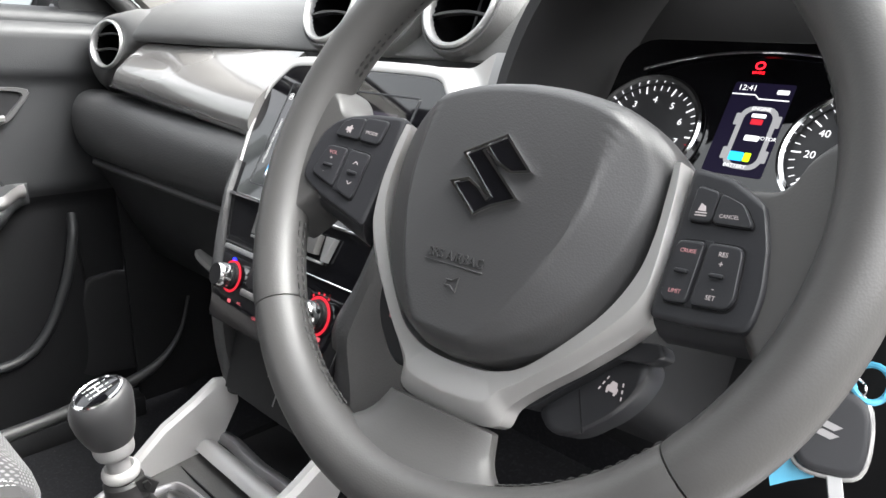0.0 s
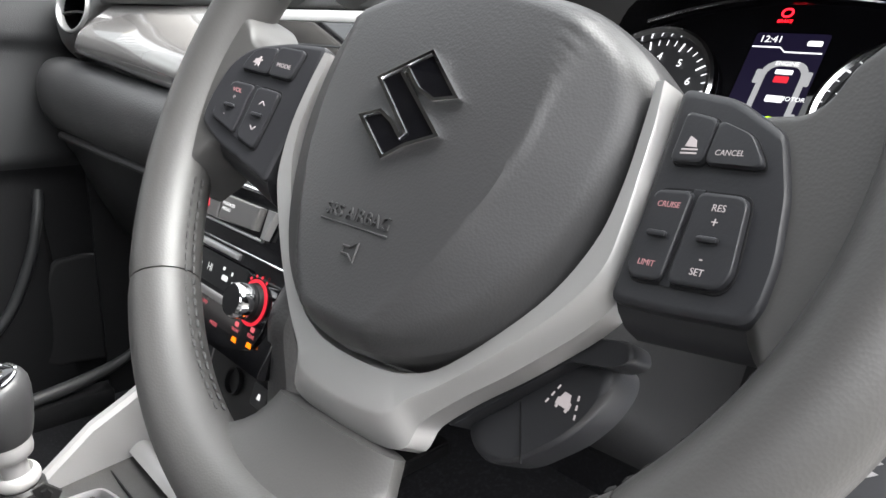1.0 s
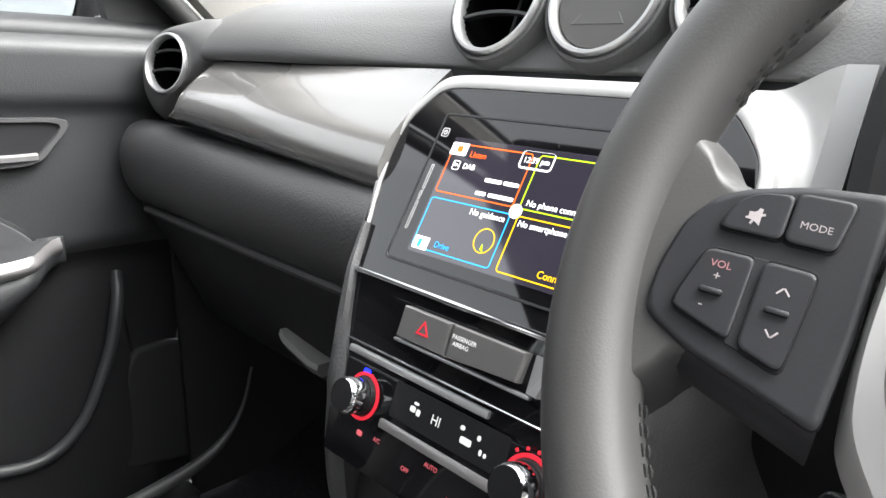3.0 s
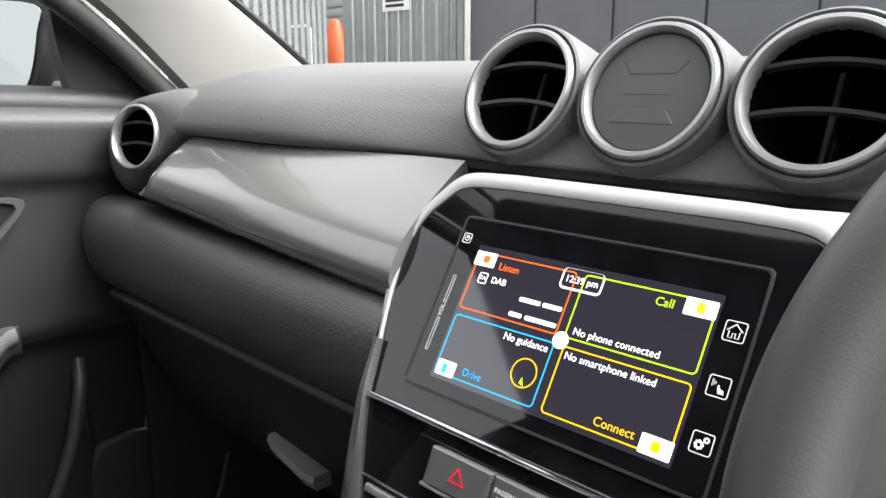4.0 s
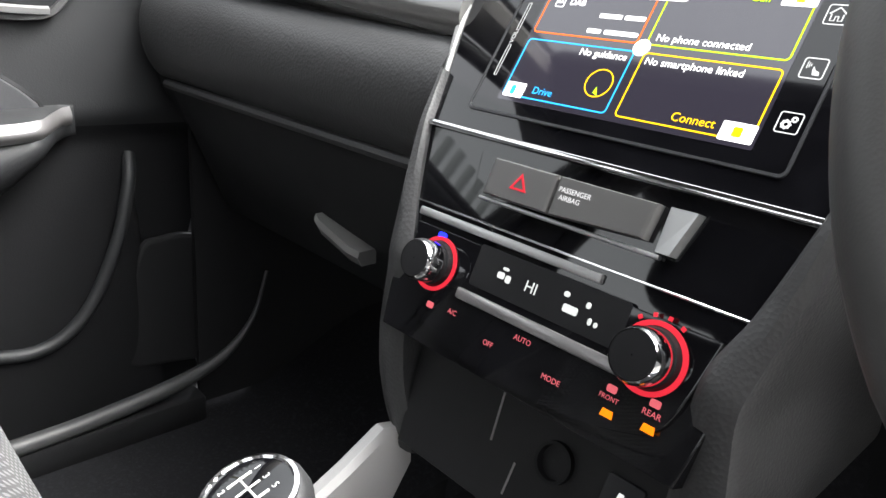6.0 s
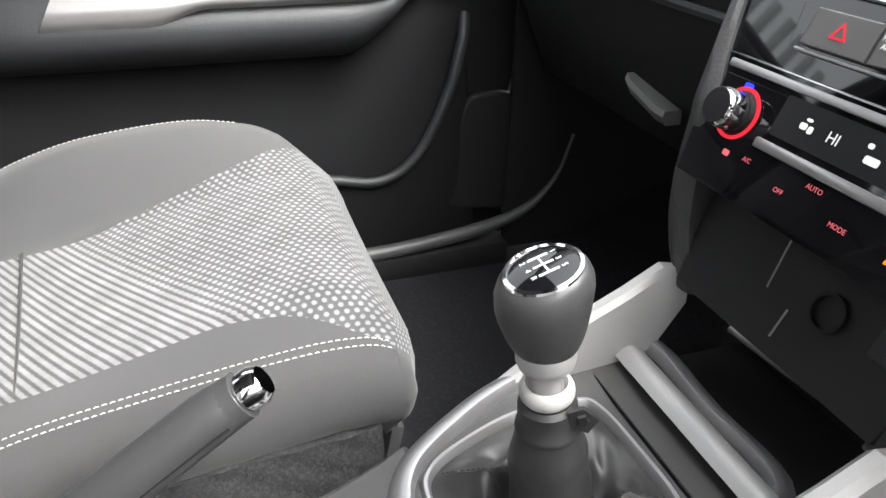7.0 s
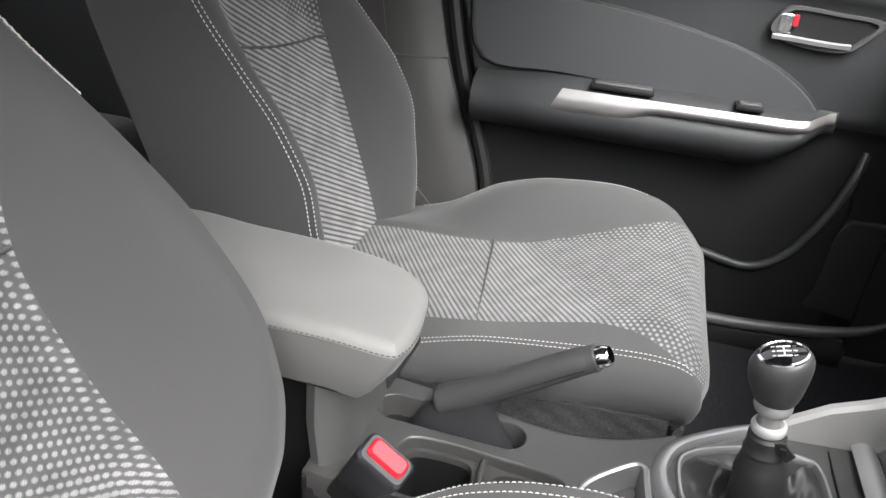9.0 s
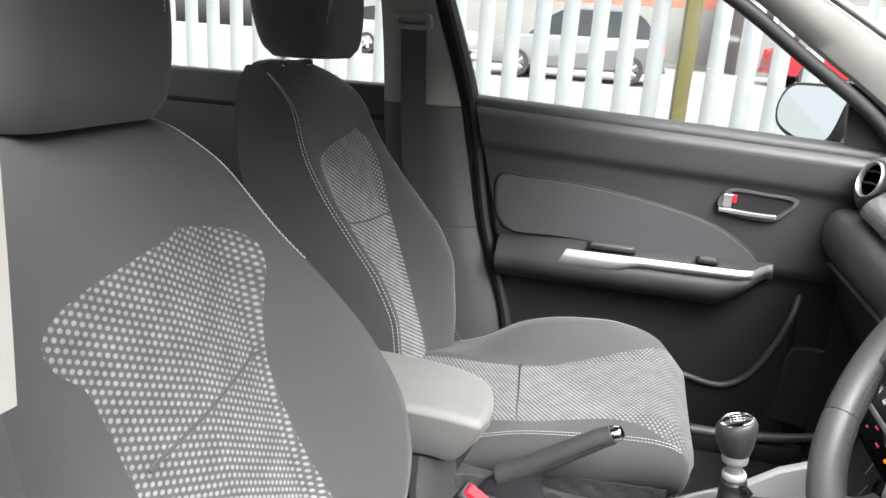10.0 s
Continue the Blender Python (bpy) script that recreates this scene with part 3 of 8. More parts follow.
# three round pods in the middle
POD = PODS
for m in POD:
    prof = [(0.0462, -0.004), (0.0472, 0.002), (0.0490, 0.0045), (0.0508, 0.0032), (0.0522, -0.003), (0.0535, -0.014), (0.055, -0.03), (0.057, -0.06), (0.057, -0.12)]
    bm = lathe(prof, m, 56)
    part("pod", bm, DASH, dash, "grained round pod")
round_vent(dash, POD[0], 0.0468)
round_vent(dash, POD[2], 0.0468)
badge = thing("dash_cap", "round dark cap with a satin silver ring between the middle vents", "dash cap", POD[1].translation)
part("ring", lathe([(0.0405, 0.0), (0.041, 0.004), (0.0428, 0.0075), (0.0452, 0.0075), (0.0468, 0.004), (0.0468, -0.004), (0.0405, -0.004)], POD[1], 64, close=True), SILVER, badge, "satin silver ring")
part("disc", lathe([(0.0405, 0.000), (0.039, 0.0016), (0.030, 0.0022), (0.0004, 0.0024)], POD[1], 56), BADGE, badge)
for sgn in (1, -1):
    pts = [(-0.023, sgn * 0.0205), (0.023, sgn * 0.0205), (0.017, sgn * 0.0120), (-0.016, sgn * 0.0115)]
    if sgn < 0:
        pts = [(-0.023, -0.0215), (-0.016, -0.0125), (0.016, -0.0125), (0.023, -0.0215)]
    part("relief_bar", plate(pts, 0.0010, POD[1], 0.0009, 0.0016), BADGE, badge)
part("emblem_bar", plate([(-0.0165, -0.0022), (0.0165, -0.0022), (0.0165, 0.0022), (-0.0165, 0.0022)], 0.0007, POD[1], 0.0005, 0.0018), BADGE, badge, "raised plain maker's bar")

# lacquered panel on the passenger's side, rolled under along its lower edge
PANEL_ROLL = curve([(0.0, 0.592), (0.07, 0.576), (0.16, 0.566), (0.28, 0.562), (0.45, 0.566), (0.72, 0.586), (1.0, 0.616)])


def lacquer(u, v):
    x = lerp(-0.578, -0.150, u)
    zb = lerp(0.957, 0.922, u)
    lead = soft(u / 0.13)
    zt = lerp(zb + 0.022, 1.029, lead)
    y = PANEL_ROLL(v) + v ** 1.6 * (lerp(0.616, 0.648, soft((x + 0.39) / 0.22)) - 0.616) + 0.012 * (1 - lead)
    return Vector((x, y, lerp(zb, zt, v)))


part("passenger_panel", grid(lacquer, 60, 36, thick=-0.012), GLOSS, dash, "grey lacquered glossy panel")
part("panel_underside", grid(lambda u, v: lacquer(u, 0) + Vector((0, 0.03 * v - 0.001, -0.004 - 0.010 * v)), 30, 3, thick=-0.004), HARD, dash, "dark lower edge of the lacquered panel")


# soft roll below it
ROLLP = [(0.60, 0.951), (0.578, 0.952), (0.560, 0.945), (0.548, 0.928), (0.543, 0.905), (0.545, 0.880), (0.553, 0.858), (0.566, 0.842), (0.585, 0.836)]


ROLL_LINE = eased_line(ROLLP)


def roll(u, v):
    x = lerp(-0.715, -0.146, u)
    y, z = ROLL_LINE(v)
    end = 1 - soft(u / 0.07)
    return Vector((x, y + 0.045 * end, z - 0.022 * u * (1 - v * 0.9) - 0.012 * end))


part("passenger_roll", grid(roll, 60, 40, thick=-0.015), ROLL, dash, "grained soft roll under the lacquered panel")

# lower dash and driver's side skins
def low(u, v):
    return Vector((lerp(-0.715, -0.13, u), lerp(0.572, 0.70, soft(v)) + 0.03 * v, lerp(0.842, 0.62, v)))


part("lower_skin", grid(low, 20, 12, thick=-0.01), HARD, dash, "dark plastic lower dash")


def knee(u, v):
    x = lerp(0.13, 0.715, u)
    return Vector((x, 0.675 - 0.03 * math.sin(math.pi * min(1, v * 1.2)) + 0.10 * v * v, lerp(0.945, 0.62, v)))


part("knee_panel", grid(knee, 24, 16, thick=-0.012), HARD, dash, "dark plastic panel under the steering column")


TRIM = surface("satin_grey_trim", (0.42, 0.416, 0.41), 0.45, metal=0.3, wear=0.03)
TRIM_IN = curve([(0.90, 0.140), (0.925, 0.146), (0.95, 0.155), (0.972, 0.158), (0.99, 0.153), (1.008, 0.138), (1.018, 0.118), (1.025, 0.08)])


def driver_trim(u, v):
    """silver panel that leads from the screen arch to the edge beside the instrument hood"""
    z = lerp(0.905, 1.025, v)
    q = (z - 0.879) / 0.848
    x0 = TRIM_IN(z)
    x = lerp(x0, 0.174, u)
    y0, y1 = 0.529 + 0.530 * q, 0.634 - 0.06 * (1 - v)
    return Vector((x, lerp(y0, y1, u) + 0.010 * math.sin(math.pi * u) * soft((0.174 - x0) / 0.03), z + 0.016 * soft((u - 0.55) / 0.45) * soft((v - 0.7) / 0.3)))


part("driver_trim", grid(driver_trim, 16, 24, thick=-0.01), TRIM, dash, "pale silver trim beside the instrument hood")
part("trim_edge", grid(lambda u, v: Vector((lerp(0.172, 0.187, u), 0.632 + 0.002 * u - 0.05 * (1 - v), lerp(0.925, 1.041, v))), 3, 8, thick=-0.02), SILVER, dash, "silver edge of the trim")

# glove box lid with a grey handle
PULL = surface("pull_grey", (0.16, 0.158, 0.155), 0.4)
glove = thing("glove_box", "closed dark glove box with a grey pull handle under the dash", "glove box", (-0.40, 0.60, 0.75))


def lid(u, v):
    x = lerp(-0.655, -0.165, u)
    return Vector((x, lerp(0.568, 0.640, v) - 0.014 * math.sin(math.pi * v) * math.sin(math.pi * u) ** 0.4, lerp(0.832, 0.665, v)))


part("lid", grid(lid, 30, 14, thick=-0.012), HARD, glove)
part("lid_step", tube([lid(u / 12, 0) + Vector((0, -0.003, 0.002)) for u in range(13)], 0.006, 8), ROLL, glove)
part("handle", loft([[Vector((x, 0.588 + dy + (0.004 if i in (0, 6) else 0), 0.742 + dz - 0.024 * (x + 0.37) / 0.10)) for dy, dz in ((-0.008, 0.007), (-0.010, 0.001), (-0.005, -0.008), (0.012, -0.008), (0.012, 0.007))] for i, x in enumerate([-0.355 + 0.0125 * k for k in range(7)])]), PULL, glove, "grey pull handle")

# ---- centre stack ----
MU = frame_at((0, 0.529, 0.879), (1, 0, 0), (0, math.sin(radians(32)), math.cos(radians(32))))
ML = frame_at((0, 0.529, 0.879), (1, 0, 0), (0, math.sin(radians(22)), math.cos(radians(22))))
LOWSTACK = surface("lower_stack_plastic", (0.009, 0.009, 0.010), 0.5, spec=0.3, grain=0.2)
stack = thing("centre_stack", "glossy black centre stack with silver frame and climate panel", "centre console", (0, 0.56, 0.85))


OUTER = spline([(0.143, 0.035, 0), (0.1500, 0.056, 0), (0.1575, 0.082, 0), (0.1605, 0.108, 0), (0.1555, 0.132, 0), (0.1400, 0.156, 0), (0.1270, 0.1695, 0), (0.1120, 0.1742, 0), (0.080, 0.1758, 0)], 5)
INNER = spline([(0.1395, 0.035, 0), (0.1440, 0.056, 0), (0.1495, 0.085, 0), (0.1508, 0.110, 0), (0.1462, 0.131, 0), (0.1310, 0.1505, 0), (0.1215, 0.1585, 0), (0.1080, 0.1618, 0), (0.080, 0.1630, 0)], 5)
FACE = spline([(0.131, 0.0, 0), (0.1360, 0.025, 0), (0.1440, 0.056, 0), (0.1495, 0.085, 0), (0.1508, 0.110, 0), (0.1462, 0.131, 0), (0.1310, 0.1505, 0), (0.1215, 0.1585, 0), (0.1080, 0.1618, 0), (0.080, 0.1630, 0)], 5)


def frame_arch():
    bm = bmesh.new()
    o = [(-p.x, p.y) for p in OUTER] + [(p.x, p.y) for p in reversed(OUTER)]
    i = [(-p.x, p.y) for p in INNER] + [(p.x, p.y) for p in reversed(INNER)]
    rings = []
    for a, b in zip(o, i):
        ln = []
        for k, h in ((0.1, -0.02), (0, -0.003), (0.12, 0.0005), (0.5, 0.0016), (0.85, 0.0018), (1.0, 0.0008), (1.0, -0.01)):
            ln.append(MU @ Vector((lerp(a[0], b[0], k), lerp(a[1], b[1], k), h)))
        rings.append(ln)
    add_loft(bm, rings)
    return bm


FRAMESATIN = surface("satin_frame_plastic", (0.42, 0.416, 0.41), 0.45, metal=0.3, wear=0.03)
part("silver_frame", frame_arch(), FRAMESATIN, stack, "satin silver arch round the screen")
fascia = part("screen_fascia", plate([(-p.x, p.y) for p in FACE] + [(p.x, p.y) for p in reversed(FACE)], 0.012, MU, 0.0015, -0.012), PIANO, stack, "glossy black fascia")


# lower fascia with the climate panel
def lower_half(s):
    return curve([(-0.215, 0.094), (-0.196, 0.100), (-0.161, 0.106), (-0.10, 0.117), (-0.052, 0.121), (0.0, 0.131)])(s)


LOWLINE = [(lower_half(s), s) for s in (-0.138, -0.11, -0.08, -0.05, -0.025, -0.001)]
part("lower_fascia", plate([(-x, y) for x, y in LOWLINE] + [(x, y) for x, y in reversed(LOWLINE)], 0.012, ML, 0.001, -0.012), PIANO, stack, "glossy black lower fascia")
part("chrome_strip", box((-0.131, -0.0018, -0.002), (0.131, 0.0026, 0.0035), 0.0012, 2, ML), CHROME, stack, "chrome strip under the screen")
part("trim_line", box((-0.110, -0.0605, -0.002), (0.037, -0.0550, 0.003), 0.0012, 2, ML), SILVER, stack, "satin grey strip over the climate panel")
part("trim_hair", box((-0.120, -0.0525, -0.002), (0.118, -0.0510, 0.0015), 0.0005, 1, ML), CHROME, stack, "thin bright line")
# pocket front under the climate panel
part("socket_panel", plate([(-0.092, -0.215), (0.092, -0.215), (0.102, -0.14), (-0.102, -0.14)], 0.010, ML, 0.001, -0.045), LOWSTACK, stack, "dark panel with the sockets")


FLANK_IN = curve([(-0.222, 0.084), (-0.20, 0.090), (-0.17, 0.100), (-0.14, 0.103), (-0.11, 0.1035), (-0.08, 0.106), (-0.05, 0.117), (-0.003, 0.129), (0.036, 0.1375)])
FLANK_OUT = curve([(-0.222, 0.100), (-0.212, 0.112), (-0.195, 0.123), (-0.17, 0.131), (-0.145, 0.133), (-0.12, 0.1305), (-0.098, 0.128), (-0.068, 0.132), (-0.03, 0.138), (0.0, 0.140), (0.038, 0.1425)])


def side_skin(s):
    """Soft edge strip and flank of the stack, falling back towards its foot."""
    bm = bmesh.new()
    rings = []
    for k in range(37):
        q = lerp(0.038, -0.222, k / 36)
        hi, ho = FLANK_IN(q), FLANK_OUT(q)
        m = ML if q < 0 else MU
        h = -0.048 * max(0.0, (-q - 0.09) / 0.13)
        w = ho - hi
        ring = [m @ Vector((s * hi, q, h - 0.012)), m @ Vector((s * hi, q, h + 0.003)), m @ Vector((s * (hi + w * 0.2), q, h + 0.006)), m @ Vector((s * (hi + w * 0.6), q, h + 0.0065)), m @ Vector((s * (hi + w * 0.92), q, h + 0.002)), m @ Vector((s * ho, q, h - 0.005)), m @ Vector((s * (ho + 0.001), q, h - 0.02))]
        back = ring[-1].copy()
        ring.append(Vector((back.x + s * 0.004, back.y + 0.10, back.z)))
        ring.append(Vector((back.x + s * 0.004, 0.80, back.z)))
        ring.append(Vector((s * hi, 0.80, back.z)))
        rings.append(ring)
    add_loft(bm, rings)
    return bm


for s in (-1, 1):
    part("flank", side_skin(s), ROLL, stack, "grained flank of the stack")

# touch screen unit, set into the fascia
unit = thing("touch_screen", "lit touch screen showing a four-box menu in a glossy black unit", "touch screen", MU @ Vector((0, 0.08, 0)))
OFF = 0.0006
part("unit_edge", band(rounded(0.212, 0.124, 0.004, 3, 0, 0.078), rounded(0.2085, 0.1205, 0.003, 3, 0, 0.078), 0.0022, MU, -0.001, 0.0004), BUTTON, unit, "thin dark edge")
part("unit_face", plate(rounded(0.2085, 0.1205, 0.003, 3, 0, 0.078), 0.0016, MU, 0.0004, -0.001), PIANO, unit, "glossy black face")
SCREENBACK = glow("screen_ground", (0.020, 0.018, 0.026), 0.35)
SCREENBACK.node_tree.nodes["Principled BSDF"].inputs["Specular IOR Level"].default_value = 1.0
SCREENBACK.node_tree.nodes["Principled BSDF"].inputs["Roughness"].default_value = 0.06
display = part("display", plate(rounded(0.170, 0.094, 0.001, 2, 0, 0.0735), 0.0002, MU, 0.00005, OFF), SCREENBACK, unit, "lit display")
LINE = {k: glow("screen_" + k, c, s) for k, c, s in (("orange", (0.9, 0.12, 0.010), 0.42), ("lime", (0.42, 0.75, 0.01), 0.42), ("blue", (0.02, 0.36, 0.85), 0.42), ("yellow", (0.85, 0.46, 0.0), 0.45), ("white", (0.9, 0.9, 0.9), 0.5))}


def frame_lines(x0, y0, x1, y1, color, name):
    o = rounded(x1 - x0, y1 - y0, 0.0028, 3, (x0 + x1) / 2, (y0 + y1) / 2)
    i = rounded(x1 - x0 - 0.0017, y1 - y0 - 0.0017, 0.002, 3, (x0 + x1) / 2, (y0 + y1) / 2)
    part(name, band(o, i, 0.0002, MU, OFF + 0.0002, 0.00005), LINE[color], display)


frame_lines(-0.083, 0.0755, -0.0045, 0.1160, "orange", "menu_box")
frame_lines(0.0010, 0.0755, 0.0830, 0.1160, "lime", "menu_box")
frame_lines(-0.083, 0.0300, -0.0030, 0.0710, "blue", "menu_box")
frame_lines(0.0030, 0.0300, 0.0830, 0.0710, "yellow", "menu_box")


def flat(x0, y0, x1, y1, r=0.0008, m=MU, base=OFF + 0.0002, h=0.00025):
    return plate(rounded(x1 - x0, y1 - y0, r, 2, (x0 + x1) / 2, (y0 + y1) / 2), h, m, 0.00005, base)


for x0, y0, x1, y1 in ((-0.0845, 0.1065, -0.0675, 0.1165), (0.0655, 0.1060, 0.0835, 0.1160), (-0.0820, 0.0295, -0.0665, 0.0395), (0.0655, 0.0290, 0.0835, 0.0395)):
    part("icon_tab", flat(x0, y0, x1, y1), LINE["white"], display)
for x0, y0, x1, y1, c in ((-0.0775, 0.1090, -0.0720, 0.1140, "orange"), (0.0725, 0.1080, 0.0770, 0.1140, "lime"), (-0.0770, 0.0310, -0.0735, 0.0375, "blue"), (0.0720, 0.0315, 0.0770, 0.0370, "yellow")):
    part("icon", flat(x0, y0, x1, y1, 0.001, base=OFF + 0.0005), LINE[c], display)
part("clock_tab", band(rounded(0.0290, 0.0135, 0.003, 4, 0.0, 0.1110), rounded(0.0272, 0.0122, 0.0022, 4, 0.0, 0.1117), 0.0003, MU, OFF + 0.0003, 0.00005), LINE["white"], display)


def on_screen(x, y, m=MU, h=OFF + 0.0006):
    return m @ Matrix.Translation((x, y, h))


for body, x, y, size, c, al in (("Listen", -0.0630, 0.1085, 0.0070, "orange", "LEFT"), ("DAB", -0.0650, 0.0985, 0.0062, "white", "LEFT"), ("12:39 pm", 0.0, 0.1108, 0.0062, "white", "CENTER"), ("Call", 0.0600, 0.1095, 0.0072, "lime", "RIGHT"),
                               ("No guidance", -0.0060, 0.0660, 0.0066, "white", "RIGHT"), ("No phone connected", 0.0060, 0.0805, 0.0064, "white", "LEFT"), ("No smartphone linked", 0.0060, 0.0655, 0.0064, "white", "LEFT"), ("Connect", 0.0620, 0.0360, 0.0072, "yellow", "RIGHT"), ("Drive", -0.0600, 0.0360, 0.0068, "blue", "LEFT")):
    words("text", body, size, on_screen(x, y), LINE[c], display, al)
for x0, x1, y in ((-0.0385, -0.0225, 0.0912), (-0.0205, -0.0065, 0.0912), (-0.0425, -0.0325, 0.0806), (-0.0300, -0.0065, 0.0806)):
    part("text_bar", flat(x0, y - 0.0014, x1, y + 0.0014), LINE["white"], display, "white bar of text")
part("tag_box", band(rounded(0.0070, 0.0075, 0.001, 2, -0.0725, 0.0985), rounded(0.0060, 0.0065, 0.0007, 2, -0.0725, 0.0985), 0.0002, MU, OFF + 0.0002, 0.00005), LINE["white"], display)
words("text", "TA", 0.0040, on_screen(-0.0725, 0.0985), LINE["white"], display)
part("compass", band(rounded(0.0185, 0.0185, 0.0092, 8, -0.0165, 0.0480), rounded(0.0170, 0.0170, 0.0084, 8, -0.0165, 0.0480), 0.0002, MU, OFF + 0.0002, 0.00005), LINE["yellow"], display)
part("compass_needle", plate([(-0.0165, 0.0455), (-0.0140, 0.0400), (-0.0175, 0.0415)], 0.0002, MU, 0.00005, OFF + 0.0002), LINE["lime"], display)
part("centre_knob", plate(rounded(0.0105, 0.0105, 0.0052, 8, 0.0, 0.0733), 0.0004, MU, 0.0001, OFF + 0.0005), LINE["white"], display)
star = [(r * math.sin(k * math.pi / 5), 0.0733 + r * math.cos(k * math.pi / 5)) for k in range(10) for r in ((0.0040, 0.0019)[k % 2],)]
part("star_mark", tube([MU @ Vector((x, y, OFF + 0.0010)) for x, y in star], 0.00022, 5, closed=True), SWITCHGREY, display, "grey star outline")
SOFTWHITE = glow("key_light", (0.70, 0.70, 0.70), 0.22)
for x, y, inner in ((-0.0985, 0.1235, 0.004), (0.0950, 0.1030, 0.006), (0.0955, 0.0735, 0.006), (0.0960, 0.0440, 0.006)):
    w = 0.0075 if x < 0 else 0.0115
    key = part("touch_key", band(rounded(w, w * 0.98, 0.0015, 3, x, y), rounded(w - 0.0011, w * 0.98 - 0.0011, 0.001, 3, x, y), 0.0002, MU, OFF, 0.00005), SOFTWHITE, unit, "lit touch key")
    if y > 0.12:
        part("key_icon", band(rounded(inner, inner, inner * 0.49, 5, x, y), rounded(inner * 0.7, inner * 0.7, inner * 0.34, 5, x, y), 0.0002, MU, OFF, 0.00005), SOFTWHITE, key)
        part("key_icon", flat(x - 0.0003, y, x + 0.0003, y + 0.0024, 0.0001, base=OFF), SOFTWHITE, key)
    elif y > 0.09:
        roof_ = [(x - 0.0040, y + 0.0002), (x, y + 0.0038), (x + 0.0040, y + 0.0002)]
        part("key_icon", tube([MU @ Vector((a, b, OFF + 0.0003)) for a, b in roof_], 0.0004, 5), SOFTWHITE, key)
        part("key_icon", tube([MU @ Vector((a, b, OFF + 0.0003)) for a, b in ((x - 0.0028, y), (x - 0.0028, y - 0.0036), (x - 0.0008, y - 0.0036), (x - 0.0008, y - 0.0012), (x + 0.0008, y - 0.0012), (x + 0.0008, y - 0.0036), (x + 0.0028, y - 0.0036), (x + 0.0028, y))], 0.0003, 5), SOFTWHITE, key)
    elif y > 0.06:
        part("key_icon", plate([(x + 0.0004, y - 0.0036), (x + 0.0036, y - 0.0036), (x + 0.0030, y - 0.0016), (x + 0.0012, y - 0.0010), (x - 0.0002, y + 0.0012), (x - 0.0004, y - 0.0008)], 0.0002, MU, 0.00005, OFF), SOFTWHITE, key)
        for k in (1, 2, 3):
            part("key_icon", tube([MU @ Vector((x - 0.0004 - k * 0.0009 + 0.0004 * math.cos(t), y + 0.0016 + k * 0.0008 * math.sin(t), OFF + 0.0003)) for t in np.linspace(2.2, 4.1, 5)], 0.0002, 4), SOFTWHITE, key)
    else:
        for gx, gy, gr in ((x - 0.0012, y - 0.0010, 0.0022), (x + 0.0020, y + 0.0020, 0.0014)):
            teeth = [(gx + gr * (1.0 if k % 2 else 1.28) * math.cos(k * math.tau / 16), gy + gr * (1.0 if k % 2 else 1.28) * math.sin(k * math.tau / 16)) for k in range(16)]
            hole = [(gx + gr * 0.45 * math.cos(k * math.tau / 16), gy + gr * 0.45 * math.sin(k * math.tau / 16)) for k in range(16)]
            part("key_icon", band(teeth, hole, 0.0002, MU, OFF, 0.00005), SOFTWHITE, key)
words("text", "VOL", 0.0046, on_screen(-0.0965, 0.0705, h=OFF + 0.0002) @ Matrix.Rotation(radians(90), 4, "Z"), SOFTWHITE, unit)
for y0, y1 in ((0.0755, 0.0960), (0.0420, 0.0650)):
    part("volume_bar", band(rounded(0.0024, y1 - y0, 0.0005, 2, -0.0965, (y0 + y1) / 2), rounded(0.0018, y1 - y0 - 0.0006, 0.0004, 2, -0.0965, (y0 + y1) / 2), 0.0002, MU, OFF, 0.00005), SOFTWHITE, unit)
part("disc_slot", flat(-0.0145, 0.1205, 0.0130, 0.1255, 0.002, base=0.0004, h=0.0010), PIANO, unit, "small raised maker's plate")

# hazard row
hazard = thing("switch_row", "dark switch row with red hazard triangle and passenger airbag lamp", "switch row", ML @ Vector((0, -0.022, 0)))
part("recess", plate([(-0.076, -0.010), (-0.072, -0.036), (0.072, -0.036), (0.080, -0.010)], 0.0012, ML, 0.0003, 0.0), PIANO, hazard, "glossy dark surround")
part("bevel", loft([[ML @ Vector(q) for q in ((0.060, y, 0.0), (0.060, y, 0.0030), (0.0735 + k, y, 0.0060), (0.0760 + k, y, 0.0))] for y, k in ((-0.0350, -0.004), (-0.0110, 0.003))]), SILVER, hazard, "satin silver end bevel")
part("bevel", box((-0.064, -0.0385, 0.0), (0.064, -0.0360, 0.0045), 0.001, 2, ML), SILVER, hazard, "satin silver lower bevel")
part("hazard_switch", plate([(-0.059, -0.0345), (-0.0085, -0.0345), (-0.0085, -0.0115), (-0.058, -0.0115)], 0.0075, ML, 0.0022, 0.0008), SWITCHGREY, hazard, "grey hazard switch")
part("airbag_lamp", plate([(-0.0075, -0.0345), (0.054, -0.0310), (0.056, -0.0115), (-0.0075, -0.0115)], 0.0075, ML, 0.0022, 0.0008), SWITCHGREY, hazard, "grey airbag lamp panel")
REDLIT = glow("red_backlight", (0.55, 0.02, 0.035), 0.24)
PINK = glow("red_legend", (0.55, 0.10, 0.12), 0.22)
part("triangle", band([(-0.0395, -0.0270), (-0.0265, -0.0270), (-0.0330, -0.0165)], [(-0.0370, -0.0257), (-0.0290, -0.0257), (-0.0330, -0.0192)], 0.0003, ML, 0.0084, 0.0001), REDLIT, hazard, "red warning triangle")
words("text", "PASSENGER", 0.0042, ML @ Matrix.Translation((0.006, -0.0190, 0.0086)), SOFTWHITE, hazard)
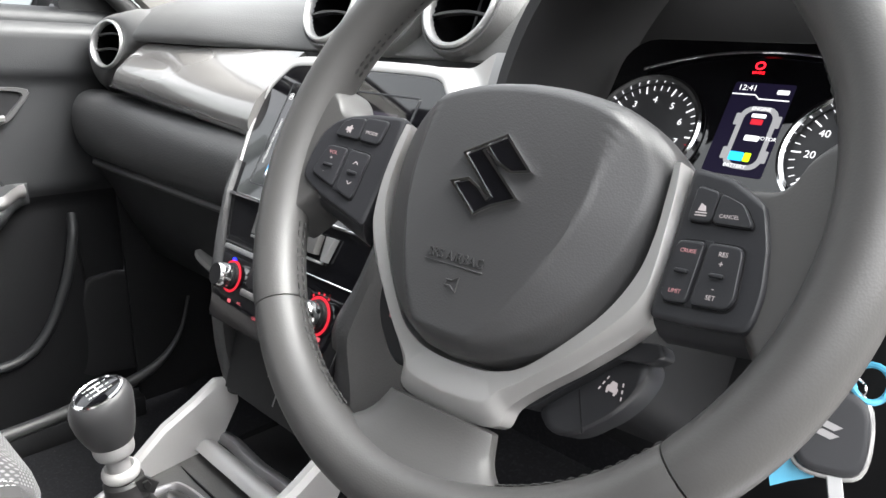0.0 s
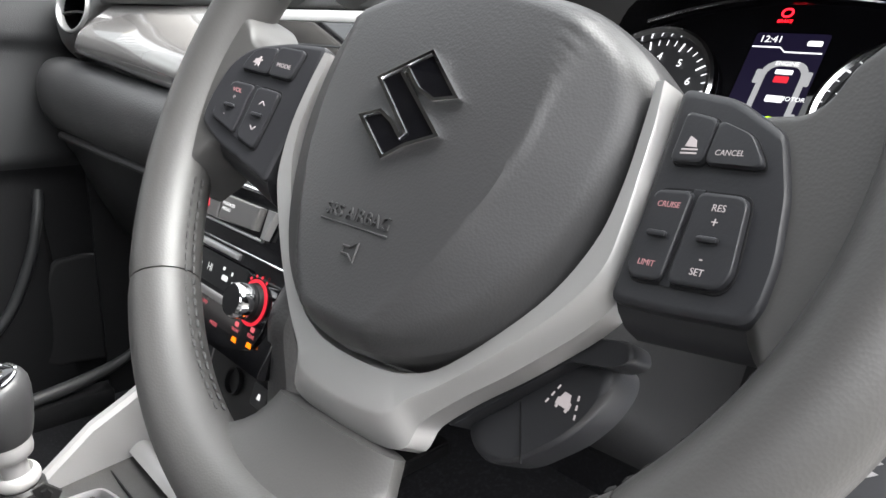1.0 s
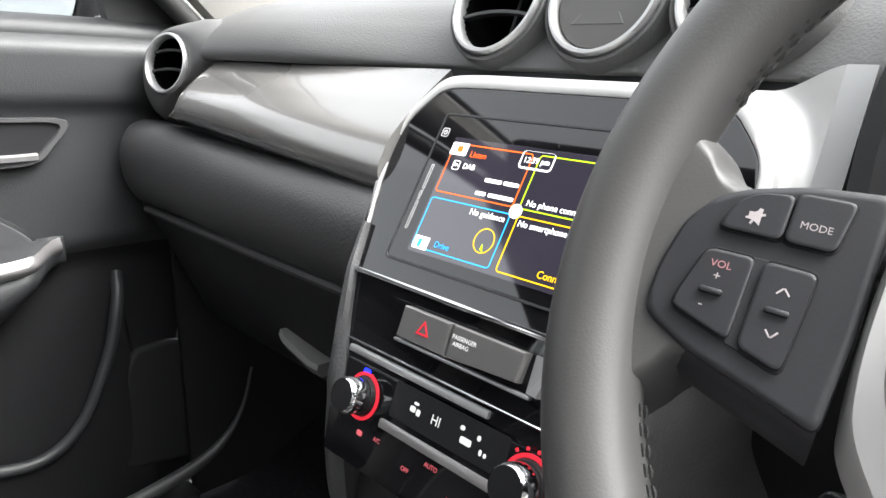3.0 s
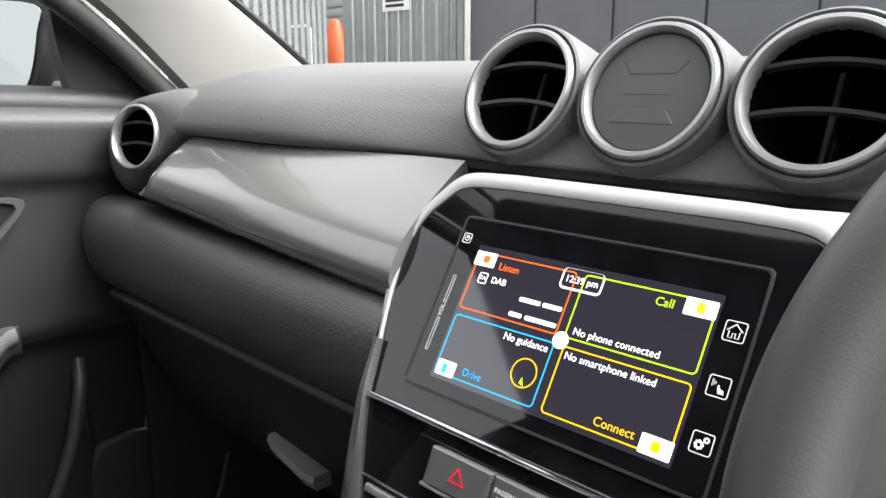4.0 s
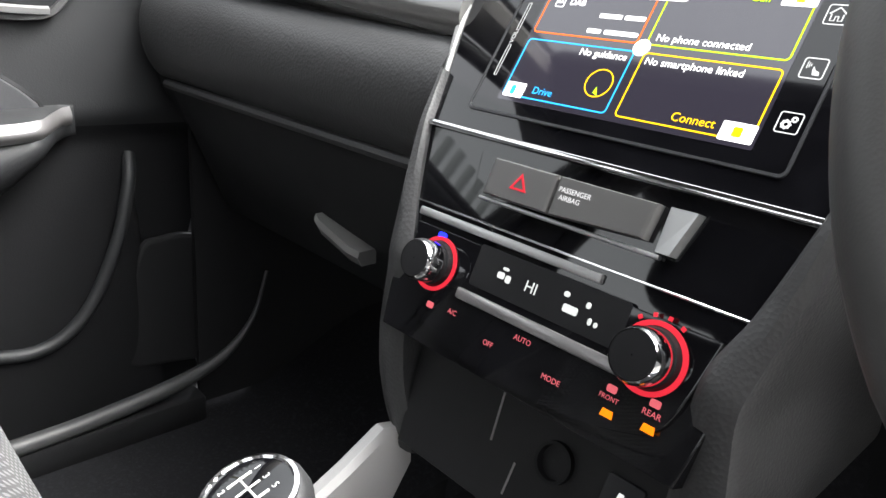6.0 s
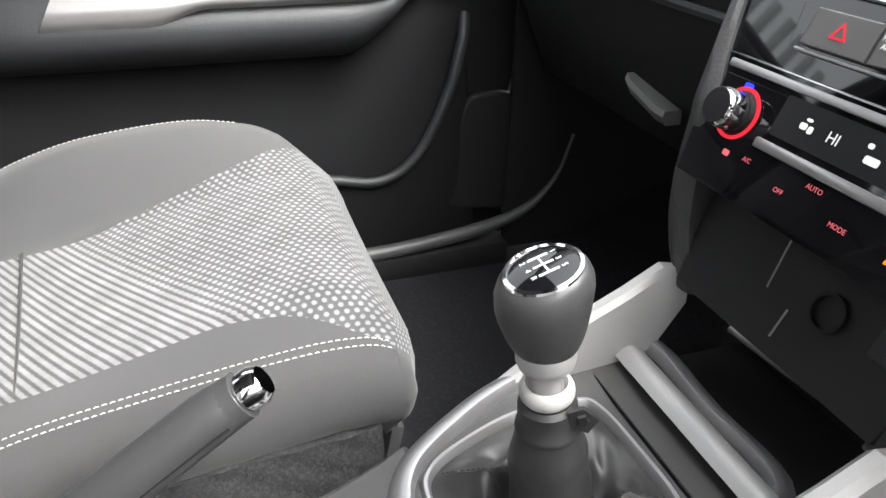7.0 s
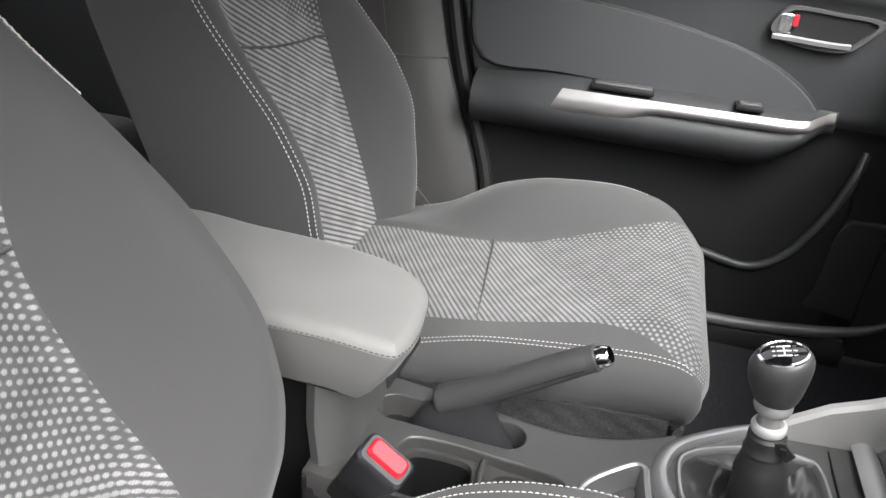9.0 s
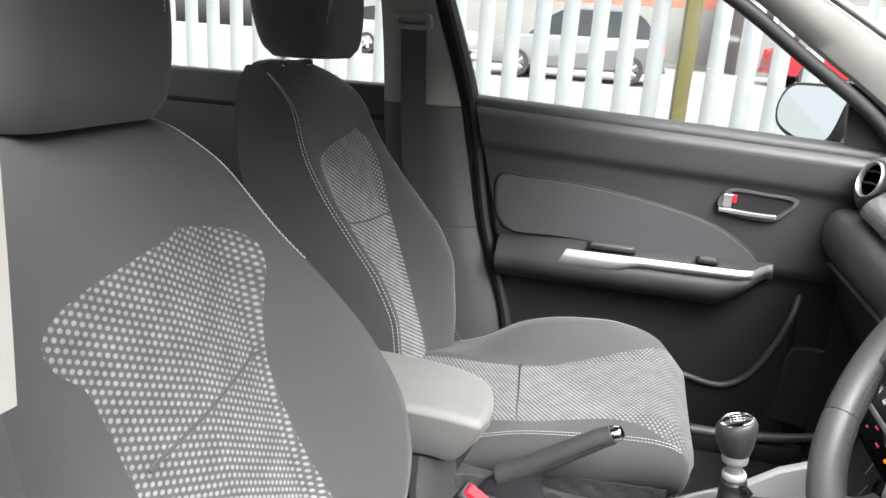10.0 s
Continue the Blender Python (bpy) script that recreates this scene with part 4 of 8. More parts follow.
words("text", "AIRBAG", 0.0042, ML @ Matrix.Translation((0.004, -0.0235, 0.0086)), SOFTWHITE, hazard)

# climate panel: two knobs, display, buttons
climate = thing("climate_panel", "black climate panel with two silver knobs ringed in red light", "climate control", ML @ Vector((0, -0.09, 0)))
CLIMLINE = spline([(-0.108, -0.065, 0), (-0.098, -0.105, 0), (-0.075, -0.123, 0), (-0.03, -0.133, 0), (0.03, -0.133, 0), (0.075, -0.126, 0), (0.098, -0.112, 0), (0.110, -0.065, 0)], 4)
part("panel", plate([(p.x, p.y) for p in CLIMLINE], 0.003, ML, 0.001, 0.0), PIANO, climate)
part("display", plate(rounded(0.108, 0.026, 0.002, 2, 0.006, -0.0765), 0.0004, ML, 0.0001, 0.0028), DEEP, climate, "dark display window")
LCD = glow("lcd_white", (0.75, 0.77, 0.75), 0.14)
words("text", "HI", 0.0095, ML @ Matrix.Translation((-0.003, -0.0770, 0.0034)), LCD, climate)
for x0, y0, x1, y1 in ((-0.029, -0.0790, -0.0235, -0.0750), (-0.0225, -0.0800, -0.0185, -0.0755), (0.021, -0.0815, 0.031, -0.0770), (0.019, -0.0735, 0.023, -0.0705), (0.0345, -0.0750, 0.0375, -0.0715), (0.0385, -0.0830, 0.041, -0.0790), (0.0425, -0.0830, 0.045, -0.0800), (-0.0265, -0.0735, -0.0215, -0.0715)):
    part("lcd_symbol", flat(x0, y0, x1, y1, 0.0012, ML, 0.0032), LCD, climate)
part("rocker", box((-0.054, -0.1005, 0.0), (0.066, -0.0935, 0.0050), 0.0015, 2, ML), GUN, climate, "grey rocker strip")
for x, y, body in ((-0.052, -0.1100, "A/C"), (0.004, -0.1060, "AUTO"), (-0.018, -0.1170, "OFF"), (0.030, -0.1185, "MODE"), (0.0655, -0.1125, "FRONT"), (0.0895, -0.1100, "REAR")):
    words("text", body, 0.0045 if len(body) < 5 else 0.0036, ML @ Matrix.Translation((x, y, 0.0034)), PINK, climate)
AMBER = glow("amber_lamp", (1.0, 0.20, 0.003), 0.30)
for x, y in ((0.0675, -0.1200), (0.0905, -0.1172)):
    part("amber_lamp", plate([(x - 0.0038, y - 0.002), (x + 0.0038, y - 0.002), (x + 0.0030, y + 0.002), (x - 0.0030, y + 0.002)], 0.0004, ML, 0.0001, 0.0032), AMBER, climate, "lit amber lamp")
for x, y in ((-0.0715, -0.1120), (0.0655, -0.1075), (0.0895, -0.1045)):
    part("legend", flat(x - 0.003, y - 0.002, x + 0.003, y + 0.002, 0.001, ML, 0.0032), PINK, climate)
BLUE = glow("blue_lamp", (0.01, 0.02, 1.0), 0.8)
for x, y, r in ((-0.0790, -0.0865, 0.0130), (0.0790, -0.0850, 0.0140)):
    m = ML @ Matrix.Translation((x, y, 0.0))
    knob = part("knob", lathe([(r, 0.003), (r * 0.98, 0.020), (r * 0.92, 0.0225), (r * 0.85, 0.0235), (0.0004, 0.0238)], m, 40), DEEP, climate, "black knob with a chrome band")
    part("chrome_band", lathe([(r * 1.0, 0.0105), (r * 1.035, 0.0110), (r * 1.035, 0.0195), (r * 0.97, 0.0222), (r * 0.90, 0.0236), (r * 0.88, 0.0225)], m, 40, close=True), CHROME, knob, "chrome band")
    part("red_ring", lathe([(r * 1.17, 0.0030), (r * 1.17, 0.0040), (r * 1.36, 0.0040), (r * 1.36, 0.0030)], m, 40, close=True), REDLIT, knob, "ring of red light")
    part("skirt", lathe([(r * 1.16, 0.003), (r * 1.08, 0.0075), (r * 0.99, 0.008)], m, 40), DEEP, knob)
    for k in range(4 if x > 0 else 0):
        a = radians(128 - 22 * k)
        part("tick", box((-0.0012, r * 1.46, 0.0030), (0.0012, r * 1.62, 0.0034), 0.0001, 1, m @ Matrix.Rotation(a - radians(90), 4, "Z")), REDLIT, knob)
part("blue_mark", plate(rounded(0.0075, 0.0042, 0.0018, 3, -0.0815, -0.0685), 0.0006, ML, 0.0001, 0.0032), BLUE, climate, "lit blue mark")
# sockets and shelf below
part("socket", lathe([(0.0125, 0.0), (0.0125, 0.004), (0.0105, 0.004), (0.0100, -0.004), (0.0004, -0.004)], ML @ Matrix.Translation((0.030, -0.168, -0.0345)), 28), DEEP, stack, "round power socket")
part("usb_cover", plate(rounded(0.024, 0.020, 0.002, 2, 0.075, -0.165), 0.004, ML, 0.001, -0.036), BUTTON, stack, "small socket cover")
part("usb_mark", plate([(0.0725, -0.1675), (0.0775, -0.1675), (0.0765, -0.1625), (0.0735, -0.1625)], 0.0004, ML, 0.0001, -0.0318), SOFTWHITE, stack)
part("shelf_lip", tube([(-0.098, 0.552, 0.6005), (0.0, 0.560, 0.6010), (0.094, 0.569, 0.6015)], 0.0035, 8), GUN, stack, "satin edge of the lower shelf")
part("shelf", box((-0.098, 0.566, 0.592), (0.098, 0.70, 0.602), 0.002), LOWSTACK, stack, "dark shelf under the sockets")
# highlights on the panel, modelled as thin bright tubes
for a, b_ in (((-0.0206, -0.144), (-0.0179, -0.178)), ((0.0042, -0.182), (0.0031, -0.203))):
    part("panel_glint", tube([ML @ Vector((*a, -0.0345)), ML @ Vector((*b_, -0.0345))], 0.0008, 6), GUN, stack, "thin bright line standing for a highlight")
part("tray_back", box((-0.10, 0.56, 0.585), (0.10, 0.70, 0.60), 0.003), DEEP, stack)

# ---- steering wheel, column and instruments ----
MW = frame_at((0.3543, 0.4373, 0.9852), (math.cos(0.0653), math.sin(0.0653), 0), (-math.sin(0.0653) * math.sin(radians(29.47)), math.cos(0.0653) * math.sin(radians(29.47)), math.cos(radians(29.47))))
wheel = thing("steering_wheel", "black leather steering wheel with satin silver trim and switch pads", "steering wheel", MW.translation)
RIM, TUBE = 0.1797, 0.0171


def rim_arc(a0, a1, n, r=TUBE, inset=0.0):
    rings = []
    for k in range(n + 1):
        a = radians(lerp(a0, a1, k / n))
        # thumb rests swell a little at ten and two
        swell = 1 + 0.10 * max(0.0, 1 - abs(((math.degrees(a) + 360) % 360) - 38) / 16) + 0.10 * max(0.0, 1 - abs(((math.degrees(a) + 360) % 360) - 142) / 16)
        edge = 0.97 if k in (0, n) else 1.0
        ring = []
        for j in range(20):
            t = j * math.tau / 20
            rr = RIM + r * swell * edge * math.cos(t)
            ring.append(MW @ Vector((rr * math.cos(a), rr * math.sin(a), r * edge * 1.08 * math.sin(t))))
        rings.append(ring)
    return loft(rings)


part("upper_rim", rim_arc(-38.85, 218.85, 110), LEATHER, wheel, "black leather rim")
part("lower_rim", rim_arc(219.15, 320.85, 44), LEATHER, wheel, "black leather rim, lower piece")
# cross-stitched seam on the inner side
for a0, a1 in ((112, 162), (200, 250), (290, 340), (18, 68)):
    seam = [[MW @ Vector(((RIM - TUBE * 1.0) * math.cos(radians(a)), (RIM - TUBE * 1.0) * math.sin(radians(a)), z - 0.002)) for a in np.linspace(a0, a1, 40)] for z in (-0.0022, 0.0022)]
    part("rim_stitching", stitches(seam, 0.0042, 0.0022, 0.0009, 0.0002, lambda p: (MW.translation - p).normalized()), DARKTHREAD, wheel, "black thread along the inner rim")

# airbag cover
PADLINE = spline([(0, 0.0545, 0), (0.030, 0.0525, 0), (0.062, 0.045, 0), (0.084, 0.030, 0), (0.0905, 0.010, 0), (0.087, -0.020, 0), (0.079, -0.046, 0), (0.065, -0.070, 0), (0.045, -0.088, 0), (0.022, -0.098, 0), (0, -0.101, 0)], 5)
PADLINE = PADLINE + [Vector((-p.x, p.y, 0)) for p in reversed(PADLINE[1:-1])]


PAD_CREASE = curve([(-0.101, 0.016), (-0.0915, 0.0205), (-0.0776, 0.0305), (-0.0654, 0.0375), (-0.0508, 0.0447), (-0.0346, 0.0505), (-0.0207, 0.0552), (-0.01, 0.0577), (0.003, 0.0588), (0.029, 0.0600), (0.06, 0.061)])


def pad_height(x, y, f):
    crease = PAD_CREASE(y)
    flat_ = 0.0150 - 0.9 * x * x - 0.35 * (y + 0.02) ** 2
    over = max(0.0, abs(x) - crease)
    drop = 0.0012 * soft(over / 0.0016) + 0.40 * over
    flat_ -= 0.30 * max(0.0, -0.0905 - y)
    return flat_ - drop - 0.009 * max(0.0, (f - 0.88) / 0.12) ** 2.2


def pad(u, v):
    k = int(round(u * len(PADLINE))) % len(PADLINE)
    p = PADLINE[k]
    f = v ** 0.8
    x, y = p.x * f, -0.02 + (p.y + 0.02) * f
    return MW @ Vector((x, y, pad_height(x, y, f)))


part("airbag_cover", grid(pad, len(PADLINE), 48, wrap_u=True), PADSKIN, wheel, "grained black airbag cover")
part("cover_flank", loft([[MW @ Vector((p.x * k, -0.02 + (p.y + 0.02) * k, pad_height(p.x, p.y, 1.0) + dz)) for p in PADLINE] for k, dz in ((1.0, 0.0), (1.018, -0.005), (1.03, -0.014), (1.028, -0.030))]), PADSKIN, wheel)
def mitre(pts, d):
    """A closed outline moved outwards by d (inwards where negative)."""
    n = len(pts)
    area = sum(pts[i][0] * pts[(i + 1) % n][1] - pts[(i + 1) % n][0] * pts[i][1] for i in range(n))
    out = []
    for i in range(n):
        a, b, c = (Vector(pts[(i + k) % n]) for k in (-1, 0, 1))
        t0, t1 = (b - a).normalized(), (c - b).normalized()
        n0, n1 = Vector((t0.y, -t0.x)), Vector((t1.y, -t1.x))
        q = (n0 + n1).normalized()
        q = b + q * (d * (1 if area > 0 else -1) / max(0.45, q.dot(n0)))
        out.append((q.x, q.y))
    return out


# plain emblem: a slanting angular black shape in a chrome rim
EMB = [(-0.0217, 0.0055), (0.0037, 0.0193), (0.0262, 0.0006), (0.0139, -0.0018), (0.0030, 0.0022), (-0.0062, 0.0094), (-0.0072, 0.0084), (0.0240, -0.0150), (0.0087, -0.0212), (-0.0012, -0.0280), (-0.0238, -0.0115), (-0.0118, -0.0078), (-0.0030, -0.0118), (0.0042, -0.0170), (0.0050, -0.0160)]
emb_m = MW @ Matrix.Translation((0.0, 0.0, 0.0128))
emblem = part("emblem", plate(mitre(EMB, -0.0010), 0.0036, emb_m, 0.0004), PIANO, wheel, "angular glossy black emblem with a chrome rim")
part("emblem_rim", band(mitre(EMB, 0.0003), mitre(EMB, -0.0016), 0.0046, emb_m, 0.0, 0.0009), CHROME, emblem, "chrome rim")


def relief(bm):
    """Lays flat shapes, drawn in the plane of the wheel, onto the curved cover."""
    for v in bm.verts:
        v.co.z += pad_height(v.co.x, v.co.y, 0.5)
    bmesh.ops.transform(bm, matrix=MW, verts=bm.verts)
    return bm


part("relief_text", relief(letters("SRS AIRBAG", 0.0074, Matrix.Translation((-0.004, -0.0520, 0.0003)), "CENTER", 0.0006)), PADSKIN, wheel, smooth=20)
part("relief_line", relief(box((-0.0245, -0.0568, -0.0003), (0.0160, -0.0561, 0.0008), 0.0002, 1)), PADSKIN, wheel)
part("horn_mark", relief(tube([(x + 0.009, y + 0.0015, 0.0003) for x, y in ((-0.014, -0.066), (-0.010, -0.066), (-0.006, -0.0635), (-0.006, -0.0715), (-0.010, -0.069), (-0.014, -0.069))], 0.0006, 6, closed=True)), PADSKIN, wheel)

# satin silver trim below and beside the cover
SIL_OUT = [(0.0950, 0.024), (0.0985, 0.002), (0.0992, -0.038), (0.0945, -0.0565), (0.0715, -0.083), (0.0524, -0.1014), (0.0390, -0.1165), (0.0330, -0.1300), (0.0, -0.1340)]
SIL_IN = [(0.0885, 0.024), (0.0896, 0.0080), (0.0902, -0.0130), (0.0865, -0.034), (0.0730, -0.060), (0.0460, -0.0915), (0.0285, -0.1010), (0.0140, -0.1035), (0.0, -0.1040)]


def silver_trim():
    so = spline([(x, y, 0) for x, y in SIL_OUT], 5)
    si = spline([(x, y, 0) for x, y in SIL_IN], 5)
    rows = []
    for a, b in zip(so, si):
        rows.append((a, b))
    rows = [(Vector((-a.x, a.y, 0)), Vector((-b.x, b.y, 0))) for a, b in rows] + [r for r in reversed(rows[:-1])]
    rings = []
    for a, b in rows:
        ring = []
        for k, h in ((0, -0.030), (0, -0.0165), (0.06, -0.0150), (0.36, -0.0088), (0.42, -0.0082), (0.96, -0.0095), (1.0, -0.013), (1.0, -0.026)):
            p = a.lerp(b, k)
            ring.append(MW @ Vector((p.x, p.y, h + 0.005 * soft((p.y + 0.065) / 0.06))))
        rings.append(ring)
    return loft(rings)


WHEELSILVER = surface("wheel_trim_silver", (0.46, 0.455, 0.447), 0.40, metal=0.65, wear=0.03, grain=0.03, grain_size=3000)
part("silver_trim", silver_trim(), WHEELSILVER, wheel, "satin silver trim", smooth=24)
part("hub_back", lathe([(0.068, -0.020), (0.070, -0.040), (0.055, -0.06), (0.0004, -0.061)], MW @ Matrix.Translation((0, -0.034, 0)), 32), DEEP, wheel)

# switch pads in the side spokes
def eased(pts, r, n=5):
    """The outline pts with every corner rounded off by about r."""
    out = []
    k = len(pts)
    for i in range(k):
        a, b, c = (Vector((*pts[(i + d) % k][:2], 0)) for d in (-1, 0, 1))
        p = b + (a - b).normalized() * min(r, (a - b).length * 0.48)
        q = b + (c - b).normalized() * min(r, (c - b).length * 0.48)
        for j in range(n + 1):
            t = j / n
            w = p.lerp(b, t).lerp(b.lerp(q, t), t)
            out.append((w.x, w.y))
    return out


# the pads tilt up towards the rim; outlines run from the silver trim round to the rim and back
TILT_ = radians(14.6)


def pad_frame(s, w):
    return MW @ Matrix.Translation((s * 0.104, 0, w)) @ Matrix.Rotation(-s * TILT_, 4, "Y") @ Matrix.Translation((-s * 0.104, 0, 0))


MR, MLEFT = pad_frame(1, -0.0045), pad_frame(-1, -0.0045)
PAD_RIGHT = [(0.0962, 0.0250), (0.118, 0.0205), (0.1387, 0.0086), (0.1461, -0.0105), (0.1497, -0.030), (0.1495, -0.043), (0.1470, -0.0490), (0.120, -0.0510), (0.0975, -0.0515), (0.0980, -0.02)]
PAD_LEFT = [(-0.0975, 0.0298), (-0.1211, 0.0276), (-0.1405, 0.0222), (-0.1485, 0.0175), (-0.1560, 0.0077), (-0.1598, -0.0082), (-0.1605, -0.0210), (-0.1590, -0.0265), (-0.1428, -0.0350), (-0.1200, -0.0415), (-0.1010, -0.0475), (-0.0985, -0.0175)]
WEB_RIGHT = [(0.110, 0.016), (0.126, 0.019), (0.140, 0.020), (0.148, 0.027), (0.154, 0.040), (0.168, 0.048), (0.178, 0.018), (0.181, -0.010), (0.177, -0.042), (0.166, -0.076), (0.156, -0.070), (0.149, -0.060), (0.140, -0.054), (0.125, -0.050), (0.110, -0.040)]
WEB_LEFT = [(-0.108, 0.020), (-0.128, 0.0260), (-0.141, 0.0275), (-0.151, 0.0320), (-0.159, 0.042), (-0.168, 0.045), (-0.177, 0.026), (-0.181, -0.005), (-0.177, -0.034), (-0.167, -0.062), (-0.157, -0.054), (-0.149, -0.043), (-0.136, -0.038), (-0.122, -0.034), (-0.108, -0.030)]
for s, m, rim_side, outline in ((1, MR, PAD_RIGHT, WEB_RIGHT), (-1, MLEFT, PAD_LEFT, WEB_LEFT)):
    line = eased(rim_side, 0.004)
    part("switch_pad", plate(line[::-1] if s > 0 else line, 0.0205, m, 0.0030, -0.022), BUTTON, wheel, "matt black switch pad")
    web_line = spline([(x, y, 0) for x, y in outline], 6, closed=True)
    mid = Vector((s * 0.142, -0.004, 0))

    def web(u, v, web_line=web_line, mid=mid, low=-0.0055):
        """leather that runs from under the switch pad up onto the rim, with rounded free edges"""
        p = web_line[int(round(u * len(web_line))) % len(web_line)]
        turn = max(0.0, (v - 0.5) / 0.5)
        f = v / 0.5 * 0.72 if v < 0.5 else 0.72 + 0.28 * math.sin(turn * math.pi / 2)
        q = mid + (p - mid) * f
        crest = min(0.0085, low - 0.0030 + 0.26 * (abs(q.x) - 0.104))
        return MW @ Vector((q.x, q.y, crest - 0.034 * (1 - math.cos(turn * math.pi / 2)) ** 1.2))
    part("spoke_leather", grid(web, len(web_line), 24, wrap_u=True), LEATHER, wheel, "leather over the side spoke", smooth=70)


for s, m, x0, x1, y0, y1 in ((1, MR, 0.0985, 0.1480, 0.0, 0.0035), (-1, MLEFT, 0.1015, 0.1500, 0.006, 0.0190)):
    rows = [[m @ Vector((s * x, dy + y, z)) for y, z in ((-0.036, -0.0030), (-0.0450, -0.0026), (-0.0490, -0.0036), (-0.0535, -0.0075), (-0.0575, -0.0135), (-0.0595, -0.0215), (-0.036, -0.0215))] for x, dy in ((x0, y0 * 0.5), (x1, y1))]
    part("pad_apron", loft(rows if s > 0 else rows[::-1]), BUTTON, wheel, "black skirt of the switch pad")


def key_cap(pts, m, name="switch"):
    mid = Vector((sum(p[0] for p in pts) / len(pts), sum(p[1] for p in pts) / len(pts)))
    cap = part(name, plate(eased(pts, 0.0028, 4), 0.0026, m, 0.0010, -0.0015), BUTTON, wheel)
    wide_ = [(mid.x + (x - mid.x) * 1.09, mid.y + (y - mid.y) * 1.08) for x, y in pts]
    part("key_gap", plate(eased(wide_, 0.0036, 4), 0.0008, m, 0.0002, -0.0019), DEEP, cap)
    return cap


LEGEND = glow("switch_legend", (0.42, 0.38, 0.385), 0.14)
REDLEG = glow("switch_legend_red", (0.44, 0.22, 0.23), 0.14)
HT = 0.0012
MKEY = MR @ Matrix.Translation((0.0022, -0.0028, 0))
MKL = MLEFT @ Matrix.Translation((-0.0088, -0.0010, 0))


def on_key(m, x, y):
    return m @ Matrix.Translation((x, y, HT))


def ridge(x, y, m, cap):
    part("ridge", box((x - 0.0036, y - 0.0010, 0.0004), (x + 0.0036, y + 0.0010, 0.0028), 0.0008, 2, m), BUTTON, cap)


sw = key_cap([(0.1020, 0.0175), (0.1148, 0.0145), (0.1142, -0.0005), (0.1015, -0.0005)], MKEY)
part("symbol", plate([(0.1060, 0.0048), (0.1105, 0.0045), (0.1097, 0.0070), (0.1070, 0.0084)], 0.0003, MKEY, 0.0001, 0.0010), LEGEND, sw)
for k in range(2):
    part("symbol", box((0.1050, 0.0022 + 0.0013 * k, 0.0010), (0.1112, 0.0028 + 0.0013 * k, 0.0013), 0.0001, 1, MKEY), LEGEND, sw)
sw = key_cap([(0.1152, 0.0143), (0.1280, 0.0095), (0.1345, 0.0010), (0.1340, -0.0012), (0.1146, -0.0005)], MKEY)
words("text", "CANCEL", 0.0026, on_key(MKEY, 0.1228, 0.0030), LEGEND, sw)
sw = key_cap([(0.1010, -0.0100), (0.1150, -0.0095), (0.1145, -0.0392), (0.1030, -0.0400), (0.1005, -0.0370)], MKEY)
words("text", "CRUISE", 0.0027, on_key(MKEY, 0.1080, -0.0150), REDLEG, sw)
words("text", "LIMIT", 0.0028, on_key(MKEY, 0.1075, -0.0345), REDLEG, sw)
ridge(0.1080, -0.0248, MKEY, sw)
sw = key_cap([(0.1172, -0.0095), (0.1320, -0.0098), (0.1345, -0.0120), (0.1370, -0.0340), (0.1340, -0.0385), (0.1165, -0.0392)], MKEY)
words("text", "RES", 0.0031, on_key(MKEY, 0.1260, -0.0145), LEGEND, sw)
words("text", "+", 0.0046, on_key(MKEY, 0.1262, -0.0190), LEGEND, sw)
ridge(0.1262, -0.0245, MKEY, sw)
words("text", "-", 0.0046, on_key(MKEY, 0.1262, -0.0302), LEGEND, sw)
words("text", "SET", 0.0031, on_key(MKEY, 0.1262, -0.0345), LEGEND, sw)
part("key_valley", plate([(0.1138, -0.0085), (0.1180, -0.0085), (0.1175, -0.0402), (0.1136, -0.0402)], 0.0006, MKEY, 0.0002, -0.0013), BUTTON, wheel)

sw = key_cap([(-0.1325, 0.0175), (-0.1270, 0.0215), (-0.1163, 0.0232), (-0.1170, 0.0077), (-0.1362, 0.0077)], MKL)
for k in (-1, 1):
    part("symbol", box((-0.0030, -0.0004, 0), (0.0030, 0.0004, 0.0003), 0.0001, 1, MKL @ Matrix.Translation((-0.1262, 0.0135, 0.0010)) @ Matrix.Rotation(radians(45 + 25 * k), 4, "Z")), LEGEND, sw)
part("symbol", plate([(-0.1283, 0.0122), (-0.1268, 0.0122), (-0.1245, 0.0107), (-0.1245, 0.0163), (-0.1268, 0.0148), (-0.1283, 0.0148)], 0.0003, MKL, 0.0001, 0.0010), LEGEND, sw)
sw = key_cap([(-0.1159, 0.0243), (-0.0988, 0.0247), (-0.1016, 0.0077), (-0.1166, 0.0077)], MKL)
words("text", "MODE", 0.0033, on_key(MKL, -0.1085, 0.0140), LEGEND, sw)
sw = key_cap([(-0.1370, 0.0003), (-0.1222, 0.0005), (-0.1232, -0.0272), (-0.1425, -0.0210), (-0.1422, -0.0165)], MKL)
words("text", "VOL", 0.0034, on_key(MKL, -0.1316, -0.0045), REDLEG, sw)
words("text", "+", 0.0042, on_key(MKL, -0.1318, -0.0085), LEGEND, sw)
ridge(-0.1322, -0.0135, MKL, sw)
words("text", "-", 0.0042, on_key(MKL, -0.1340, -0.0182), LEGEND, sw)
sw = key_cap([(-0.1195, 0.0005), (-0.1048, 0.0002), (-0.1040, -0.0025), (-0.1062, -0.0300), (-0.1080, -0.0318), (-0.1205, -0.0280)], MKL)
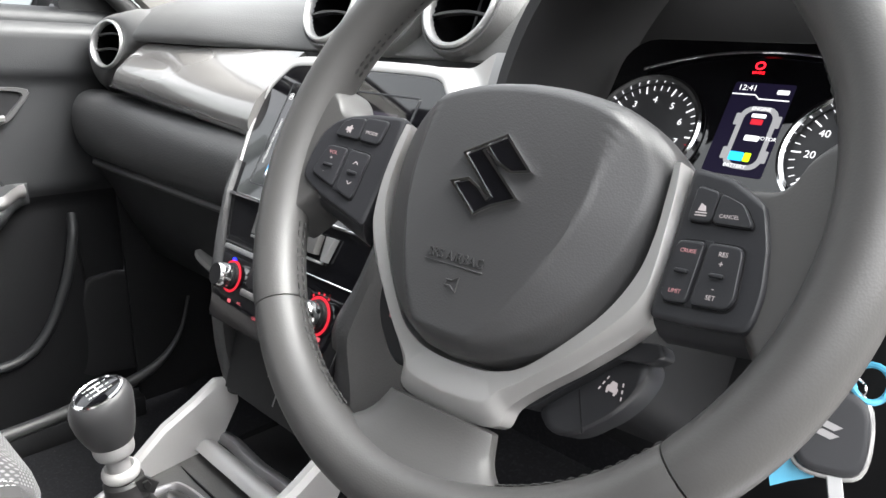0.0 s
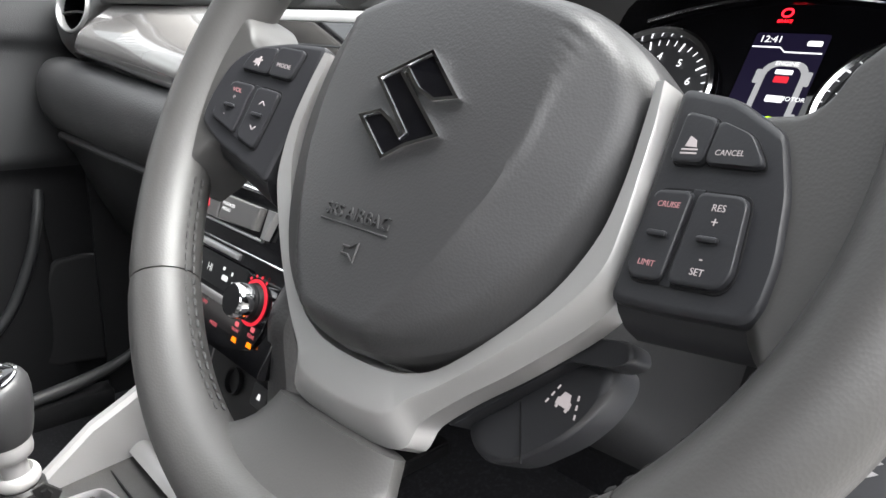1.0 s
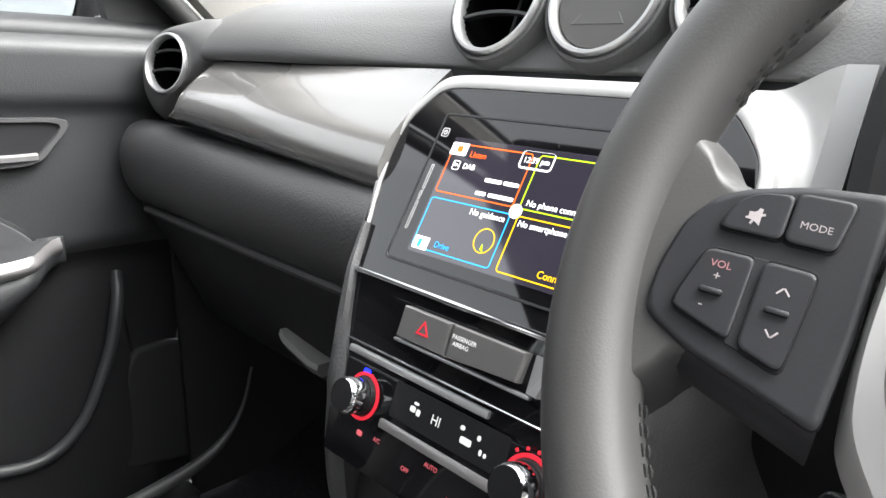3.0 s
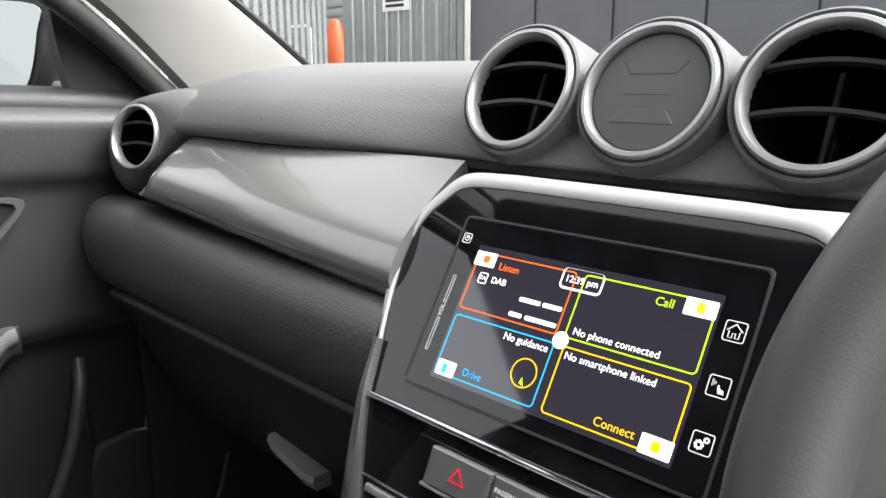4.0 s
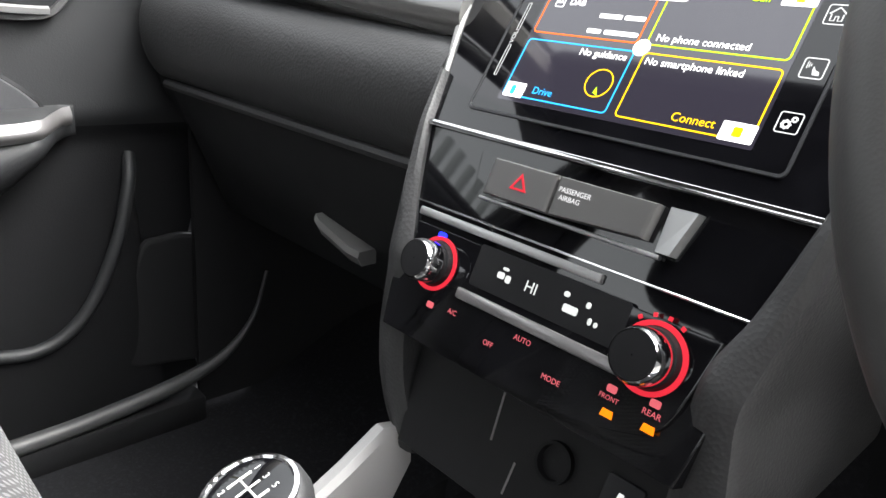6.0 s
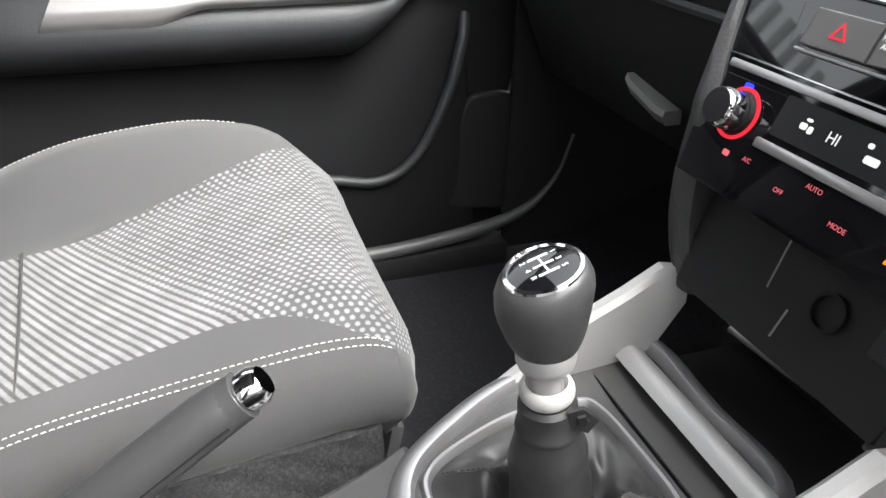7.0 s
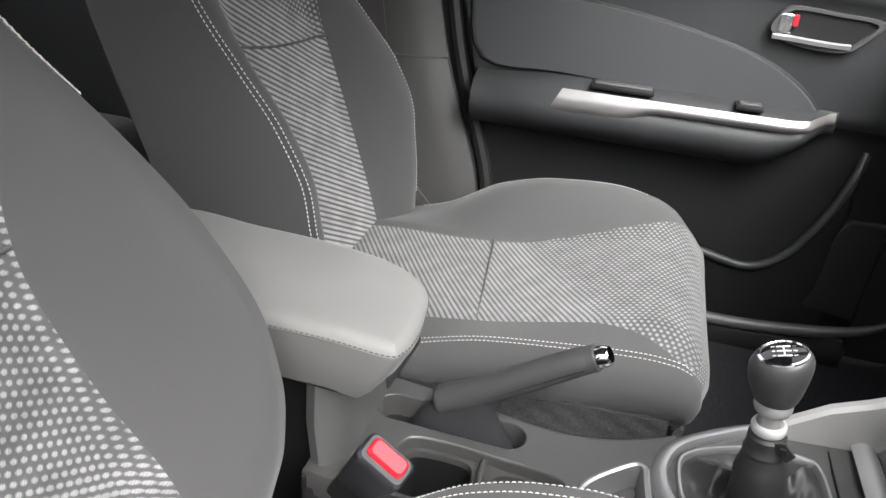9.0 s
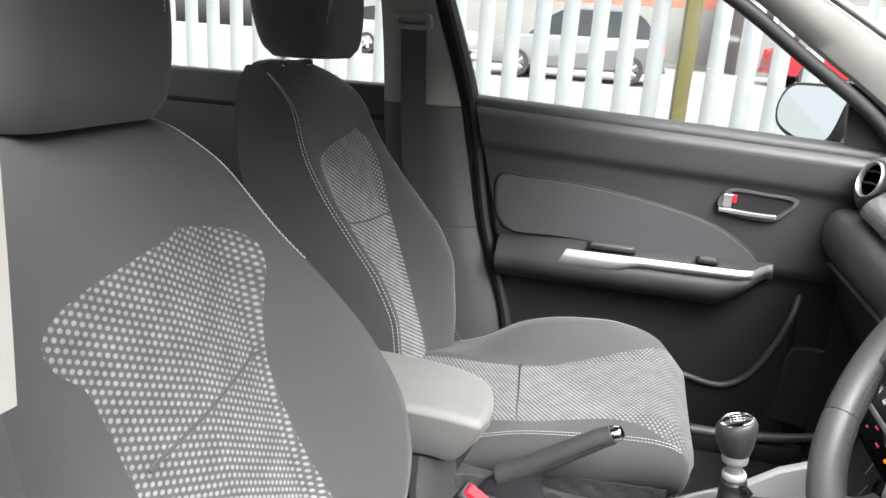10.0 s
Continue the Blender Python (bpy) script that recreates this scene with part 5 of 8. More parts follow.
for y, d in ((-0.0078, 1), (-0.0215, -1)):
    for k in (-1, 1):
        part("symbol", box((-0.0014, -0.0003, 0), (0.0014, 0.0003, 0.0003), 0.0001, 1, MKL @ Matrix.Translation((-0.1120 + 0.0010 * k, y, 0.0010)) @ Matrix.Rotation(-k * d * radians(50), 4, "Z")), LEGEND, sw)
ridge(-0.1122, -0.0145, MKL, sw)
part("key_valley", plate([(-0.1230, 0.0010), (-0.1187, 0.0010), (-0.1197, -0.0290), (-0.1240, -0.0280)], 0.0006, MKL, 0.0002, -0.0013), BUTTON, wheel)

# leather lower spoke
def low_spoke():
    rings = []
    for k in range(11):
        t = k / 10
        y = lerp(-0.1325, -0.1830, t)
        hw = curve([(0, 0.040), (0.3, 0.046), (0.55, 0.058), (0.8, 0.080), (1, 0.118)])(t)
        zt, zb = lerp(-0.004, 0.012, soft(t)), lerp(-0.026, -0.014, t)
        ring = []
        for j in range(20):
            a = j * math.tau / 20
            cx, cy = math.cos(a), math.sin(a)
            sq = min(1.0, 0.95 / max(abs(cx), abs(cy)) ** 0.55)
            x = hw * cx * sq
            ring.append(MW @ Vector((x, y + 0.030 * (x / 0.105) ** 2 * t, (zt + zb) / 2 + (zt - zb) / 2 * cy * sq)))
        rings.append(ring)
    return loft(rings)


part("lower_spoke", low_spoke(), LEATHER, wheel, "leather over the lower spoke")

# switch pods behind the lower edge of the trim
for s in (-1, 1):
    line = eased([(s * (x + (0.008 if s < 0 else 0)), y) for x, y in ((0.040, -0.114), (0.060, -0.094), (0.074, -0.074), (0.091, -0.068), (0.0945, -0.076), (0.0905, -0.090), (0.0826, -0.1025), (0.066, -0.1190), (0.056, -0.1235), (0.047, -0.1215))], 0.006)
    pod = part("switch_pod", plate(line[::s], 0.024, MW, 0.004, -0.066), BUTTON, wheel, "black switch pod behind the trim")
    part("joint", box((-0.0003, -0.0115, -0.0425), (0.0003, 0.0115, -0.0416), 0.0001, 1, MW @ (Matrix.Translation((0.0655, -0.1065, 0)) @ Matrix.Rotation(radians(24), 4, "Z") if s > 0 else Matrix.Translation((-0.0875, -0.0870, 0)) @ Matrix.Rotation(radians(45), 4, "Z"))), DEEP, pod)
    bar = [(s * x, y) for x, y in ((0.030, -0.1130), (0.0745, -0.0650), (0.100, -0.0600), (0.1035, -0.0660), (0.098, -0.0705), (0.080, -0.0740), (0.0400, -0.1160))]
    part("pod_arm", plate(eased(bar, 0.003)[::s], 0.016, MW, 0.003, -0.048), BUTTON, pod, "black arm behind the trim")
    if s > 0:
        sm = MW @ Matrix.Translation((0.0785, -0.0890, -0.0417)) @ Matrix.Rotation(radians(-8), 4, "Z")
        part("symbol", plate([(-0.0032, -0.0022), (0.0032, -0.0022), (0.0032, 0.0004), (0.0022, 0.0010), (0.0015, 0.0034), (-0.0015, 0.0034), (-0.0022, 0.0010), (-0.0032, 0.0004)], 0.0003, sm, 0.0001), LEGEND, pod, "white car symbol")
        for k in (-1, 1):
            part("symbol", box((k * 0.0022 - 0.0006, -0.0034, 0.0), (k * 0.0022 + 0.0006, -0.0022, 0.0003), 0.0001, 1, sm), LEGEND, pod)
            for j in range(3):
                part("symbol", box((-0.0004, -0.0010, 0.0), (0.0004, 0.0010, 0.0003), 0.0001, 1, sm @ Matrix.Translation((k * (0.0066 - 0.0010 * j), -0.0030 + 0.0034 * j, 0)) @ Matrix.Rotation(k * radians(14), 4, "Z")), LEGEND, pod)
    else:
        for x, y in ((-0.0938, -0.0798), (-0.0818, -0.0939)):
            part("symbol", plate(rounded(0.0055, 0.0040, 0.0012, 2, x, y), 0.0003, MW, 0.0001, -0.0418), REDLEG, pod)

# column shroud and stalks
column = thing("steering_column", "dark plastic steering column shroud with stalks", "steering column", (0.36, 0.56, 0.90))
rings = []
for k in range(9):
    t = k / 8
    z = lerp(-0.055, -0.24, t)
    w, h = lerp(0.060, 0.075, t), lerp(0.055, 0.070, t)
    rings.append([MW @ Vector((p[0], p[1] - 0.008 * t, z)) for p in rounded(w * 2, h * 2, 0.03, 5, 0, -0.042)])
part("shroud", loft(rings), HARD, column)
for s, end in ((-1, (-0.160, 0.040, -0.10)), (1, (0.215, 0.050, -0.11))):
    p0, p1 = MW @ Vector((s * 0.05, 0.02, -0.11)), MW @ Vector(end)
    st = part("stalk", tube([p0, p0.lerp(p1, 0.5) + Vector((0, 0.004, 0.004)), p0.lerp(p1, 0.8), p1], lambda t: 0.0075 + 0.004 * t, 14), BUTTON, column, "black stalk")
    part("stalk_tip", tube([p0.lerp(p1, 0.82), p0.lerp(p1, 1.03)], 0.0122, 16), BUTTON, st)

# ---- instruments ----
MI = frame_at((0.354, 0.752, 1.0), (1, 0, 0), (0, math.sin(radians(34)), math.cos(radians(34))))
cluster = thing("instrument_cluster", "black instrument cluster with two lit dials and a colour display", "instrument cluster", MI.translation)
part("face", plate(rounded(0.325, 0.17, 0.03, 5, 0.018, -0.02), 0.004, MI, 0.001, -0.006), PIANO, cluster, "glossy black face")
DIALLIT = glow("dial_white", (0.62, 0.62, 0.64), 0.4)
DIALGREY = surface("dial_grey", (0.045, 0.045, 0.048), 0.5)
for cx, s0, nums in ((-0.090, 216, ("1", "2", "3", "4", "5", "6", "7")), (0.090, 216, ("20", "40", "60", "80", "100", "120", "140"))):
    m = MI @ Matrix.Translation((cx, -0.034, 0))
    dial = part("dial", lathe([(0.0555, -0.002), (0.0555, 0.006), (0.0530, 0.007), (0.0510, 0.004), (0.0510, -0.0015), (0.0004, -0.001)], m, 56), DIALGREY, cluster, "round dial")
    part("dial_ring", lathe([(0.0500, 0.0005), (0.0500, 0.0075), (0.0530, 0.0085), (0.0555, 0.0075), (0.0560, 0.0)], m, 56), CHROME, dial, "bright dial ring")
    for k in range(29):
        a = radians(s0 - k * 252 / 28)
        big = k % 4 == 0
        mt = REDLIT if (cx < 0 and k > 24) else DIALLIT
        part("tick", box((0.0405 if big else 0.0435, -0.0006 if big else -0.0003, 0.0), (0.0480, 0.0006 if big else 0.0003, 0.0006), 0.0001, 1, m @ Matrix.Rotation(a, 4, "Z")), mt, dial)
    for k, body in enumerate(nums):
        a = radians(s0 - (k + (0.62 if cx < 0 else 1)) * 252 / 7.4)
        words("number", body, 0.0088, m @ Matrix.Translation((0.0335 * math.cos(a), 0.0335 * math.sin(a), 0.0004)), DIALLIT, dial)
    part("needle", box((-0.004, -0.0009, 0.003), (0.043, 0.0009, 0.0042), 0.0003, 1, m @ Matrix.Rotation(radians(216), 4, "Z")), DIALLIT, dial)
    part("needle_hub", lathe([(0.0105, 0.0), (0.010, 0.006), (0.0004, 0.0065)], m, 24), DEEP, dial)
NAVY = glow("cluster_ground", (0.010, 0.007, 0.026), 0.12)
HOODSKIN = surface("hood_skin", (0.018, 0.018, 0.019), 0.5, spec=0.4, grain=0.15)
disp = part("display", plate(rounded(0.051, 0.086, 0.002, 2, 0.001, -0.018), 0.0004, MI, 0.0001, -0.002), NAVY, cluster, "lit colour display")
words("text", "12:41", 0.0075, MI @ Matrix.Translation((-0.0125, 0.0195, -0.0012)), DIALLIT, disp)
part("status_line", tube([MI @ Vector((x, y, -0.0014)) for x, y in ((-0.024, 0.0135), (-0.004, 0.0135), (0.000, 0.0100), (0.025, 0.0100))], 0.0005, 5), DIALLIT, disp)
part("status_mark", plate(rounded(0.010, 0.004, 0.001, 2, 0.018, 0.0175), 0.0003, MI, 0.0001, -0.0016), DIALLIT, disp)
CARGREY = glow("car_outline", (0.30, 0.30, 0.31), 0.22)
part("car_drawing", band(rounded(0.032, 0.058, 0.010, 4, 0.006, -0.026), rounded(0.024, 0.050, 0.008, 4, 0.006, -0.026), 0.0003, MI, -0.0016, 0.0001), CARGREY, disp)
for x in (-0.011, 0.023):
    for y in (-0.010, -0.042):
        part("car_drawing", plate(rounded(0.0042, 0.011, 0.001, 2, x, y), 0.0003, MI, 0.0001, -0.0014), CARGREY, disp)
for x0, y0, x1, y1, mt in ((0.001, -0.0140, 0.011, -0.0090, REDLIT), (0.000, -0.0075, 0.012, -0.0040, DIALLIT), (0.001, -0.0290, 0.013, -0.0240, DIALLIT), (-0.006, -0.0480, 0.006, -0.0400, LINE["blue"]), (0.0065, -0.0480, 0.012, -0.0400, LINE["lime"])):
    part("car_symbol", plate(rounded(x1 - x0, y1 - y0, 0.0008, 2, (x0 + x1) / 2, (y0 + y1) / 2), 0.0003, MI, 0.0001, -0.0012), mt, disp)
for body, x, y in (("ENGINE", 0.006, 0.0005), ("MOTOR", 0.0190, -0.0260), ("BATTERY", 0.002, -0.0530)):
    words("text", body, 0.0046, MI @ Matrix.Translation((x, y, -0.0008)), DIALLIT, disp)
BRAKE = glow("brake_lamp", (1.0, 0.01, 0.02), 0.9)
words("lamp_text", "BRAKE", 0.0036, MI @ Matrix.Translation((-0.009, 0.0345, -0.0014)), BRAKE, cluster)
part("lamp_symbol", band(rounded(0.0085, 0.0075, 0.0036, 5, -0.0095, 0.0415), rounded(0.0058, 0.0050, 0.0024, 5, -0.0095, 0.0415), 0.0003, MI, -0.0016, 0.0001), BRAKE, cluster, "lit red brake lamp")
part("brow", tube([MI @ Vector((x, 0.053 - 1.76 * x * x, 0.002)) for x in np.linspace(-0.115, 0.135, 16)], 0.0014, 6), CHROME, cluster, "thin bright brow over the dials")


# hood
def hood(u, v):
    a = lerp(-0.10, 1.10, u) * math.pi
    x = 0.373 + 0.172 * math.copysign(abs(math.cos(a)) ** 0.75, -math.cos(a))
    top = 1.165
    z = 1.00 + (top - 1.00) * max(-0.3, math.sin(a)) ** 1.0 if math.sin(a) > 0 else 1.00 + 0.2 * math.sin(a)
    return Vector((x, lerp(0.655, 0.86, v) - 0.05 * (1 - (z - 1.0) / 0.165) * (1 - v), z + 0.012 * v))


part("hood", grid(hood, 48, 8, thick=0.010, seen=Vector((0.373, 0.75, 1.0))), HOODSKIN, cluster, "black hood over the dials")
part("hood_floor", box((0.20, 0.62, 0.900), (0.54, 0.80, 0.930), 0.01), DEEP, cluster)
part("hood_wall", plate(rounded(0.345, 0.30, 0.04, 4, 0.018, 0.05), 0.006, MI, 0.001, -0.030), HOODSKIN, cluster)

# ignition key with tags on the column
key = thing("ignition_key", "black car key in the ignition lock with blue plastic tags", "car key", (0.49, 0.60, 0.82))
MK = frame_at((0.494, 0.600, 0.820), (0.93, 0.36, 0.0), (-0.05, 0.42, 0.90))
FOB = spline([(-0.015, 0.024, 0), (0.004, 0.028, 0), (0.019, 0.020, 0), (0.023, -0.002, 0), (0.019, -0.024, 0), (0.002, -0.028, 0), (-0.016, -0.024, 0), (-0.022, -0.004, 0)], 4, closed=True)
part("fob", plate([(p.x, p.y) for p in FOB], 0.012, MK, 0.004, -0.006), BUTTON, key, "black plastic fob")
for dx, dy in ((0.0, 0.0032), (-0.0015, -0.0024)):
    part("fob_mark", plate([(-0.009 + dx, 0.0002 + dy), (-0.003 + dx, 0.0030 + dy), (0.007 + dx, -0.0002 + dy), (0.002 + dx, -0.0030 + dy)], 0.0004, MK, 0.0002, 0.0060), GUN, key)
part("fob_edge", tube([MK @ Vector((p.x * 1.01, p.y * 1.01, -0.001)) for p in FOB], 0.0026, 8, closed=True), PALE, key, "pale grey edge round the fob")
part("blade", box((-0.0045, -0.064, -0.0015), (0.0045, -0.024, 0.0015), 0.0005, 1, MK @ Matrix.Rotation(radians(12), 4, "Z")), SILVER, key, "steel blade")
BLUETAG = surface("blue_tag", (0.10, 0.42, 0.62), 0.4)
part("ring", tube([MK @ Vector((0.020 + 0.0105 * math.cos(a), 0.034 + 0.012 * math.sin(a), 0.002 * math.sin(2 * a))) for a in np.linspace(0, math.tau, 20)[:-1]], 0.0022, 8, closed=True), BLUETAG, key, "blue plastic ring")
part("tail", plate([(0.027, 0.026), (0.050, 0.014), (0.051, 0.018), (0.028, 0.033)], 0.0016, MK, 0.0003, -0.0008), BLUETAG, key)
part("split_ring", tube([MK @ Vector((0.010 + 0.007 * math.cos(a), 0.029 + 0.007 * math.sin(a), 0.002)) for a in np.linspace(0, math.tau, 16)[:-1]], 0.0010, 6, closed=True), CHROME, key, "steel split ring")
tag = part("tag", plate([(-0.036, -0.017), (-0.024, -0.008), (-0.004, -0.032), (-0.018, -0.038), (-0.029, -0.044)], 0.001, MK, 0.0003, -0.008), BLUETAG, key, "pale blue plastic tag")
part("tag_bar", box((-0.024, -0.0225, -0.0069), (-0.016, -0.0210, -0.0064), 0.0001, 1, MK), DEEP, tag)
part("tag_hole", lathe([(0.0022, -0.0068), (0.0004, -0.0067)], MK @ Matrix.Translation((-0.0305, -0.0215, 0)), 14), DEEP, tag)
part("lock", lathe([(0.016, -0.02), (0.016, 0.006), (0.012, 0.010), (0.0004, 0.010)], frame_at((0.470, 0.640, 0.850), (0.8, -0.45, 0), (0.25, 0.35, 0.9)), 24), DEEP, key)

# ---- passenger door ----
door = thing("door_1", "closed passenger door with dark plastic trim and silver armrest strip", "car door", (-0.72, 0.15, 0.45), kind="structure")
DX = -0.700


def rear_edge(z):
    return curve([(0.36, -0.095), (0.567, -0.114), (0.773, -0.154), (1.10, -0.236), (1.2, -0.26)])(z)


def front_edge(z):
    return curve([(0.36, 0.62), (0.55, 0.60), (0.75, 0.64), (1.1, 0.66)])(z)


def skin(u, v):
    z = lerp(0.37, 1.085, v)
    y = lerp(rear_edge(z), front_edge(z), u)
    top = sill_z(y)
    z = lerp(0.37, top, v)
    bulge = 0.004 * soft((z - 0.93) / 0.08) + 0.010 * soft((z - sill_z(y) + 0.105) / 0.022) - 0.020 * soft((z - top + 0.03) / 0.03) ** 2
    lower = -0.022 * soft((0.80 - z) / 0.05)
    return Vector((DX + bulge + lower, y, z))


# the shade low on the door is put into this blacker colour
LOWDOOR_SHADE = surface("lower_door_shaded", (0.0085, 0.0087, 0.0096), 0.62, spec=0.2, grain=0.25, grain_size=600, cells=True)
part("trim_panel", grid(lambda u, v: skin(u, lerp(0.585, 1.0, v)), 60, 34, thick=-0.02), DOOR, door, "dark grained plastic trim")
part("lower_panel", grid(lambda u, v: skin(u, lerp(0.0, 0.585, v)), 60, 44, thick=-0.02), LOWDOOR_SHADE, door, "hard plastic lower panel, blackened for shade")
part("sill_cap", tube([(-0.724, y, sill_z(y) - 0.006) for y in np.linspace(-0.235, 0.66, 24)], 0.024, 14), DOOR, door)
part("outer_skin", box((-0.86, -0.23, 0.36), (-0.79, 0.70, 1.06), 0.03, 3), PAINT, door, "painted outer skin")
part("waist_seal", box((-0.79, -0.24, 1.01), (-0.735, 0.68, 1.045), 0.006), RUBBER, door)
# recessed upper insert
INS = spline([(-0.168, 0.930, 0), (-0.10, 0.938, 0), (0.0, 0.935, 0), (0.12, 0.922, 0), (0.247, 0.898, 0), (0.34, 0.870, 0), (0.40, 0.835, 0), (0.432, 0.803, 0), (0.40, 0.800, 0), (0.2, 0.800, 0), (0.0, 0.808, 0), (-0.145, 0.815, 0)], 4, closed=True)
INSERT = surface("door_insert_skin", (0.026, 0.027, 0.030), 0.6, grain=0.4, grain_size=700, sheen=0.1)
MD = frame_at((DX, 0, 0), (0, 1, 0), (0, 0, 1))
part("insert", plate([(p.x, p.y) for p in INS], 0.010, MD, 0.006, -0.002), INSERT, door, "soft dark insert")
part("insert_groove", tube([MD @ Vector((p.x, p.y, 0.001)) for p in INS], 0.0045, 6, closed=True), DEEP, door)


# armrest
def arm(u, v):
    y = lerp(-0.150, 0.468, u)
    out = 0.070 * soft((1 - u) / 0.10) * (0.75 + 0.25 * soft(u / 0.25))
    a = v * math.pi
    zt = 0.806 - 0.012 * soft((0.3 - u) / 0.3)
    zb = 0.695 + 0.075 * soft((u - 0.80) / 0.2)
    return Vector((DX + out * math.sin(a) ** 0.55, y, lerp(zt, zb, v)))


part("armrest", grid(arm, 50, 20), DOOR, door, "dark armrest")


def strip(u, v):
    y = lerp(0.016 - 0.022 * v, 0.462, u)
    out = 0.062 * soft((1 - u) / 0.12) + 0.006
    wide = lerp(0.040, 0.022, soft((u - 0.25) / 0.15))
    return Vector((DX + out + 0.008 * math.sin(math.pi * v), y, 0.797 + 0.002 * u - wide * v + 0.006 * soft((u - 0.8) / 0.2)))


part("silver_strip", grid(strip, 40, 8, thick=-0.006), GUN, door, "satin silver strip")
for y0, y1 in ((0.060, 0.168), (0.300, 0.345)):
    part("switch_recess", box((DX + 0.018, y0, 0.798), (DX + 0.050, y1, 0.8075), 0.003), DEEP, door)
    part("window_switch", box((DX + 0.026, y0 + 0.006, 0.800), (DX + 0.044, y1 - 0.004, 0.8105), 0.003), LOWPILLAR, door, "grey window switch")
# inner handle
HANDLE = spline([(0.325, 0.925, 0), (0.335, 0.955, 0), (0.355, 0.966, 0), (0.42, 0.962, 0), (0.487, 0.955, 0), (0.470, 0.925, 0), (0.441, 0.903, 0), (0.37, 0.905, 0)], 4, closed=True)
bezel = part("handle_bezel", band([(p.x, p.y) for p in HANDLE], [(0.403 + (p.x - 0.403) * 0.86, 0.933 + (p.y - 0.933) * 0.80) for p in HANDLE], 0.006, MD, 0.010, 0.002), ROLL, door, "dark bezel")
part("handle_cup", plate([(0.403 + (p.x - 0.403) * 0.88, 0.933 + (p.y - 0.933) * 0.82) for p in HANDLE], 0.003, MD, 0.001, 0.008), DEEP, bezel)
lever = part("door_handle", loft([[MD @ Vector((y, 0.917 + dz - 0.004 * soft((y - 0.34) / 0.1), 0.014 + dx + 0.006 * math.sin(math.pi * (y - 0.330) / 0.118))) for dz, dx in ((0.0045, 0), (0.002, 0.005), (-0.004, 0.004), (-0.005, -0.003), (0.003, -0.004))] for y in np.linspace(0.330, 0.448, 12)]), SILVER, door, "silver pull lever")
part("lock_base", plate(rounded(0.022, 0.030, 0.004, 3, 0.345, 0.938), 0.006, MD, 0.002, 0.011), CHROME, lever)
part("lock_flag", plate(rounded(0.0075, 0.018, 0.002, 3, 0.3585, 0.944), 0.003, MD, 0.001, 0.016), RED, lever, "red lock flag")


# map pocket with a raised lip
POCK = spline([(-0.724, 0.536, 0.735), (-0.700, 0.525, 0.70), (-0.690, 0.500, 0.624), (-0.688, 0.455, 0.540), (-0.688, 0.395, 0.503), (-0.688, 0.30, 0.517), (-0.688, 0.15, 0.530), (-0.69, -0.05, 0.535)], 6)
part("pocket_lip", tube(POCK, 0.0085, 10), DOOR, door, "raised lip of the door pocket")
part("pocket_front", grid(lambda u, v: Vector((lerp(POCK[int(u * (len(POCK) - 1))].x, -0.70, v), POCK[int(u * (len(POCK) - 1))].y + 0.02 * v, lerp(POCK[int(u * (len(POCK) - 1))].z, 0.38, v))), len(POCK) - 1, 6, thick=-0.008), LOWDOOR_SHADE, door)
part("pocket_well", box((-0.735, -0.09, 0.44), (-0.7225, 0.47, 0.625), 0.012, 3), HARD, door)
speaker = part("speaker_panel", plate([(p.x, p.y) for p in spline([(0.500, 0.455, 0), (0.530, 0.60, 0), (0.56, 0.622, 0), (0.62, 0.61, 0), (0.66, 0.50, 0), (0.64, 0.43, 0), (0.56, 0.43, 0)], 4, closed=True)], 0.008, frame_at((-0.705, 0, 0), (0, 1, 0), (0, 0, 1)), 0.005), HARD, door, "dark panel at the front of the door")
part("jamb", grid(lambda u, v: Vector((-0.742, rear_edge(lerp(0.36, 1.09, v)) + lerp(-0.022, 0.05, u), lerp(0.36, 1.09, v))), 2, 16, thick=0.01), RUBBER, door, "black rear edge of the door")
part("window_frame", tube([(-0.742, -0.242, 1.05), (-0.735, -0.250, 1.10), (-0.690, -0.300, 1.28), (-0.640, -0.352, 1.46)], 0.013, 8), RUBBER, door, "black window frame")
# glass, frame bar and mirror triangle
win = solo("window_2", grid(lambda u, v: Vector((lerp(-0.745, -0.63, v), lerp(lerp(-0.235, 0.56, u), lerp(-0.345, 0.10, u), v), lerp(1.06, 1.46, v))), 10, 8), GLASS, "clear glass of the passenger window", "car window", kind="structure")
win.visible_shadow = False
part("mirror_triangle", loft([[Vector((x, y, z)) for y, z in ((0.564, 1.055), (0.601, 1.040), (0.72, 1.036), (0.692, 1.080), (0.632, 1.140), (0.575, 1.190), (0.545, 1.205), (0.552, 1.130))] for x in (-0.735, -0.712)]), HARD, door, "dark triangle behind the mirror")
SCUFF = surface("sill_grey", (0.055, 0.055, 0.056), 0.45)
# kick plate and sill trim
part("scuff_plate", tube(spline([(-0.662, 0.20, 0.392), (-0.664, 0.381, 0.392), (-0.669, 0.48, 0.397), (-0.671, 0.56, 0.408), (-0.673, 0.62, 0.424), (-0.674, 0.66, 0.450), (-0.675, 0.69, 0.490), (-0.676, 0.71, 0.550)], 5), lambda t: 0.012 * (1 - 0.75 * soft((t - 0.35) / 0.6)), 10), SCUFF, door, "grey sill edge")
part("sill_face", box((-0.70, -0.2, 0.34), (-0.655, 0.60, 0.385), 0.008), HARD, door)
part("kick_panel", grid(lambda u, v: Vector((-0.68 + 0.01 * v, lerp(0.60, 0.95, u), lerp(0.36, 0.92, v))), 6, 6, thick=-0.01), HARD, door)

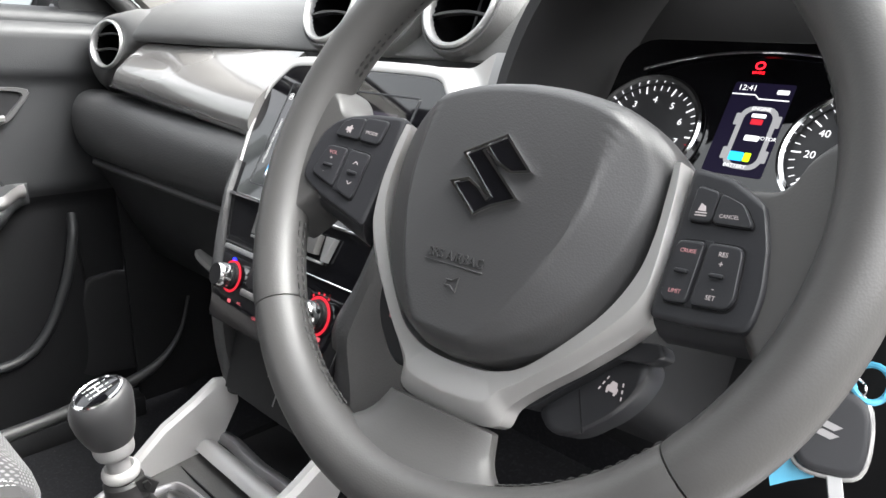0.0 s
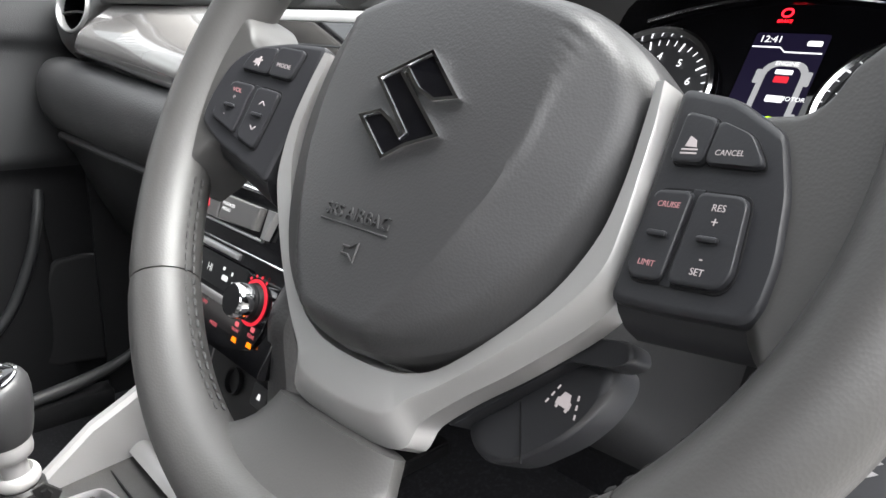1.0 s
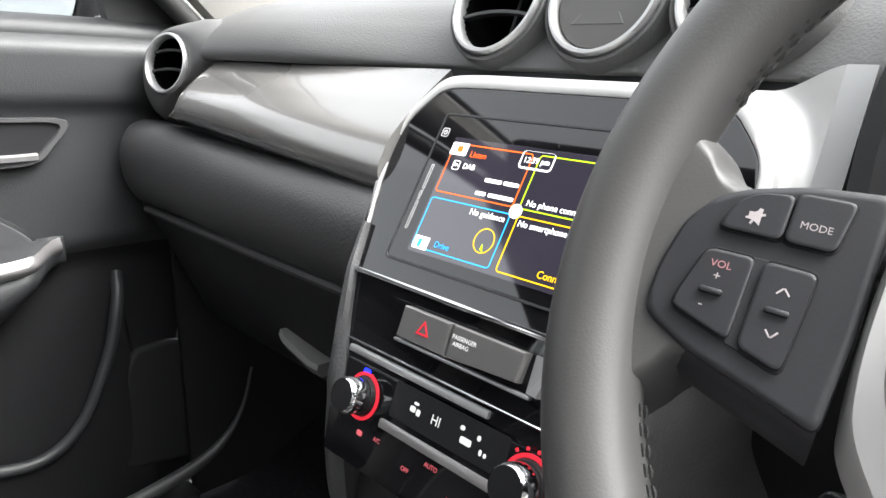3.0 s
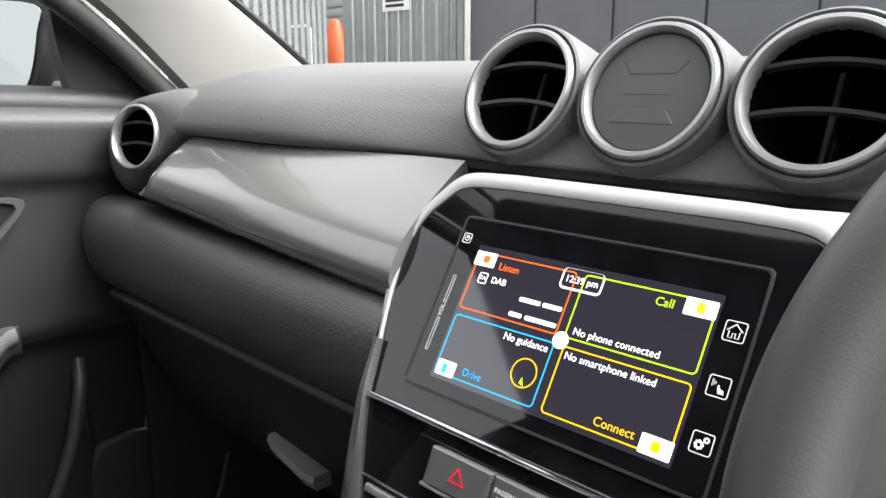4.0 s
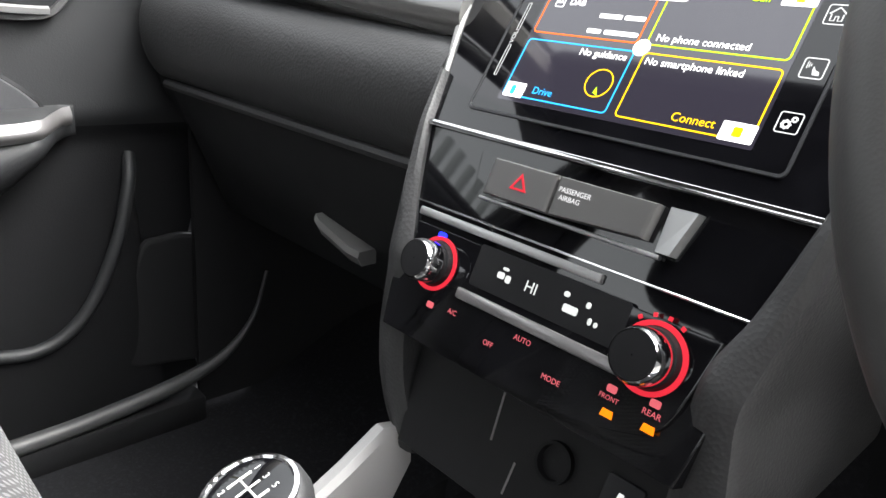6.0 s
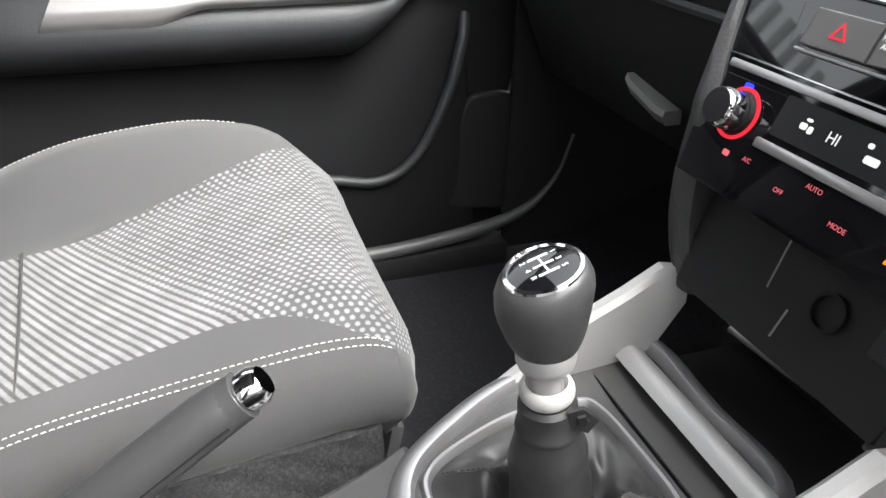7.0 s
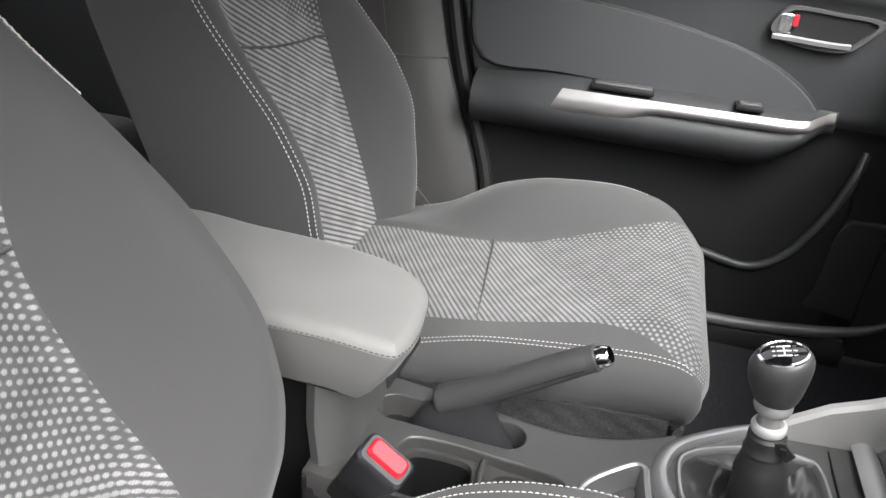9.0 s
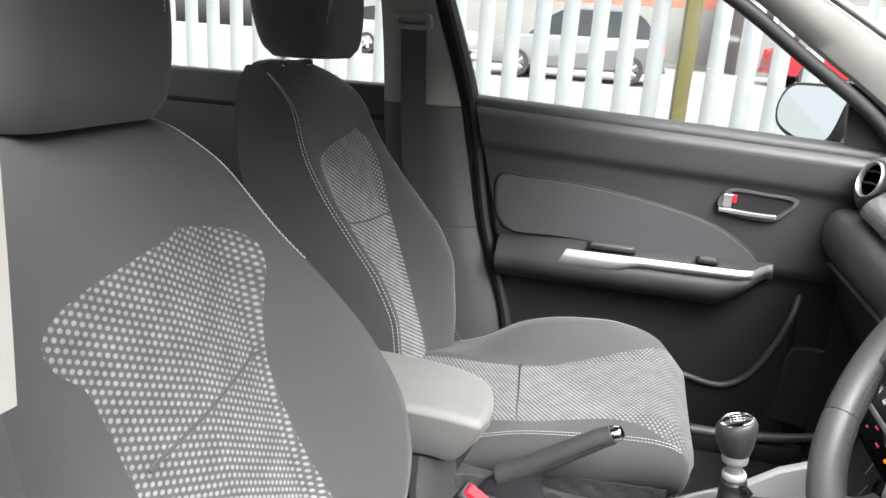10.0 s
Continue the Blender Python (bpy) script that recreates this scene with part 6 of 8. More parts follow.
# door mirror outside
mir = thing("door_mirror", "grey door mirror with a black rim outside the passenger window", "door mirror", (-0.86, 0.52, 1.10))
MM = frame_at((-0.88, 0.515, 1.128), (0.77, 0.64, 0), (-0.16, 0.19, 0.97))
ML_ = [(-0.098, 0.005), (-0.085, 0.055), (-0.04, 0.068), (0.085, 0.062), (0.092, 0.02), (0.078, -0.06), (0.03, -0.078), (-0.07, -0.045)]
line = [(p.x, p.y) for p in spline([(x, y, 0) for x, y in ML_], 5, closed=True)]
part("housing", loft([[MM @ Vector((x * k, y * k, z)) for x, y in line] for k, z in ((0.97, 0.004), (1.02, -0.004), (1.03, -0.03), (0.9, -0.075), (0.6, -0.10), (0.2, -0.108))]), HARD, mir)
part("glass", plate([(x * 0.90, y * 0.88) for x, y in line], 0.003, MM, 0.001, 0.0035), MIRROR, mir, "mirror glass")
part("arm", box((0.04, -0.075, -0.06), (0.14, -0.035, -0.02), 0.008, 2, MM), PAINT, mir)

# rear door behind the pillar
rdoor = thing("door_2", "rear passenger door trim behind the seat, dark plastic", "car door", (-0.72, -0.85, 0.45), kind="structure")
part("trim_panel", box((-0.76, -1.30, 0.40), (-0.705, -0.45, 1.122), 0.012, 3), DOOR, rdoor)
part("sill_groove", box((-0.706, -1.28, 1.035), (-0.702, -0.46, 1.048), 0.002), DEEP, rdoor)
part("outer_skin", box((-0.86, -1.30, 0.36), (-0.79, -0.46, 1.06), 0.03, 3), PAINT, rdoor)
rwin = solo("window_3", grid(lambda u, v: Vector((lerp(-0.745, -0.64, v), lerp(-1.28, -0.46, u), lerp(1.10, 1.46, v))), 8, 6), GLASS, "clear glass of the rear passenger window", "car window", kind="structure")
rwin.visible_shadow = False
rdoor2 = thing("door_3", "rear door on the driver's side, dark plastic", "car door", (0.72, -0.85, 0.45), kind="structure")
part("trim_panel", box((0.705, -1.30, 0.40), (0.80, -0.45, 1.122), 0.012, 3), DOOR, rdoor2)
roofrail = solo("roof_rail", box((-0.68, -1.4, 1.455), (-0.58, 0.15, 1.52), 0.02), LINING, "dark roof rail trim over the doors", "roof rail", kind="structure")
roofrail2 = solo("roof_rail", box((0.58, -1.4, 1.455), (0.68, 0.15, 1.52), 0.02), LINING, "dark roof rail trim over the open driver's doorway", "roof rail", kind="structure")

# ---- front seats ----
FLAP = surface("loop_carpet", (0.030, 0.030, 0.031), 1.0, spec=0.15, grain=1.0, grain_size=420, wear=0.5, wear_size=330)
Z_MID = curve([(-0.27, 0.560), (-0.2, 0.568), (-0.1, 0.572), (0.0, 0.583), (0.1, 0.606), (0.18, 0.627), (0.225, 0.634), (0.262, 0.627), (0.285, 0.603)])
Z_NEAR = curve([(-0.27, 0.52), (-0.15, 0.540), (-0.094, 0.556), (0.011, 0.589), (0.095, 0.603), (0.174, 0.613), (0.233, 0.617), (0.265, 0.615), (0.285, 0.607)])
Z_FAR = curve([(-0.27, 0.535), (-0.154, 0.572), (-0.054, 0.630), (0.034, 0.654), (0.133, 0.662), (0.209, 0.652), (0.248, 0.636), (0.285, 0.600)])
# seat outline half widths by height of the backrest
B_Y = curve([(0.56, -0.235), (0.62, -0.255), (0.75, -0.306), (0.87, -0.350), (1.03, -0.406), (1.10, -0.432), (1.15, -0.475), (1.175, -0.525)])
B_CR = curve([(0.56, 0.045), (0.69, 0.080), (0.76, 0.096), (0.82, 0.088), (0.89, 0.058), (0.96, 0.026), (1.03, 0.006), (1.10, 0.002), (1.15, 0.0), (1.175, 0.0)])
B_CR_DRIVER = curve([(0.56, 0.030), (0.62, 0.060), (0.69, 0.100), (0.76, 0.126), (0.82, 0.133), (0.89, 0.118), (0.96, 0.082), (1.03, 0.036), (1.10, 0.008), (1.15, 0.0), (1.175, 0.0)])
B_W = curve([(0.56, 0.188), (0.69, 0.200), (0.80, 0.203), (0.92, 0.196), (1.03, 0.178), (1.10, 0.160), (1.15, 0.140), (1.175, 0.105)])
Z_ARC = curve([(-0.27, 0.36), (-0.19, 0.420), (-0.145, 0.480), (-0.075, 0.544), (-0.025, 0.581), (0.035, 0.604), (0.09, 0.612), (0.145, 0.608), (0.172, 0.599), (0.285, 0.55)])
HALF = 0.215


def seat(name, label, cx, near, move, back_drop):
    """A front seat; near is +1 where the console side lies towards +x. move: its shift from the passenger's seat."""
    dv = Vector((cx, move[1], move[2]))

    def place(x, y, z):
        return dv + Vector((near * x, y, z))
    st = thing(name, label, "car seat", dv + Vector((0, 0, 0.40)), group="front seats")

    # the driver's cushion stands higher at its console edge
    z_near = Z_NEAR if near > 0 else Z_ARC
    # cushion: x runs from the near edge (+) to the far edge (-)
    def top(x, y):
        zm = Z_MID(y) - (0.0 if near > 0 else 0.025)
        if x > 0.14:
            return lerp(zm, z_near(y), soft((x - 0.14) / 0.075))
        if x < -0.10:
            return lerp(zm, Z_FAR(y), soft((-0.10 - x) / 0.095))
        return zm - 0.004 * math.cos(math.pi * x / 0.3)

    def front(x, v):
        """rounded nose: v 0..1 from the top edge to the bottom"""
        y0, z0 = 0.285, top(x, 0.285)
        pts = [(y0, z0), (0.297, z0 - 0.014), (0.301, z0 - 0.034), (0.294, z0 - 0.060), (0.274, 0.522)]
        i = v * 4
        k = min(3, int(i))
        return lerp(pts[k][0], pts[k + 1][0], i - k), lerp(pts[k][1], pts[k + 1][1], i - k)

    def edge_round(x):
        # the front corners turn back
        return -0.011 * soft((abs(x) - 0.15) / 0.07) ** 2

    def cushion(x0f, x1f):
        def f(u, v):
            y = lerp(-0.26, 0.285, min(1.0, v / 0.8))
            x = lerp(x0f(y), x1f(y), u)
            if v <= 0.8:
                return place(x, y + edge_round(x) * soft((y - 0.1) / 0.18), top(x, y))
            yy, zz = front(x, (v - 0.8) / 0.2)
            return place(x, yy + edge_round(x), zz)

        def uv(u, v):
            y = lerp(-0.26, 0.285, min(1.0, v / 0.8))
            return (near * lerp(x0f(y), x1f(y), u), y + (max(0.0, v - 0.8) / 0.2) * 0.15)
        return f, uv
    near_in = curve([(-0.26, 0.165), (0.0, 0.160), (0.13, 0.157), (0.19, 0.168), (0.235, 0.188), (0.265, 0.204), (0.285, 0.210)])
    far_in = curve([(-0.26, -0.090), (-0.03, -0.090), (0.10, -0.110), (0.20, -0.135), (0.25, -0.165), (0.285, -0.195)])
    if near < 0:
        near_in = curve([(-0.26, 0.10), (0.0, 0.10), (0.15, 0.11), (0.22, 0.13), (0.285, 0.205)])
    f, uv = cushion(near_in, far_in)
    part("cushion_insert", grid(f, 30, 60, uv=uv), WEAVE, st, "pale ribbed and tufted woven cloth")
    f, uv = cushion(lambda y: HALF, near_in)
    part("near_bolster", grid(f, 12, 60, uv=uv), CLOTH, st, "plain dark cloth bolster")
    f, uv = cushion(far_in, lambda y: -HALF)
    part("far_bolster", grid(f, 16, 60, uv=uv), CLOTH, st, "plain dark cloth bolster")
    # cross seam in the insert
    seam_line = [place(lerp(near_in(0), far_in(0), k / 16), lerp(-0.008, -0.040, k / 16), top(lerp(near_in(0), far_in(0), k / 16), -0.022) + 0.0006) for k in range(17)]
    part("cross_seam", tube(seam_line, 0.0016, 6), LOWPILLAR, st, "grey piped cross seam")

    # sides of the cushion
    def side(s):
        def g(u, v):
            y = lerp(-0.26, 0.285, u)
            zt = top(s * HALF, y)
            zb = lerp(0.49, 0.528, soft((y + 0.05) / 0.33))
            x = HALF + 0.020 * math.sin(math.pi * min(1, v * 1.1)) ** 0.7
            return place(s * x, y + edge_round(HALF) * soft((y - 0.1) / 0.18), lerp(zt, zb, v))
        return g

    def corner(s):
        """rounds the skirt into the nose"""
        def g(u, v):
            yy, zz = front(s * HALF, v)
            a = place(s * HALF, yy + edge_round(HALF), zz)
            b = side(s)(1.0, v)
            return b.lerp(a, u) + Vector((near * s * 0.006, 0.004, 0)) * math.sin(math.pi * u) * math.sin(math.pi * v)
        return g
    for s in (1, -1):
        part("side_skirt", grid(side(s), 40, 10), CLOTH, st)
        part("nose_corner", grid(corner(s), 6, 20), CLOTH, st)
    part("front_panel", grid(lambda u, v: place(lerp(-HALF, HALF, u), 0.270 - 0.02 * v, lerp(0.527, 0.42, v)), 10, 3, thick=-0.01), CLOTH, st)
    part("carpet_flap", grid(lambda u, v: place(HALF + 0.016 + 0.030 * v * v + 0.0016 * math.sin(57 * u + 3 * v) * math.sin(23 * v + 9 * u), lerp(-0.08, 0.258, u), lerp(lerp(0.520, 0.545, u), lerp(0.425, 0.470, u) - 0.004 * math.sin(u * 19) - 0.003 * math.sin(u * 47), v)), 70, 14, thick=-0.012), FLAP, st, "rough black carpet flap")
    part("base", box(Vector((dv.x - 0.19, dv.y - 0.24, dv.z + 0.36)), Vector((dv.x + 0.19, dv.y + 0.24, dv.z + 0.52)), 0.02), DEEP, st, "black seat base")
    for s in (-1, 1):
        part("rail", box((dv.x + s * 0.16 - 0.02, dv.y - 0.30, 0.35), (dv.x + s * 0.16 + 0.02, dv.y + 0.30, 0.39), 0.005), GUN, st, "steel seat rail")

    def cushion_line(x, y0, y1):
        return [place(x, y + edge_round(HALF) * soft((y - 0.1) / 0.18), top(x, y) + 0.0008) for y in np.linspace(y0, y1, 50)]
    for x, y0, y1 in ((HALF, -0.20, 0.283), (HALF - 0.0095, -0.20, 0.283), (-HALF + 0.004, -0.20, 0.2)):
        part("cushion_stitching", stitches([cushion_line(x, y0, y1)], 0.0038, 0.0019, r=0.0005), THREAD, st, "pale stitching")

    # backrest
    dv = dv + Vector((0, -0.020 if near > 0 else -0.012, back_drop))
    b_cr = B_CR if near > 0 else B_CR_DRIVER

    def wide(x):
        return 1.2 if near < 0 and x < 0 else 1.0

    def back(x0, x1):
        def f(u, v):
            z = lerp(0.56, 1.175, v)
            w = B_W(z)
            x = lerp(x0(z), x1(z), u) * w
            a = abs(x) / w
            x *= wide(x)
            cr = b_cr(z) * (1.0 if x > 0 or near > 0 else 0.12) * soft((a - 0.50) / 0.45)
            return place(x, B_Y(z) + cr, z - 0.010 * soft((a - 0.7) / 0.3) * soft((z - 1.08) / 0.09))

        def uv(u, v):
            z = lerp(0.56, 1.175, v)
            return (near * lerp(x0(z), x1(z), u) * B_W(z), z * 1.08)
        return f, uv
    ins_n = curve([(0.56, 0.112), (0.75, 0.126), (0.90, 0.130), (0.97, 0.142), (0.995, 0.140), (1.012, 0.120), (1.024, 0.075), (1.034, 0.0), (1.040, -0.06), (1.043, -0.085), (1.175, -0.085)])
    ins_f = curve([(0.56, -0.105), (0.75, -0.118), (0.87, -0.122), (0.98, -0.134), (1.01, -0.130), (1.030, -0.115), (1.043, -0.085), (1.175, -0.085)])
    if near < 0:
        ins_n = curve([(0.56, 0.135), (0.67, 0.132), (0.78, 0.120), (0.87, 0.115), (0.91, 0.118), (0.96, 0.128), (1.00, 0.140), (1.015, 0.142), (1.030, 0.130), (1.041, 0.105), (1.047, 0.075), (1.050, 0.05), (1.175, 0.05)])
        ins_f = curve([(0.56, -0.085), (0.75, -0.092), (0.85, -0.106), (0.93, -0.113), (0.955, -0.118), (0.985, -0.140), (1.00, -0.143), (1.015, -0.132), (1.028, -0.095), (1.038, -0.03), (1.046, 0.03), (1.050, 0.05), (1.175, 0.05)])
    f, uv = back(lambda z: ins_n(z) / B_W(z), lambda z: ins_f(z) / B_W(z))
    part("back_insert", grid(f, 30, 90, uv=uv), BACKWEAVE_LIT if near > 0 else DRIVEWEAVE_LIT, st, "pale ribbed and tufted woven cloth")
    for s, e in ((1, ins_n), (-1, ins_f)):
        f, uv = back(lambda z, s=s: s * 1.0, lambda z, e=e: e(z) / B_W(z))
        part("back_bolster", grid(f, 30, 90, uv=uv), CLOTH, st, "plain dark cloth bolster")
    zs = 0.885
    part("back_seam", tube([place(lerp(ins_f(zs), ins_n(zs), k), B_Y(zs - 0.02 + 0.03 * k * k) + b_cr(zs) * soft((abs(lerp(ins_f(zs), ins_n(zs), k)) / B_W(zs) - 0.5) / 0.45) + 0.001, zs - 0.02 + 0.03 * k * k) for k in np.linspace(0, 1, 15)], 0.0022, 6), CLOTH, st)

    def flank(s):
        def g(u, v):
            z = lerp(0.56, 1.175, v)
            w = B_W(z)
            yf = B_Y(z) + b_cr(z) * (1.0 if s > 0 or near > 0 else 0.12)
            yb = curve([(0.56, -0.36), (0.8, -0.43), (1.0, -0.505), (1.12, -0.535), (1.175, -0.555)])(z)
            a = u * math.pi / 2
            x = w + (0.034 * soft((1.18 - z) / 0.1)) * math.sin(a) ** 0.8
            return place(s * x * wide(s), lerp(yf, yb, u ** 1.15), z - 0.010 * soft((z - 1.08) / 0.09))
        return g
    for s in (1, -1):
        part("flank", grid(flank(s), 18, 50), CLOTH, st, "plain dark cloth flank")
    part("back_panel", grid(lambda u, v: place(lerp(-wide(-1), 1, u) * (B_W(lerp(0.56, 1.175, v)) + 0.034 * soft((1.18 - lerp(0.56, 1.175, v)) / 0.1)), curve([(0.56, -0.36), (0.8, -0.43), (1.0, -0.505), (1.12, -0.535), (1.175, -0.555)])(lerp(0.56, 1.175, v)) - 0.01 * math.sin(math.pi * u), lerp(0.56, 1.165, v)), 12, 24), CLOTH, st)
    part("shoulder", grid(lambda u, v: place(lerp(-1, 1, u) * 0.105, lerp(-0.525, -0.555, v), 1.175 - 0.010 * (abs(2 * u - 1)) ** 2 - 0.010 * soft((abs(2 * u - 1) - 0.7) / 0.3)), 16, 4), CLOTH, st)

    # pale double stitching along the seam between the front and the flank
    for s in (1, -1):
        for u in (0.006, 0.060):
            v0, v1 = (0.05, 0.985) if near > 0 else (0.05, 0.22) if s < 0 else (0.70, 0.985)
            part("back_stitching", stitches([[flank(s)(u, v) + Vector((near * s * 0.0008, 0.0004, 0)) for v in np.linspace(v0, v1, 70)]], 0.0042, 0.0022, 0.0008, 0.0005, lambda p, s=s: Vector((near * s, 0.4, 0))), THREAD, st, "pale stitching")

    # headrest on two posts
    rings = []
    for k in range(13):
        t = k / 12
        z = lerp(1.184 if near > 0 else 1.160, 1.402, t)
        w = curve([(0, 0.100), (0.12, 0.122), (0.5, 0.132), (0.85, 0.122), (0.95, 0.105), (1, 0.07)])(t)
        d = curve([(0, 0.034), (0.12, 0.048), (0.5, 0.056), (0.85, 0.050), (0.95, 0.038), (1, 0.02)])(t)
        w, d = (w * 1.06, d * 1.42) if near > 0 else (w * 1.04, d * 1.1)
        yc = lerp(-0.500, -0.520, t) + (0.030 if near > 0 else 0.0)
        rings.append([place(p[0], yc + p[1], z) for p in rounded(w * 2, d * 2, d * 0.92, 6)])
    part("headrest", loft(rings), CLOTH, st, "dark cloth headrest")
    for off in (-0.006, 0.004):
        hl = [place(0.085 + off, -0.512 + (0.030 if near > 0 else 0.0) + curve([(0, 0.036), (0.12, 0.049), (0.5, 0.0575), (0.85, 0.051), (1, 0.02)])(t) * (1.41 if near > 0 else 1.09), lerp(1.190, 1.39, t)) for t in np.linspace(0.02, 0.95, 30)]
        part("headrest_stitching", stitches([hl], out=lambda p: Vector((0, 1, 0)), r=0.0008), THREAD, st)
    for s in (-1, 1):
        part("headrest_post", tube([place(s * 0.055, -0.512, 1.12), place(s * 0.055, -0.505, 1.20)], 0.006, 10), CHROME, st, "steel post")
        part("post_collar", lathe([(0.013, -0.004), (0.013, 0.004), (0.007, 0.005)], Matrix.Translation(place(s * 0.055, -0.510, 1.172)), 16), LOWPILLAR, st)
    return st


seat("car_seat", "dark cloth front passenger seat with pale dotted insert and white stitching", -0.360, 1, (0, 0, 0), 0.0)
seat("car_seat", "dark cloth driver's seat with pale dotted insert and white stitching", 0.372, -1, (0, 0.095, 0.072), -0.102)

# ---- console between the seats ----
tunnel = thing("floor_console", "dark grey floor console with cup holders and satin gear surround", "floor console", (0, 0.1, 0.40))


def cons_z(y):
    return curve([(-0.35, 0.552), (-0.05, 0.546), (0.1, 0.545), (0.18, 0.550), (0.24, 0.560), (0.30, 0.572), (0.46, 0.598), (0.56, 0.605)])(y)


CONS_FAR = curve([(-0.12, 0.088), (-0.02, 0.080), (0.05, 0.070), (0.10, 0.0635), (0.15, 0.0600), (0.19, 0.0640), (0.235, 0.0740), (0.27, 0.088), (0.30, 0.100), (0.46, 0.112), (0.56, 0.112)])
CONS_NEAR = curve([(-0.35, 0.100), (0.0, 0.092), (0.18, 0.085), (0.24, 0.092), (0.46, 0.112), (0.56, 0.112)])


def cons_w(y, s=1):
    return CONS_NEAR(y) if s > 0 else CONS_FAR(y)


CONSOLE = surface("console_plastic", (0.036, 0.0355, 0.035), 0.34, spec=0.5, grain=0.18, grain_size=700, cells=True, wear=0.05)
FRAME = surface("satin_gear_frame", (0.30, 0.295, 0.30), 0.36, metal=0.75, wear=0.04)


def offset(line, d):
    """Moves a closed line inwards (d > 0) in plan."""
    n = len(line)
    area = sum(line[i].x * line[(i + 1) % n].y - line[(i + 1) % n].x * line[i].y for i in range(n))
    out = []
    for i in range(n):
        t = (line[(i + 1) % n] - line[i - 1]).normalized()
        nrm = Vector((-t.y, t.x, 0)) * (1 if area > 0 else -1)
        out.append(line[i] + nrm * d)
    return out


def fill_between(outer, holes, height):
    """A sheet inside outer, with openings."""
    bm = bmesh.new()
    edges = []
    for line in [outer] + holes:
        vs = [bm.verts.new((p.x, p.y, 0)) for p in line]
        edges += [bm.edges.new((vs[i], vs[(i + 1) % len(vs)])) for i in range(len(vs))]
    bmesh.ops.triangle_fill(bm, edges=edges, use_beauty=True, normal=(0, 0, 1))
    for v in bm.verts:
        v.co.z = height(v.co.x, v.co.y)
    return bm


def lip(line, height, steps):
    """Rings that lead from a line inwards and down: steps are (inset, drop)."""
    return loft([[Vector((q.x, q.y, height(p.x, p.y) - drop)) for p, q in zip(line, offset(line, inset))] for inset, drop in steps], cap=False)


def slot_line(x, y0, y1, r, n=10):
    pts = [Vector((x + r * math.cos(t), y1 + r * math.sin(t), 0)) for t in np.linspace(0, math.pi, n)]
    return pts + [Vector((x + r * math.cos(t), y0 + r * math.sin(t), 0)) for t in np.linspace(math.pi, math.tau, n)]


SLOT = slot_line(-0.036, -0.062, 0.075, 0.0235)
RECESS = spline([(0.088, -0.036, 0), (0.05, -0.041, 0), (0.018, -0.037, 0), (0.003, -0.022, 0), (-0.001, 0.02, 0), (0.001, 0.06, 0), (0.004, 0.11, 0), (0.011, 0.142, 0), (0.026, 0.156, 0), (0.05, 0.160, 0), (0.072, 0.155, 0), (0.084, 0.135, 0), (0.089, 0.05, 0)], 5, closed=True)
TRAY = spline([(0.066, 0.183, 0), (0.048, 0.172, 0), (0.030, 0.167, 0), (0.014, 0.173, 0), (-0.004, 0.190, 0), (-0.024, 0.218, 0), (-0.022, 0.230, 0), (0.0, 0.233, 0), (0.040, 0.236, 0), (0.066, 0.232, 0), (0.070, 0.21, 0)], 5, closed=True)
EDGE = [Vector((cons_w(y), y, 0)) for y in np.linspace(-0.118, 0.262, 24)] + [Vector((-cons_w(y, -1), y, 0)) for y in np.linspace(0.262, -0.118, 24)]


def cz(x, y):
    return cons_z(y)


part("top", fill_between(EDGE, [SLOT, RECESS, TRAY], cz), CONSOLE, tunnel, "dark grey satin top")
part("top_edge", lip(EDGE, cz, ((0, 0), (-0.003, 0.001), (-0.005, 0.005), (-0.006, 0.03))), CONSOLE, tunnel)
for s in (-1, 1):
    part("side", grid(lambda u, v, s=s: Vector((s * (cons_w(lerp(-0.118, 0.56, u), s) + 0.004 + 0.012 * v), lerp(-0.118, 0.56, u), lerp(cons_z(lerp(-0.118, 0.56, u)) - 0.022, 0.36, v))), 40, 6), HARD, tunnel)
part("back", box((-0.100, -0.122, 0.36), (0.100, -0.117, 0.540), 0.002), DEEP, tunnel)
part("lever_slot", lip(SLOT, cz, ((0, 0), (0.0012, 0.0008), (0.0022, 0.004), (0.0035, 0.018), (0.006, 0.06))), CONSOLE, tunnel, "rounded slot round the brake lever")
part("slot_floor", fill_between(offset(SLOT, 0.004), [], lambda x, y: cons_z(y) - 0.030), DEEP, tunnel)
# cup holders in a shared recess
part("cup_recess", lip(RECESS, cz, ((0, 0), (0.0012, 0.0008), (0.0024, 0.004), (0.0045, 0.014))), CONSOLE, tunnel, "rounded edge of the cup holder recess")
CUP = [spline([(0.080, -0.029, 0), (0.055, -0.034, 0), (0.030, -0.033, 0), (0.014, -0.022, 0), (0.009, 0.0, 0), (0.009, 0.032, 0), (0.015, 0.047, 0), (0.034, 0.053, 0), (0.065, 0.053, 0), (0.080, 0.043, 0), (0.082, 0.005, 0)], 5, closed=True),
       spline([(0.077, 0.082, 0), (0.066, 0.071, 0), (0.040, 0.069, 0), (0.022, 0.072, 0), (0.013, 0.086, 0), (0.0125, 0.110, 0), (0.019, 0.137, 0), (0.032, 0.149, 0), (0.052, 0.152, 0), (0.070, 0.144, 0), (0.078, 0.12, 0)], 5, closed=True)]
inner_edge = offset(RECESS, 0.0045)
part("recess_floor", fill_between(inner_edge, CUP, lambda x, y: cons_z(y) - 0.014 + 0.003 * max(0.0, 1 - abs(y - 0.064) / 0.012)), CONSOLE, tunnel)
